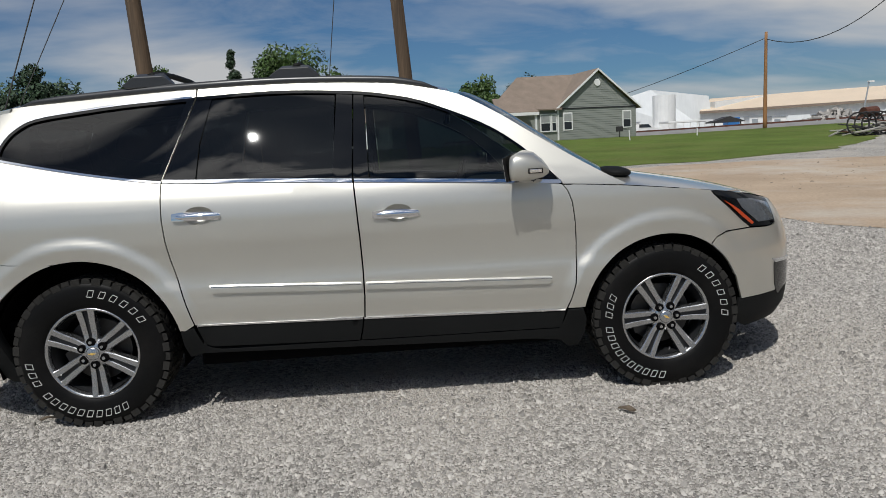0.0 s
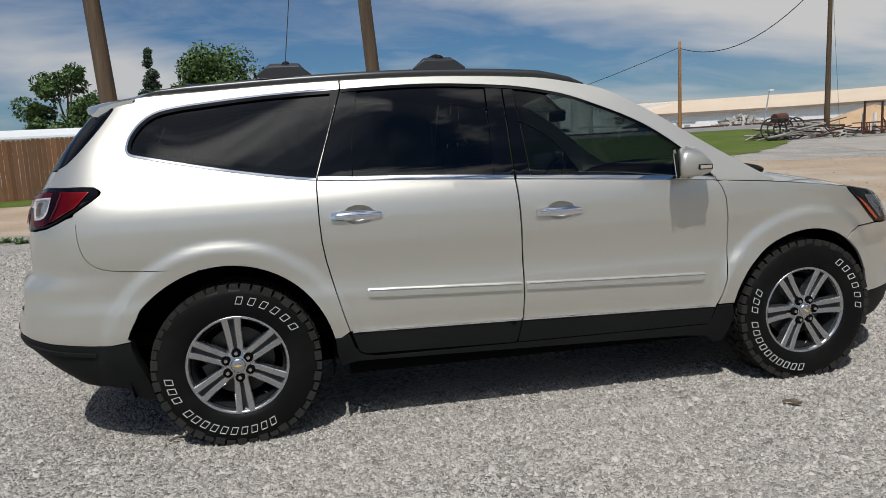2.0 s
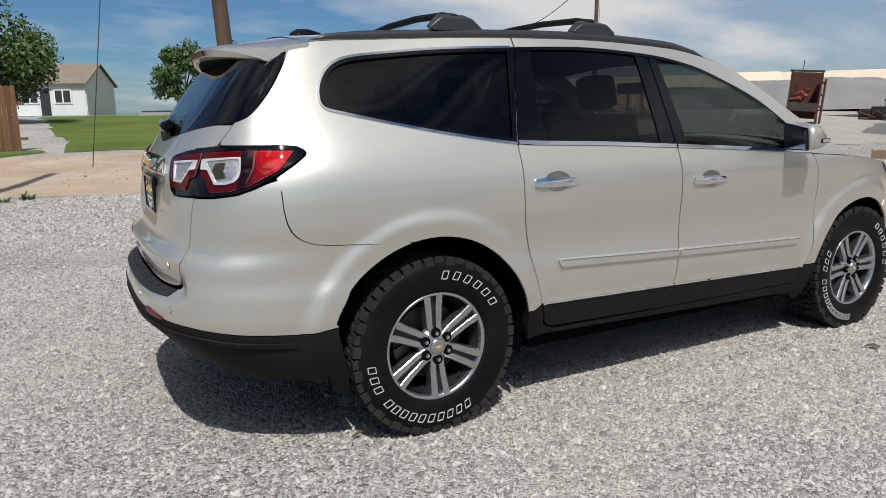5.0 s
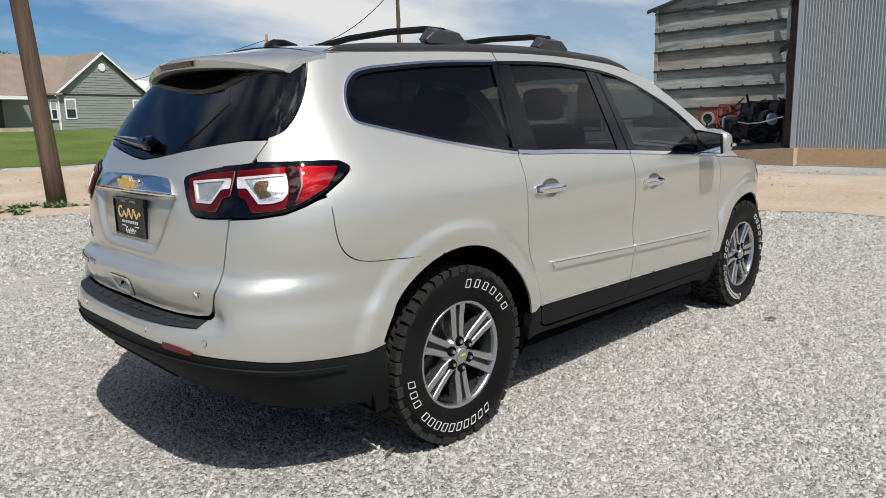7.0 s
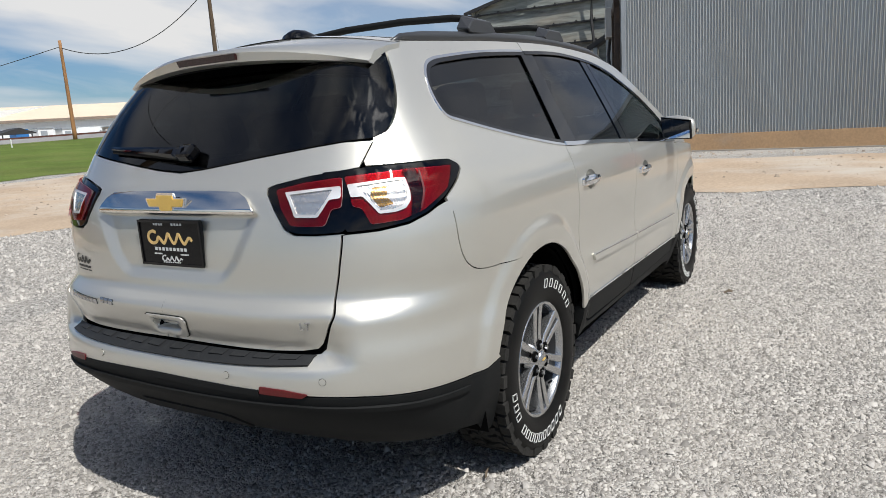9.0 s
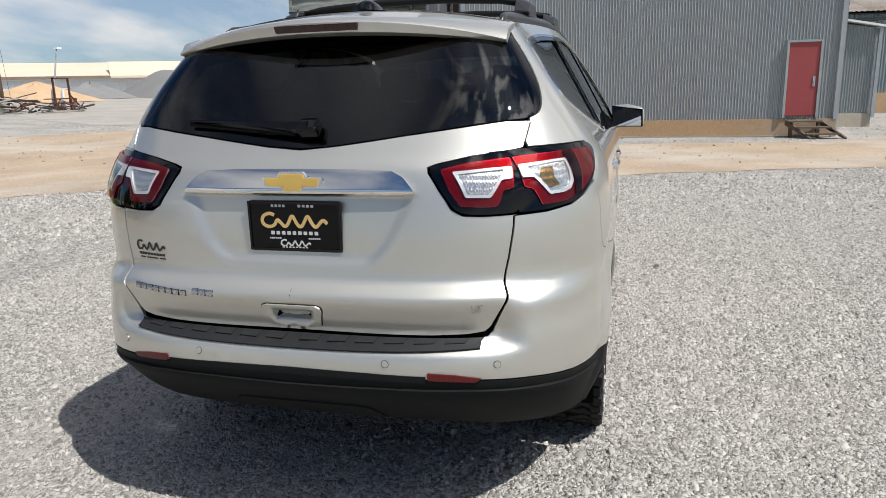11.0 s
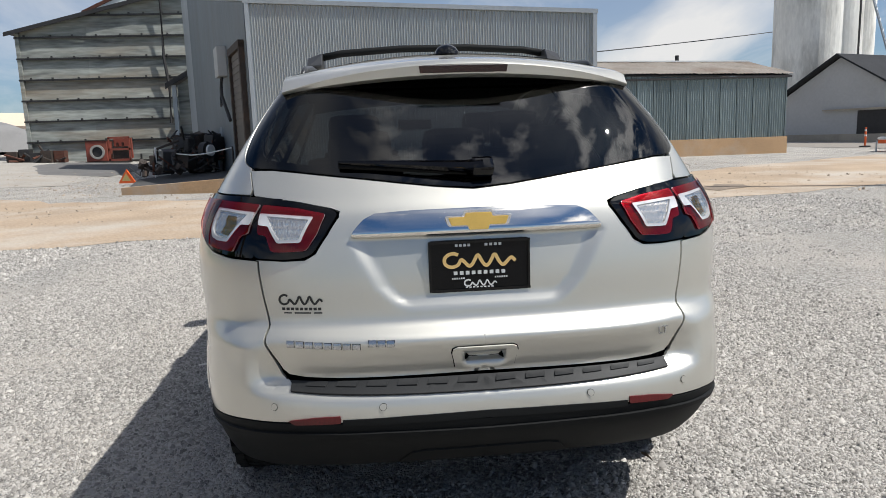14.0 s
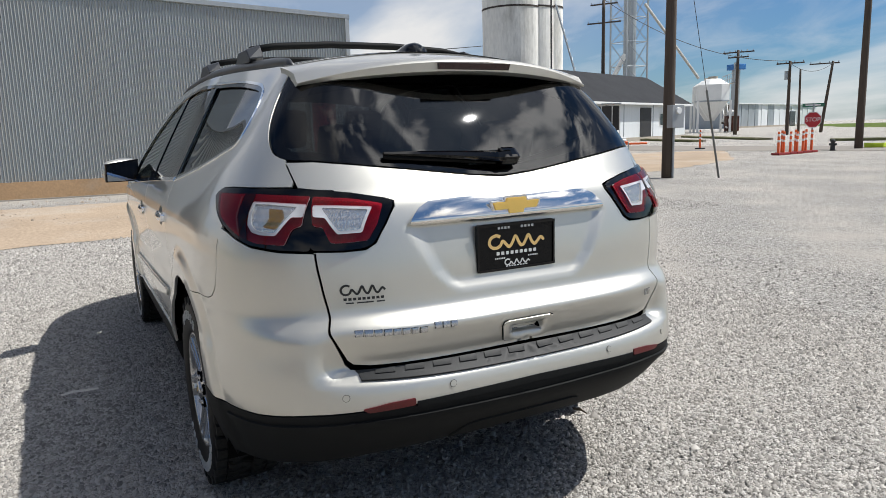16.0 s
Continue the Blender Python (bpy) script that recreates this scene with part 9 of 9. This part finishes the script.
# shade inside the body below the windows as a black shell, wheel houses, floor
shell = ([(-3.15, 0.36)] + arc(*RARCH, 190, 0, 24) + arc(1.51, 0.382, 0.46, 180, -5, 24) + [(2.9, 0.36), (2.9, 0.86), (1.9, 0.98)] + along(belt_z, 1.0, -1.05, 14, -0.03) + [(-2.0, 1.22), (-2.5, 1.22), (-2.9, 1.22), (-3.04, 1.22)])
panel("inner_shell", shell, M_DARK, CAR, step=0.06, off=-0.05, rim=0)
for cx, cz in ((-1.525, 0.392), (1.51, 0.382)):
    for s in (-1, 1):
        bm = bmesh.new()
        rings = []
        for y in (0.915 if cx < 0 else 0.79, 0.60):
            rings.append([bm.verts.new((cx + 0.475 * math.cos(a), s * y, cz + 0.475 * math.sin(a))) for a in np.linspace(-0.25, math.pi + 0.25, 26)])
        for k in range(25):
            bm.faces.new((rings[0][k], rings[0][k + 1], rings[1][k + 1], rings[1][k]))
        bm.faces.new(rings[1])
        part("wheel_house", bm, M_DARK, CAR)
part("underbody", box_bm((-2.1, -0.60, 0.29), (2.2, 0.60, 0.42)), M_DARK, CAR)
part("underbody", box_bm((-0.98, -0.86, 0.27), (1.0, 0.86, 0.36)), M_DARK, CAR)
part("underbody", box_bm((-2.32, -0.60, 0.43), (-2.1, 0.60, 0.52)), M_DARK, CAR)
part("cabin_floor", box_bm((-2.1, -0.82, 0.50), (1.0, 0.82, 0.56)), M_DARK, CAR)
part("dashboard", box_bm((0.62, -0.78, 0.75), (1.0, 0.78, 1.13), bevel=0.06), M_SEAT, CAR)
sw = [(0.52 + 0.06 * math.sin(a), 0.36 + 0.18 * math.cos(a), 1.08 + 0.17 * math.sin(a)) for a in np.linspace(0, 2 * math.pi, 25)]
part("steering_wheel", sweep_bm(sw, 0.016, 8), M_GLOSSB, CAR)
part("interior_mirror", box_bm((0.43, -0.12, 1.49), (0.46, 0.12, 1.56), bevel=0.012), M_GLOSSB, CAR)


def seat(x, y, h=1.0, w=0.24):
    st = part("seat", box_bm((x - 0.25, y - w, 0.62), (x + 0.27, y + w, 0.82), bevel=0.05), M_SEAT, CAR, "dark grey fabric seat")
    m = Matrix.Translation((x - 0.22, y, 0.78)) @ Matrix.Rotation(radians(-14), 4, "Y")
    part("seat_back", box_bm((-0.08, -w, 0), (0.06, w, 0.60 * h), m, 0.05), M_SEAT, st)
    part("headrest", box_bm((-0.06, -0.12, 0.63 * h), (0.05, 0.12, 0.82 * h), m, 0.045), M_SEAT, st)


for x, ys_, h in ((0.22, (-0.38, 0.38), 1.0), (-0.70, (-0.40, 0.40), 0.97), (-1.52, (-0.36, 0.0, 0.36), 0.86)):
    for y in ys_:
        seat(x, y, h, 0.24 if len(ys_) == 2 else 0.17)


# ---- wheels ----
def lathe(profile, n, y0=0.0):
    """Turns (radius, y) pairs round the y axis."""
    bm = bmesh.new()
    rings = [[bm.verts.new((r * math.cos(2 * math.pi * k / n), y + y0, r * math.sin(2 * math.pi * k / n))) for k in range(n)] for r, y in profile]
    for a, b in zip(rings, rings[1:]):
        for k in range(n):
            bm.faces.new((a[k], a[(k + 1) % n], b[(k + 1) % n], b[k]))
    bmesh.ops.recalc_face_normals(bm, faces=bm.faces)
    return bm


def ang_box(bm, r0, r1, a, half, y0, y1, skew=0.0, taper=1.0):
    """A block between two radii round the angle a; half is its half width in metres."""
    er, et = Vector((math.cos(a), 0, math.sin(a))), Vector((-math.sin(a), 0, math.cos(a)))
    vs = []
    for y in (y0, y1):
        for r, h in ((r0, half), (r1, half * taper)):
            for s in (-1, 1):
                vs.append(bm.verts.new(er * r + et * (s * h + skew * (y - y0)) + Vector((0, y, 0))))
    for f in ((0, 1, 3, 2), (4, 6, 7, 5), (0, 4, 5, 1), (2, 3, 7, 6), (0, 2, 6, 4), (1, 5, 7, 3)):
        bm.faces.new([vs[i] for i in f])


def wheel(cx, cz, side, spin):
    """A wheel whose face looks along -y before it is turned to its side."""
    base = Matrix.Translation((cx, side * 0.94, cz)) @ (Matrix.Rotation(math.pi, 4, "Z") if side > 0 else Matrix.Identity(4))
    w = new("wheel")
    w.parent, w.matrix_basis = CAR, base
    W = 0.128
    y0 = 0.118                                   # the tyre's middle lies behind the hub's face
    prof = [(0.232, -0.100), (0.240, -0.112), (0.262, -0.120), (0.29, -0.126), (0.325, -0.127), (0.350, -0.123), (0.366, -0.117), (0.378, -0.104), (0.381, -0.085), (0.383, 0.0),
            (0.381, 0.085), (0.378, 0.104), (0.366, 0.117), (0.325, 0.127), (0.262, 0.120), (0.232, 0.100)]
    ty = part("tyre", lathe(prof, 72, y0), M_RUBBER, w, "black all-terrain tyre with white markings", smooth=True)
    bm = bmesh.new()
    for k in range(46):
        a = 2 * math.pi * (k + 0.25) / 46
        for sg in (-1, 1):
            long = k % 2 == 0
            ang_box(bm, 0.360 if long else 0.369, 0.3925, a, 0.0225 if long else 0.0205, y0 + sg * (0.1205 if long else 0.1155), y0 + sg * 0.080, 0.10 * sg, 0.95)
            ang_box(bm, 0.376, 0.3935, a + 0.062, 0.0150, y0 + sg * 0.074, y0 + sg * 0.050, 0.55 * sg, 0.95)
            ang_box(bm, 0.376, 0.3935, a + 0.010, 0.0185, y0 + sg * 0.056, y0 + sg * 0.024, -0.45 * sg, 0.95)
        ang_box(bm, 0.376, 0.3935, a + 0.055, 0.0160, y0 - 0.026, y0 + 0.026, 0.5 if long else -0.5, 0.95)
    bmesh.ops.recalc_face_normals(bm, faces=bm.faces)
    tagged(part("tread", bm, M_TREAD, ty), kind="stuff")
    bm = bmesh.new()
    # outlined blocks where the sidewall carries white lettering
    def mark(a0, a1, n, r=0.318, hh=0.0185):
        for i in range(n):
            a = radians(a0 + (a1 - a0) * i / max(1, n - 1))
            hw_ = 0.0145
            for dr0, dr1, dt0, dt1 in ((-hh, -hh + 0.003, -hw_, hw_), (hh - 0.003, hh, -hw_, hw_), (-hh, hh, -hw_, -hw_ + 0.0026), (-hh, hh, hw_ - 0.0026, hw_)):
                er, et = Vector((math.cos(a), 0, math.sin(a))), Vector((-math.sin(a), 0, math.cos(a)))
                vs = []
                for y in (y0 - 0.1295, y0 - 0.126):
                    for rr, tt in ((dr0, dt0), (dr0, dt1), (dr1, dt1), (dr1, dt0)):
                        vs.append(bm.verts.new(er * (r + rr) + et * (tt - 0.25 * rr) + Vector((0, y, 0))))
                for f in ((3, 2, 1, 0), (0, 1, 5, 4), (1, 2, 6, 5), (2, 3, 7, 6), (3, 0, 4, 7)):
                    bm.faces.new([vs[j] for j in f])
    mark(84 + spin, 32 + spin, 6)
    mark(-64 + spin, -140 + spin, 10)
    mark(-155 + spin, -172 + spin, 3)
    bmesh.ops.recalc_face_normals(bm, faces=bm.faces)
    tagged(part("sidewall_marking", bm, M_MARK, ty, "white outlined sidewall marking"), kind="stuff")
    # rim
    lip = [(0.216, 0.055), (0.224, 0.016), (0.228, 0.007), (0.237, 0.003), (0.241, 0.008), (0.239, 0.022), (0.232, 0.03)]
    rim = part("rim", lathe(lip, 72), M_ALLOY, w, "machined six-spoke alloy rim", smooth=True)
    part("barrel", lathe([(0.216, 0.03), (0.206, 0.06), (0.200, 0.20)], 60), M_ALLOYD, rim, smooth=True)
    part("brake_disc", lathe([(0.03, 0.105), (0.165, 0.105), (0.165, 0.13), (0.03, 0.13)], 48), M_IRON, rim)
    part("backing", lathe([(0.0, 0.15), (0.205, 0.15)], 40), M_DARK, rim)
    bm = bmesh.new()
    ang_box(bm, 0.10, 0.17, radians(200), 0.05, 0.085, 0.15)
    part("brake_caliper", bm, M_IRON, rim)
    for k in range(6):
        a = radians(94 + spin + 60 * k)
        er, et = Vector((math.cos(a), 0, math.sin(a))), Vector((-math.sin(a), 0, math.cos(a)))
        bm = bmesh.new()
        for sg in (-1, 1):
            ins = []
            for r, o0, o1, yf in ((0.052, 0.004, 0.030, 0.014), (0.10, 0.008, 0.036, 0.018), (0.17, 0.010, 0.040, 0.012), (0.229, 0.014, 0.047, 0.005)):
                row = []
                for o, y in ((o0, yf + 0.045), (o0, yf + 0.003), (o0 + 0.003, yf), (o1 - 0.004, yf), (o1, yf + 0.004), (o1 + 0.002, yf + 0.05)):
                    row.append(bm.verts.new(er * r + et * (sg * o) + Vector((0, y, 0))))
                ins.append(row)
            for r0, r1 in zip(ins, ins[1:]):
                for j in range(5):
                    bm.faces.new((r0[j], r0[j + 1], r1[j + 1], r1[j]))
        bmesh.ops.recalc_face_normals(bm, faces=bm.faces)
        sp = part("spoke", bm, M_ALLOY, rim)
        bm = bmesh.new()
        ang_box(bm, 0.07, 0.222, a, 0.009, 0.030, 0.05, 0, 1.5)
        part("spoke_groove", bm, M_ALLOYD, rim)
        c = er * 0.060
        # flat black disc paints the dark of the pocket round the nut
        part("lug_recess", tube_bm(c + Vector((0, 0.0095, 0)), c + Vector((0, 0.03, 0)), 0.0225, seg=16), M_DARK, rim)
        part("lug_nut", tube_bm(c + Vector((0, 0.000, 0)), c + Vector((0, 0.03, 0)), 0.009, 0.013, 6), M_ALLOY, rim)
    part("hub_plate", lathe([(0.0, 0.008), (0.040, 0.009), (0.050, 0.013), (0.075, 0.022), (0.085, 0.05)], 40), M_ALLOY, rim, smooth=True)
    cap = part("centre_cap", lathe([(0.0, -0.002), (0.028, -0.001), (0.034, 0.004), (0.036, 0.012)], 30), M_ALLOY, rim, "silver centre cap", smooth=True)
    tie_s = [(y * 0.16, (z - 1.173) * 0.16) for y, z in tie]
    part("cap_emblem", poly_bm([(y * math.cos(radians(spin)) - z * math.sin(radians(spin)), -0.0015, y * math.sin(radians(spin)) + z * math.cos(radians(spin))) for y, z in tie_s], (0, -0.002, 0)), M_GOLD, cap)
    part("valve", tube_bm(Vector((0.195 * math.cos(radians(-52 + spin)), 0.03, 0.195 * math.sin(radians(-52 + spin)))), Vector((0.175 * math.cos(radians(-52 + spin)), 0.012, 0.175 * math.sin(radians(-52 + spin)))), 0.005, seg=8), M_GLOSSB, rim)
    return w


wheel(-1.51, 0.391, -1, 0)
wheel(1.51, 0.381, -1, -31)
wheel(-1.51, 0.391, 1, 40)
wheel(1.51, 0.381, 1, 15)

# ---- loose stones, weeds and leaves on the gravel ----
M_STONE = mat("loose_gravel_stone", (0.335, 0.316, 0.290), 0.95, var=0.16, scale=8, fine=90, bump=0.2, dist=0.002, island=0.48, spec=0.1)
STONE = [(1, 0.75, -0.35), (-0.95, 0.7, -0.35), (-1, -0.75, -0.35), (0.9, -0.8, -0.35), (0.45, 0.1, 0.55), (-0.5, -0.05, 0.6)]
STONE_Q = [(0, 1, 5, 4), (2, 3, 4, 5)]
STONE_T = [(3, 0, 4), (1, 2, 5)]


def stones(name, n, area, lo, hi, seed, keep=None, material=None):
    """Many small angular stones strewn on the ground as one mesh."""
    r = np.random.RandomState(seed)
    x0, y0, x1, y1 = area
    p = np.stack([r.uniform(x0, x1, n), r.uniform(y0, y1, n)], 1)
    if keep is not None:
        p = p[keep(p, r)]
    n = len(p)
    s = lo * (hi / lo) ** (r.uniform(0, 1, n) ** 2.0)
    base = np.array(STONE)[None] * (1 + r.uniform(-0.38, 0.38, (n, 6, 3)))
    base = base * s[:, None, None] * np.stack([r.uniform(0.7, 1.25, n), r.uniform(0.55, 1.0, n), r.uniform(1.0, 1.7, n)], 1)[:, None, :]
    a, b = r.uniform(0, 6.283, n), r.uniform(-0.55, 0.55, n)
    ca, sa, cb, sb = np.cos(a)[:, None], np.sin(a)[:, None], np.cos(b)[:, None], np.sin(b)[:, None]
    X, Y, Z = base[..., 0], base[..., 1], base[..., 2]
    Y, Z = cb * Y - sb * Z, sb * Y + cb * Z
    V = np.stack([ca * X - sa * Y + p[:, :1], sa * X + ca * Y + p[:, 1:], Z + (gz(p[:, 0], p[:, 1]) + 0.22 * s)[:, None]], -1).reshape(-1, 3)
    k = 6 * np.arange(n)[:, None]
    quads = (np.array(STONE_Q).reshape(1, 8) + k).reshape(-1)
    tris = (np.array(STONE_T).reshape(1, 6) + k).reshape(-1)
    me = bpy.data.meshes.new(name)
    me.vertices.add(len(V))
    me.vertices.foreach_set("co", V.ravel())
    me.loops.add(len(quads) + len(tris))
    me.loops.foreach_set("vertex_index", np.concatenate([quads, tris]))
    me.polygons.add(4 * n)
    me.polygons.foreach_set("loop_start", np.concatenate([np.arange(2 * n) * 4, len(quads) + np.arange(2 * n) * 3]))
    me.update(calc_edges=True)
    me.validate()
    me.materials.append(material or M_STONE)
    return tagged(new(name, me), "loose angular grey gravel stones on the lot", "gravel", kind="stuff")


def patchy(p, r):
    """Stones lie thick in some patches and thin in others."""
    w = 0.55 + 0.45 * np.sin(1.3 * p[:, 0] + 1.7 * np.sin(0.8 * p[:, 1])) * np.cos(1.1 * p[:, 1] + 0.6 * p[:, 0])
    lot = LOT_EDGE + [(-14, -14), (-14, 11.6)]
    under = (np.abs(p[:, 1]) < 0.5) & (np.abs(p[:, 0]) < 1.8)
    return (r.uniform(0, 1, len(p)) < 0.38 + 0.62 * w) & inside(p[:, 0], p[:, 1], lot) & ~under


stones("gravel", 420000, (-4.4, -3.6, 5.6, 3.8), 0.0042, 0.0125, 5, patchy)
stones("gravel", 40000, (-6.0, -5.0, 7.0, 5.0), 0.007, 0.020, 15, patchy)
stones("gravel", 60000, (-6.0, 4.5, 6.0, 10.5), 0.008, 0.026, 6, patchy)
def off_lot(p, r):
    return ((p[:, 0] > 9) | (p[:, 1] > 12)) & (p[:, 1] < 20.5) & (r.uniform(0, 1, len(p)) < 0.3 + 0.7 * (np.sin(0.9 * p[:, 0]) * np.cos(1.1 * p[:, 1]) > 0))


stones("yard_litter", 16000, (-8, -14, 34, 20), 0.010, 0.045, 8, off_lot, mat("dusty_clod", (0.30, 0.245, 0.19), 0.95, var=0.15, scale=6, fine=60, bump=0.2, island=0.4, spec=0.1))
stones("gravel", 30000, (4.0, -9.0, 9.0, 4.5), 0.008, 0.026, 7, patchy)


def weed(x, y, r, n, seed):
    """A low tuft of narrow leaves."""
    rr = random.Random(seed)
    bm = bmesh.new()
    for i in range(n):
        a, L = rr.uniform(0, 6.283), r * rr.uniform(0.5, 1.1)
        d, up, w = Vector((math.cos(a), math.sin(a), 0)), rr.uniform(0.3, 1.1), 0.012 + 0.012 * rr.random()
        side = Vector((-d.y, d.x, 0)) * w
        o = Vector((rr.uniform(-0.4, 0.4) * r, rr.uniform(-0.4, 0.4) * r, 0))
        m, e = o + d * L * 0.5 + Vector((0, 0, L * up * 0.55)), o + d * L + Vector((0, 0, L * up * 0.5))
        vs = [bm.verts.new(p) for p in (o - side * 0.4, o + side * 0.4, m + side, m - side)]
        bm.faces.new(vs)
        bm.faces.new((vs[3], vs[2], bm.verts.new(e)))
    ob = part("weed", bm, M_WEED)
    ob.matrix_basis = Matrix.Translation((x, y, gzf(x, y)))
    return tagged(ob, "small green weed tuft growing in the gravel", "weed", group="weeds by the poles")


M_WEED = mat("weed_leaves", (0.07, 0.13, 0.03), 0.7, var=0.25, scale=4, fine=30, bump=0, island=0.3)
rw = random.Random(12)
for k in range(26):
    weed(-5.6 + rw.gauss(0, 0.9), 9.9 + rw.gauss(0, 0.35), rw.uniform(0.10, 0.24), 26, k)
for k in range(24):
    weed(-0.15 + rw.gauss(0, 0.5), 11.25 + rw.gauss(0, 0.35), rw.uniform(0.08, 0.18), 26, 50 + k)

apron = sheet("asphalt_apron", [(40.2, 20.9), (44.9, 21.2), (45.2, 17.0), (36.0, 13.2), (30.0, 12.8), (31.5, 16.6)], 0.8, mat("grey_worn_asphalt", (0.13, 0.125, 0.12), 0.9, var=0.22, scale=0.7, fine=18, bump=0.4), 0.014, 0.15)
tagged(apron, "dark worn asphalt apron before the barn", "asphalt", kind="structure")

# damp dark soil where the road is worn
M_MUD = mat("damp_dark_soil", (0.21, 0.165, 0.125), 0.85, var=0.25, scale=1.2, fine=20, bump=0.4, dist=0.01, tint=(0.27, 0.22, 0.17), tint_amount=0.7, spec=0.3)
for name, loop in (("damp_patch", [(18.6, 14.0), (19.4, 16.6), (21.6, 17.0), (22.0, 15.6), (20.6, 14.0)]),
                   ("damp_patch", [(10.5, -7.5), (11.0, -7.3), (12.2, -8.2), (12.0, -8.9), (11.2, -8.6)]),
                   ("damp_patch", [(17.4, 4.6), (18.0, 2.4), (18.6, 2.6), (18.4, 4.8)])):
    tagged(sheet(name, loop, 0.35, M_MUD, 0.016, 0.14), "dark damp soil patch on the dirt road", "soil patch", kind="structure")


def twig(name, pts, r, material, label, category):
    """A thin, slightly bent strip lying on the gravel."""
    bm = bmesh.new()
    rings = []
    for i, (x, y, z) in enumerate(pts):
        w = r * (0.7 if i in (0, len(pts) - 1) else 1.0)
        rings.append([bm.verts.new((x + w * dx, y, gzf(x, y) + z + 0.5 * w * dz)) for dx, dz in ((1, 0.4), (0.3, 1.2), (-0.8, 0.8), (-1, -0.3), (0.2, -0.6))])
    for a, b in zip(rings, rings[1:]):
        for k in range(5):
            bm.faces.new((a[k], a[(k + 1) % 5], b[(k + 1) % 5], b[k]))
    bm.faces.new(rings[0])
    bm.faces.new(rings[-1][::-1])
    return tagged(part(name, bm, material), label, category)


M_STICK = mat("bleached_wood", (0.68, 0.64, 0.57), 0.85, var=0.2, scale=20, fine=120, bump=0.3)
M_DEADLEAF = mat("dead_leaf", (0.10, 0.075, 0.05), 0.8, var=0.25, scale=30, fine=120, bump=0.3)
twig("stick", [(-0.130, 1.52, 0.020), (-0.126, 1.46, 0.026), (-0.128, 1.40, 0.024), (-0.120, 1.33, 0.020)], 0.013, M_STICK, "short bleached stick lying on the gravel", "stick")
# a dark stone here, drawn with the leaf's shape and material
twig("dead_leaf", [(1.20, -1.29, 0.018), (1.18, -1.265, 0.026), (1.15, -1.24, 0.018)], 0.022, M_DEADLEAF, "dark curled leaf lying on the gravel", "leaf")
twig("dead_leaf", [(-1.87, -0.81, 0.018), (-1.84, -0.80, 0.026), (-1.80, -0.79, 0.018)], 0.016, M_DEADLEAF, "dark curled leaf lying on the gravel", "leaf")
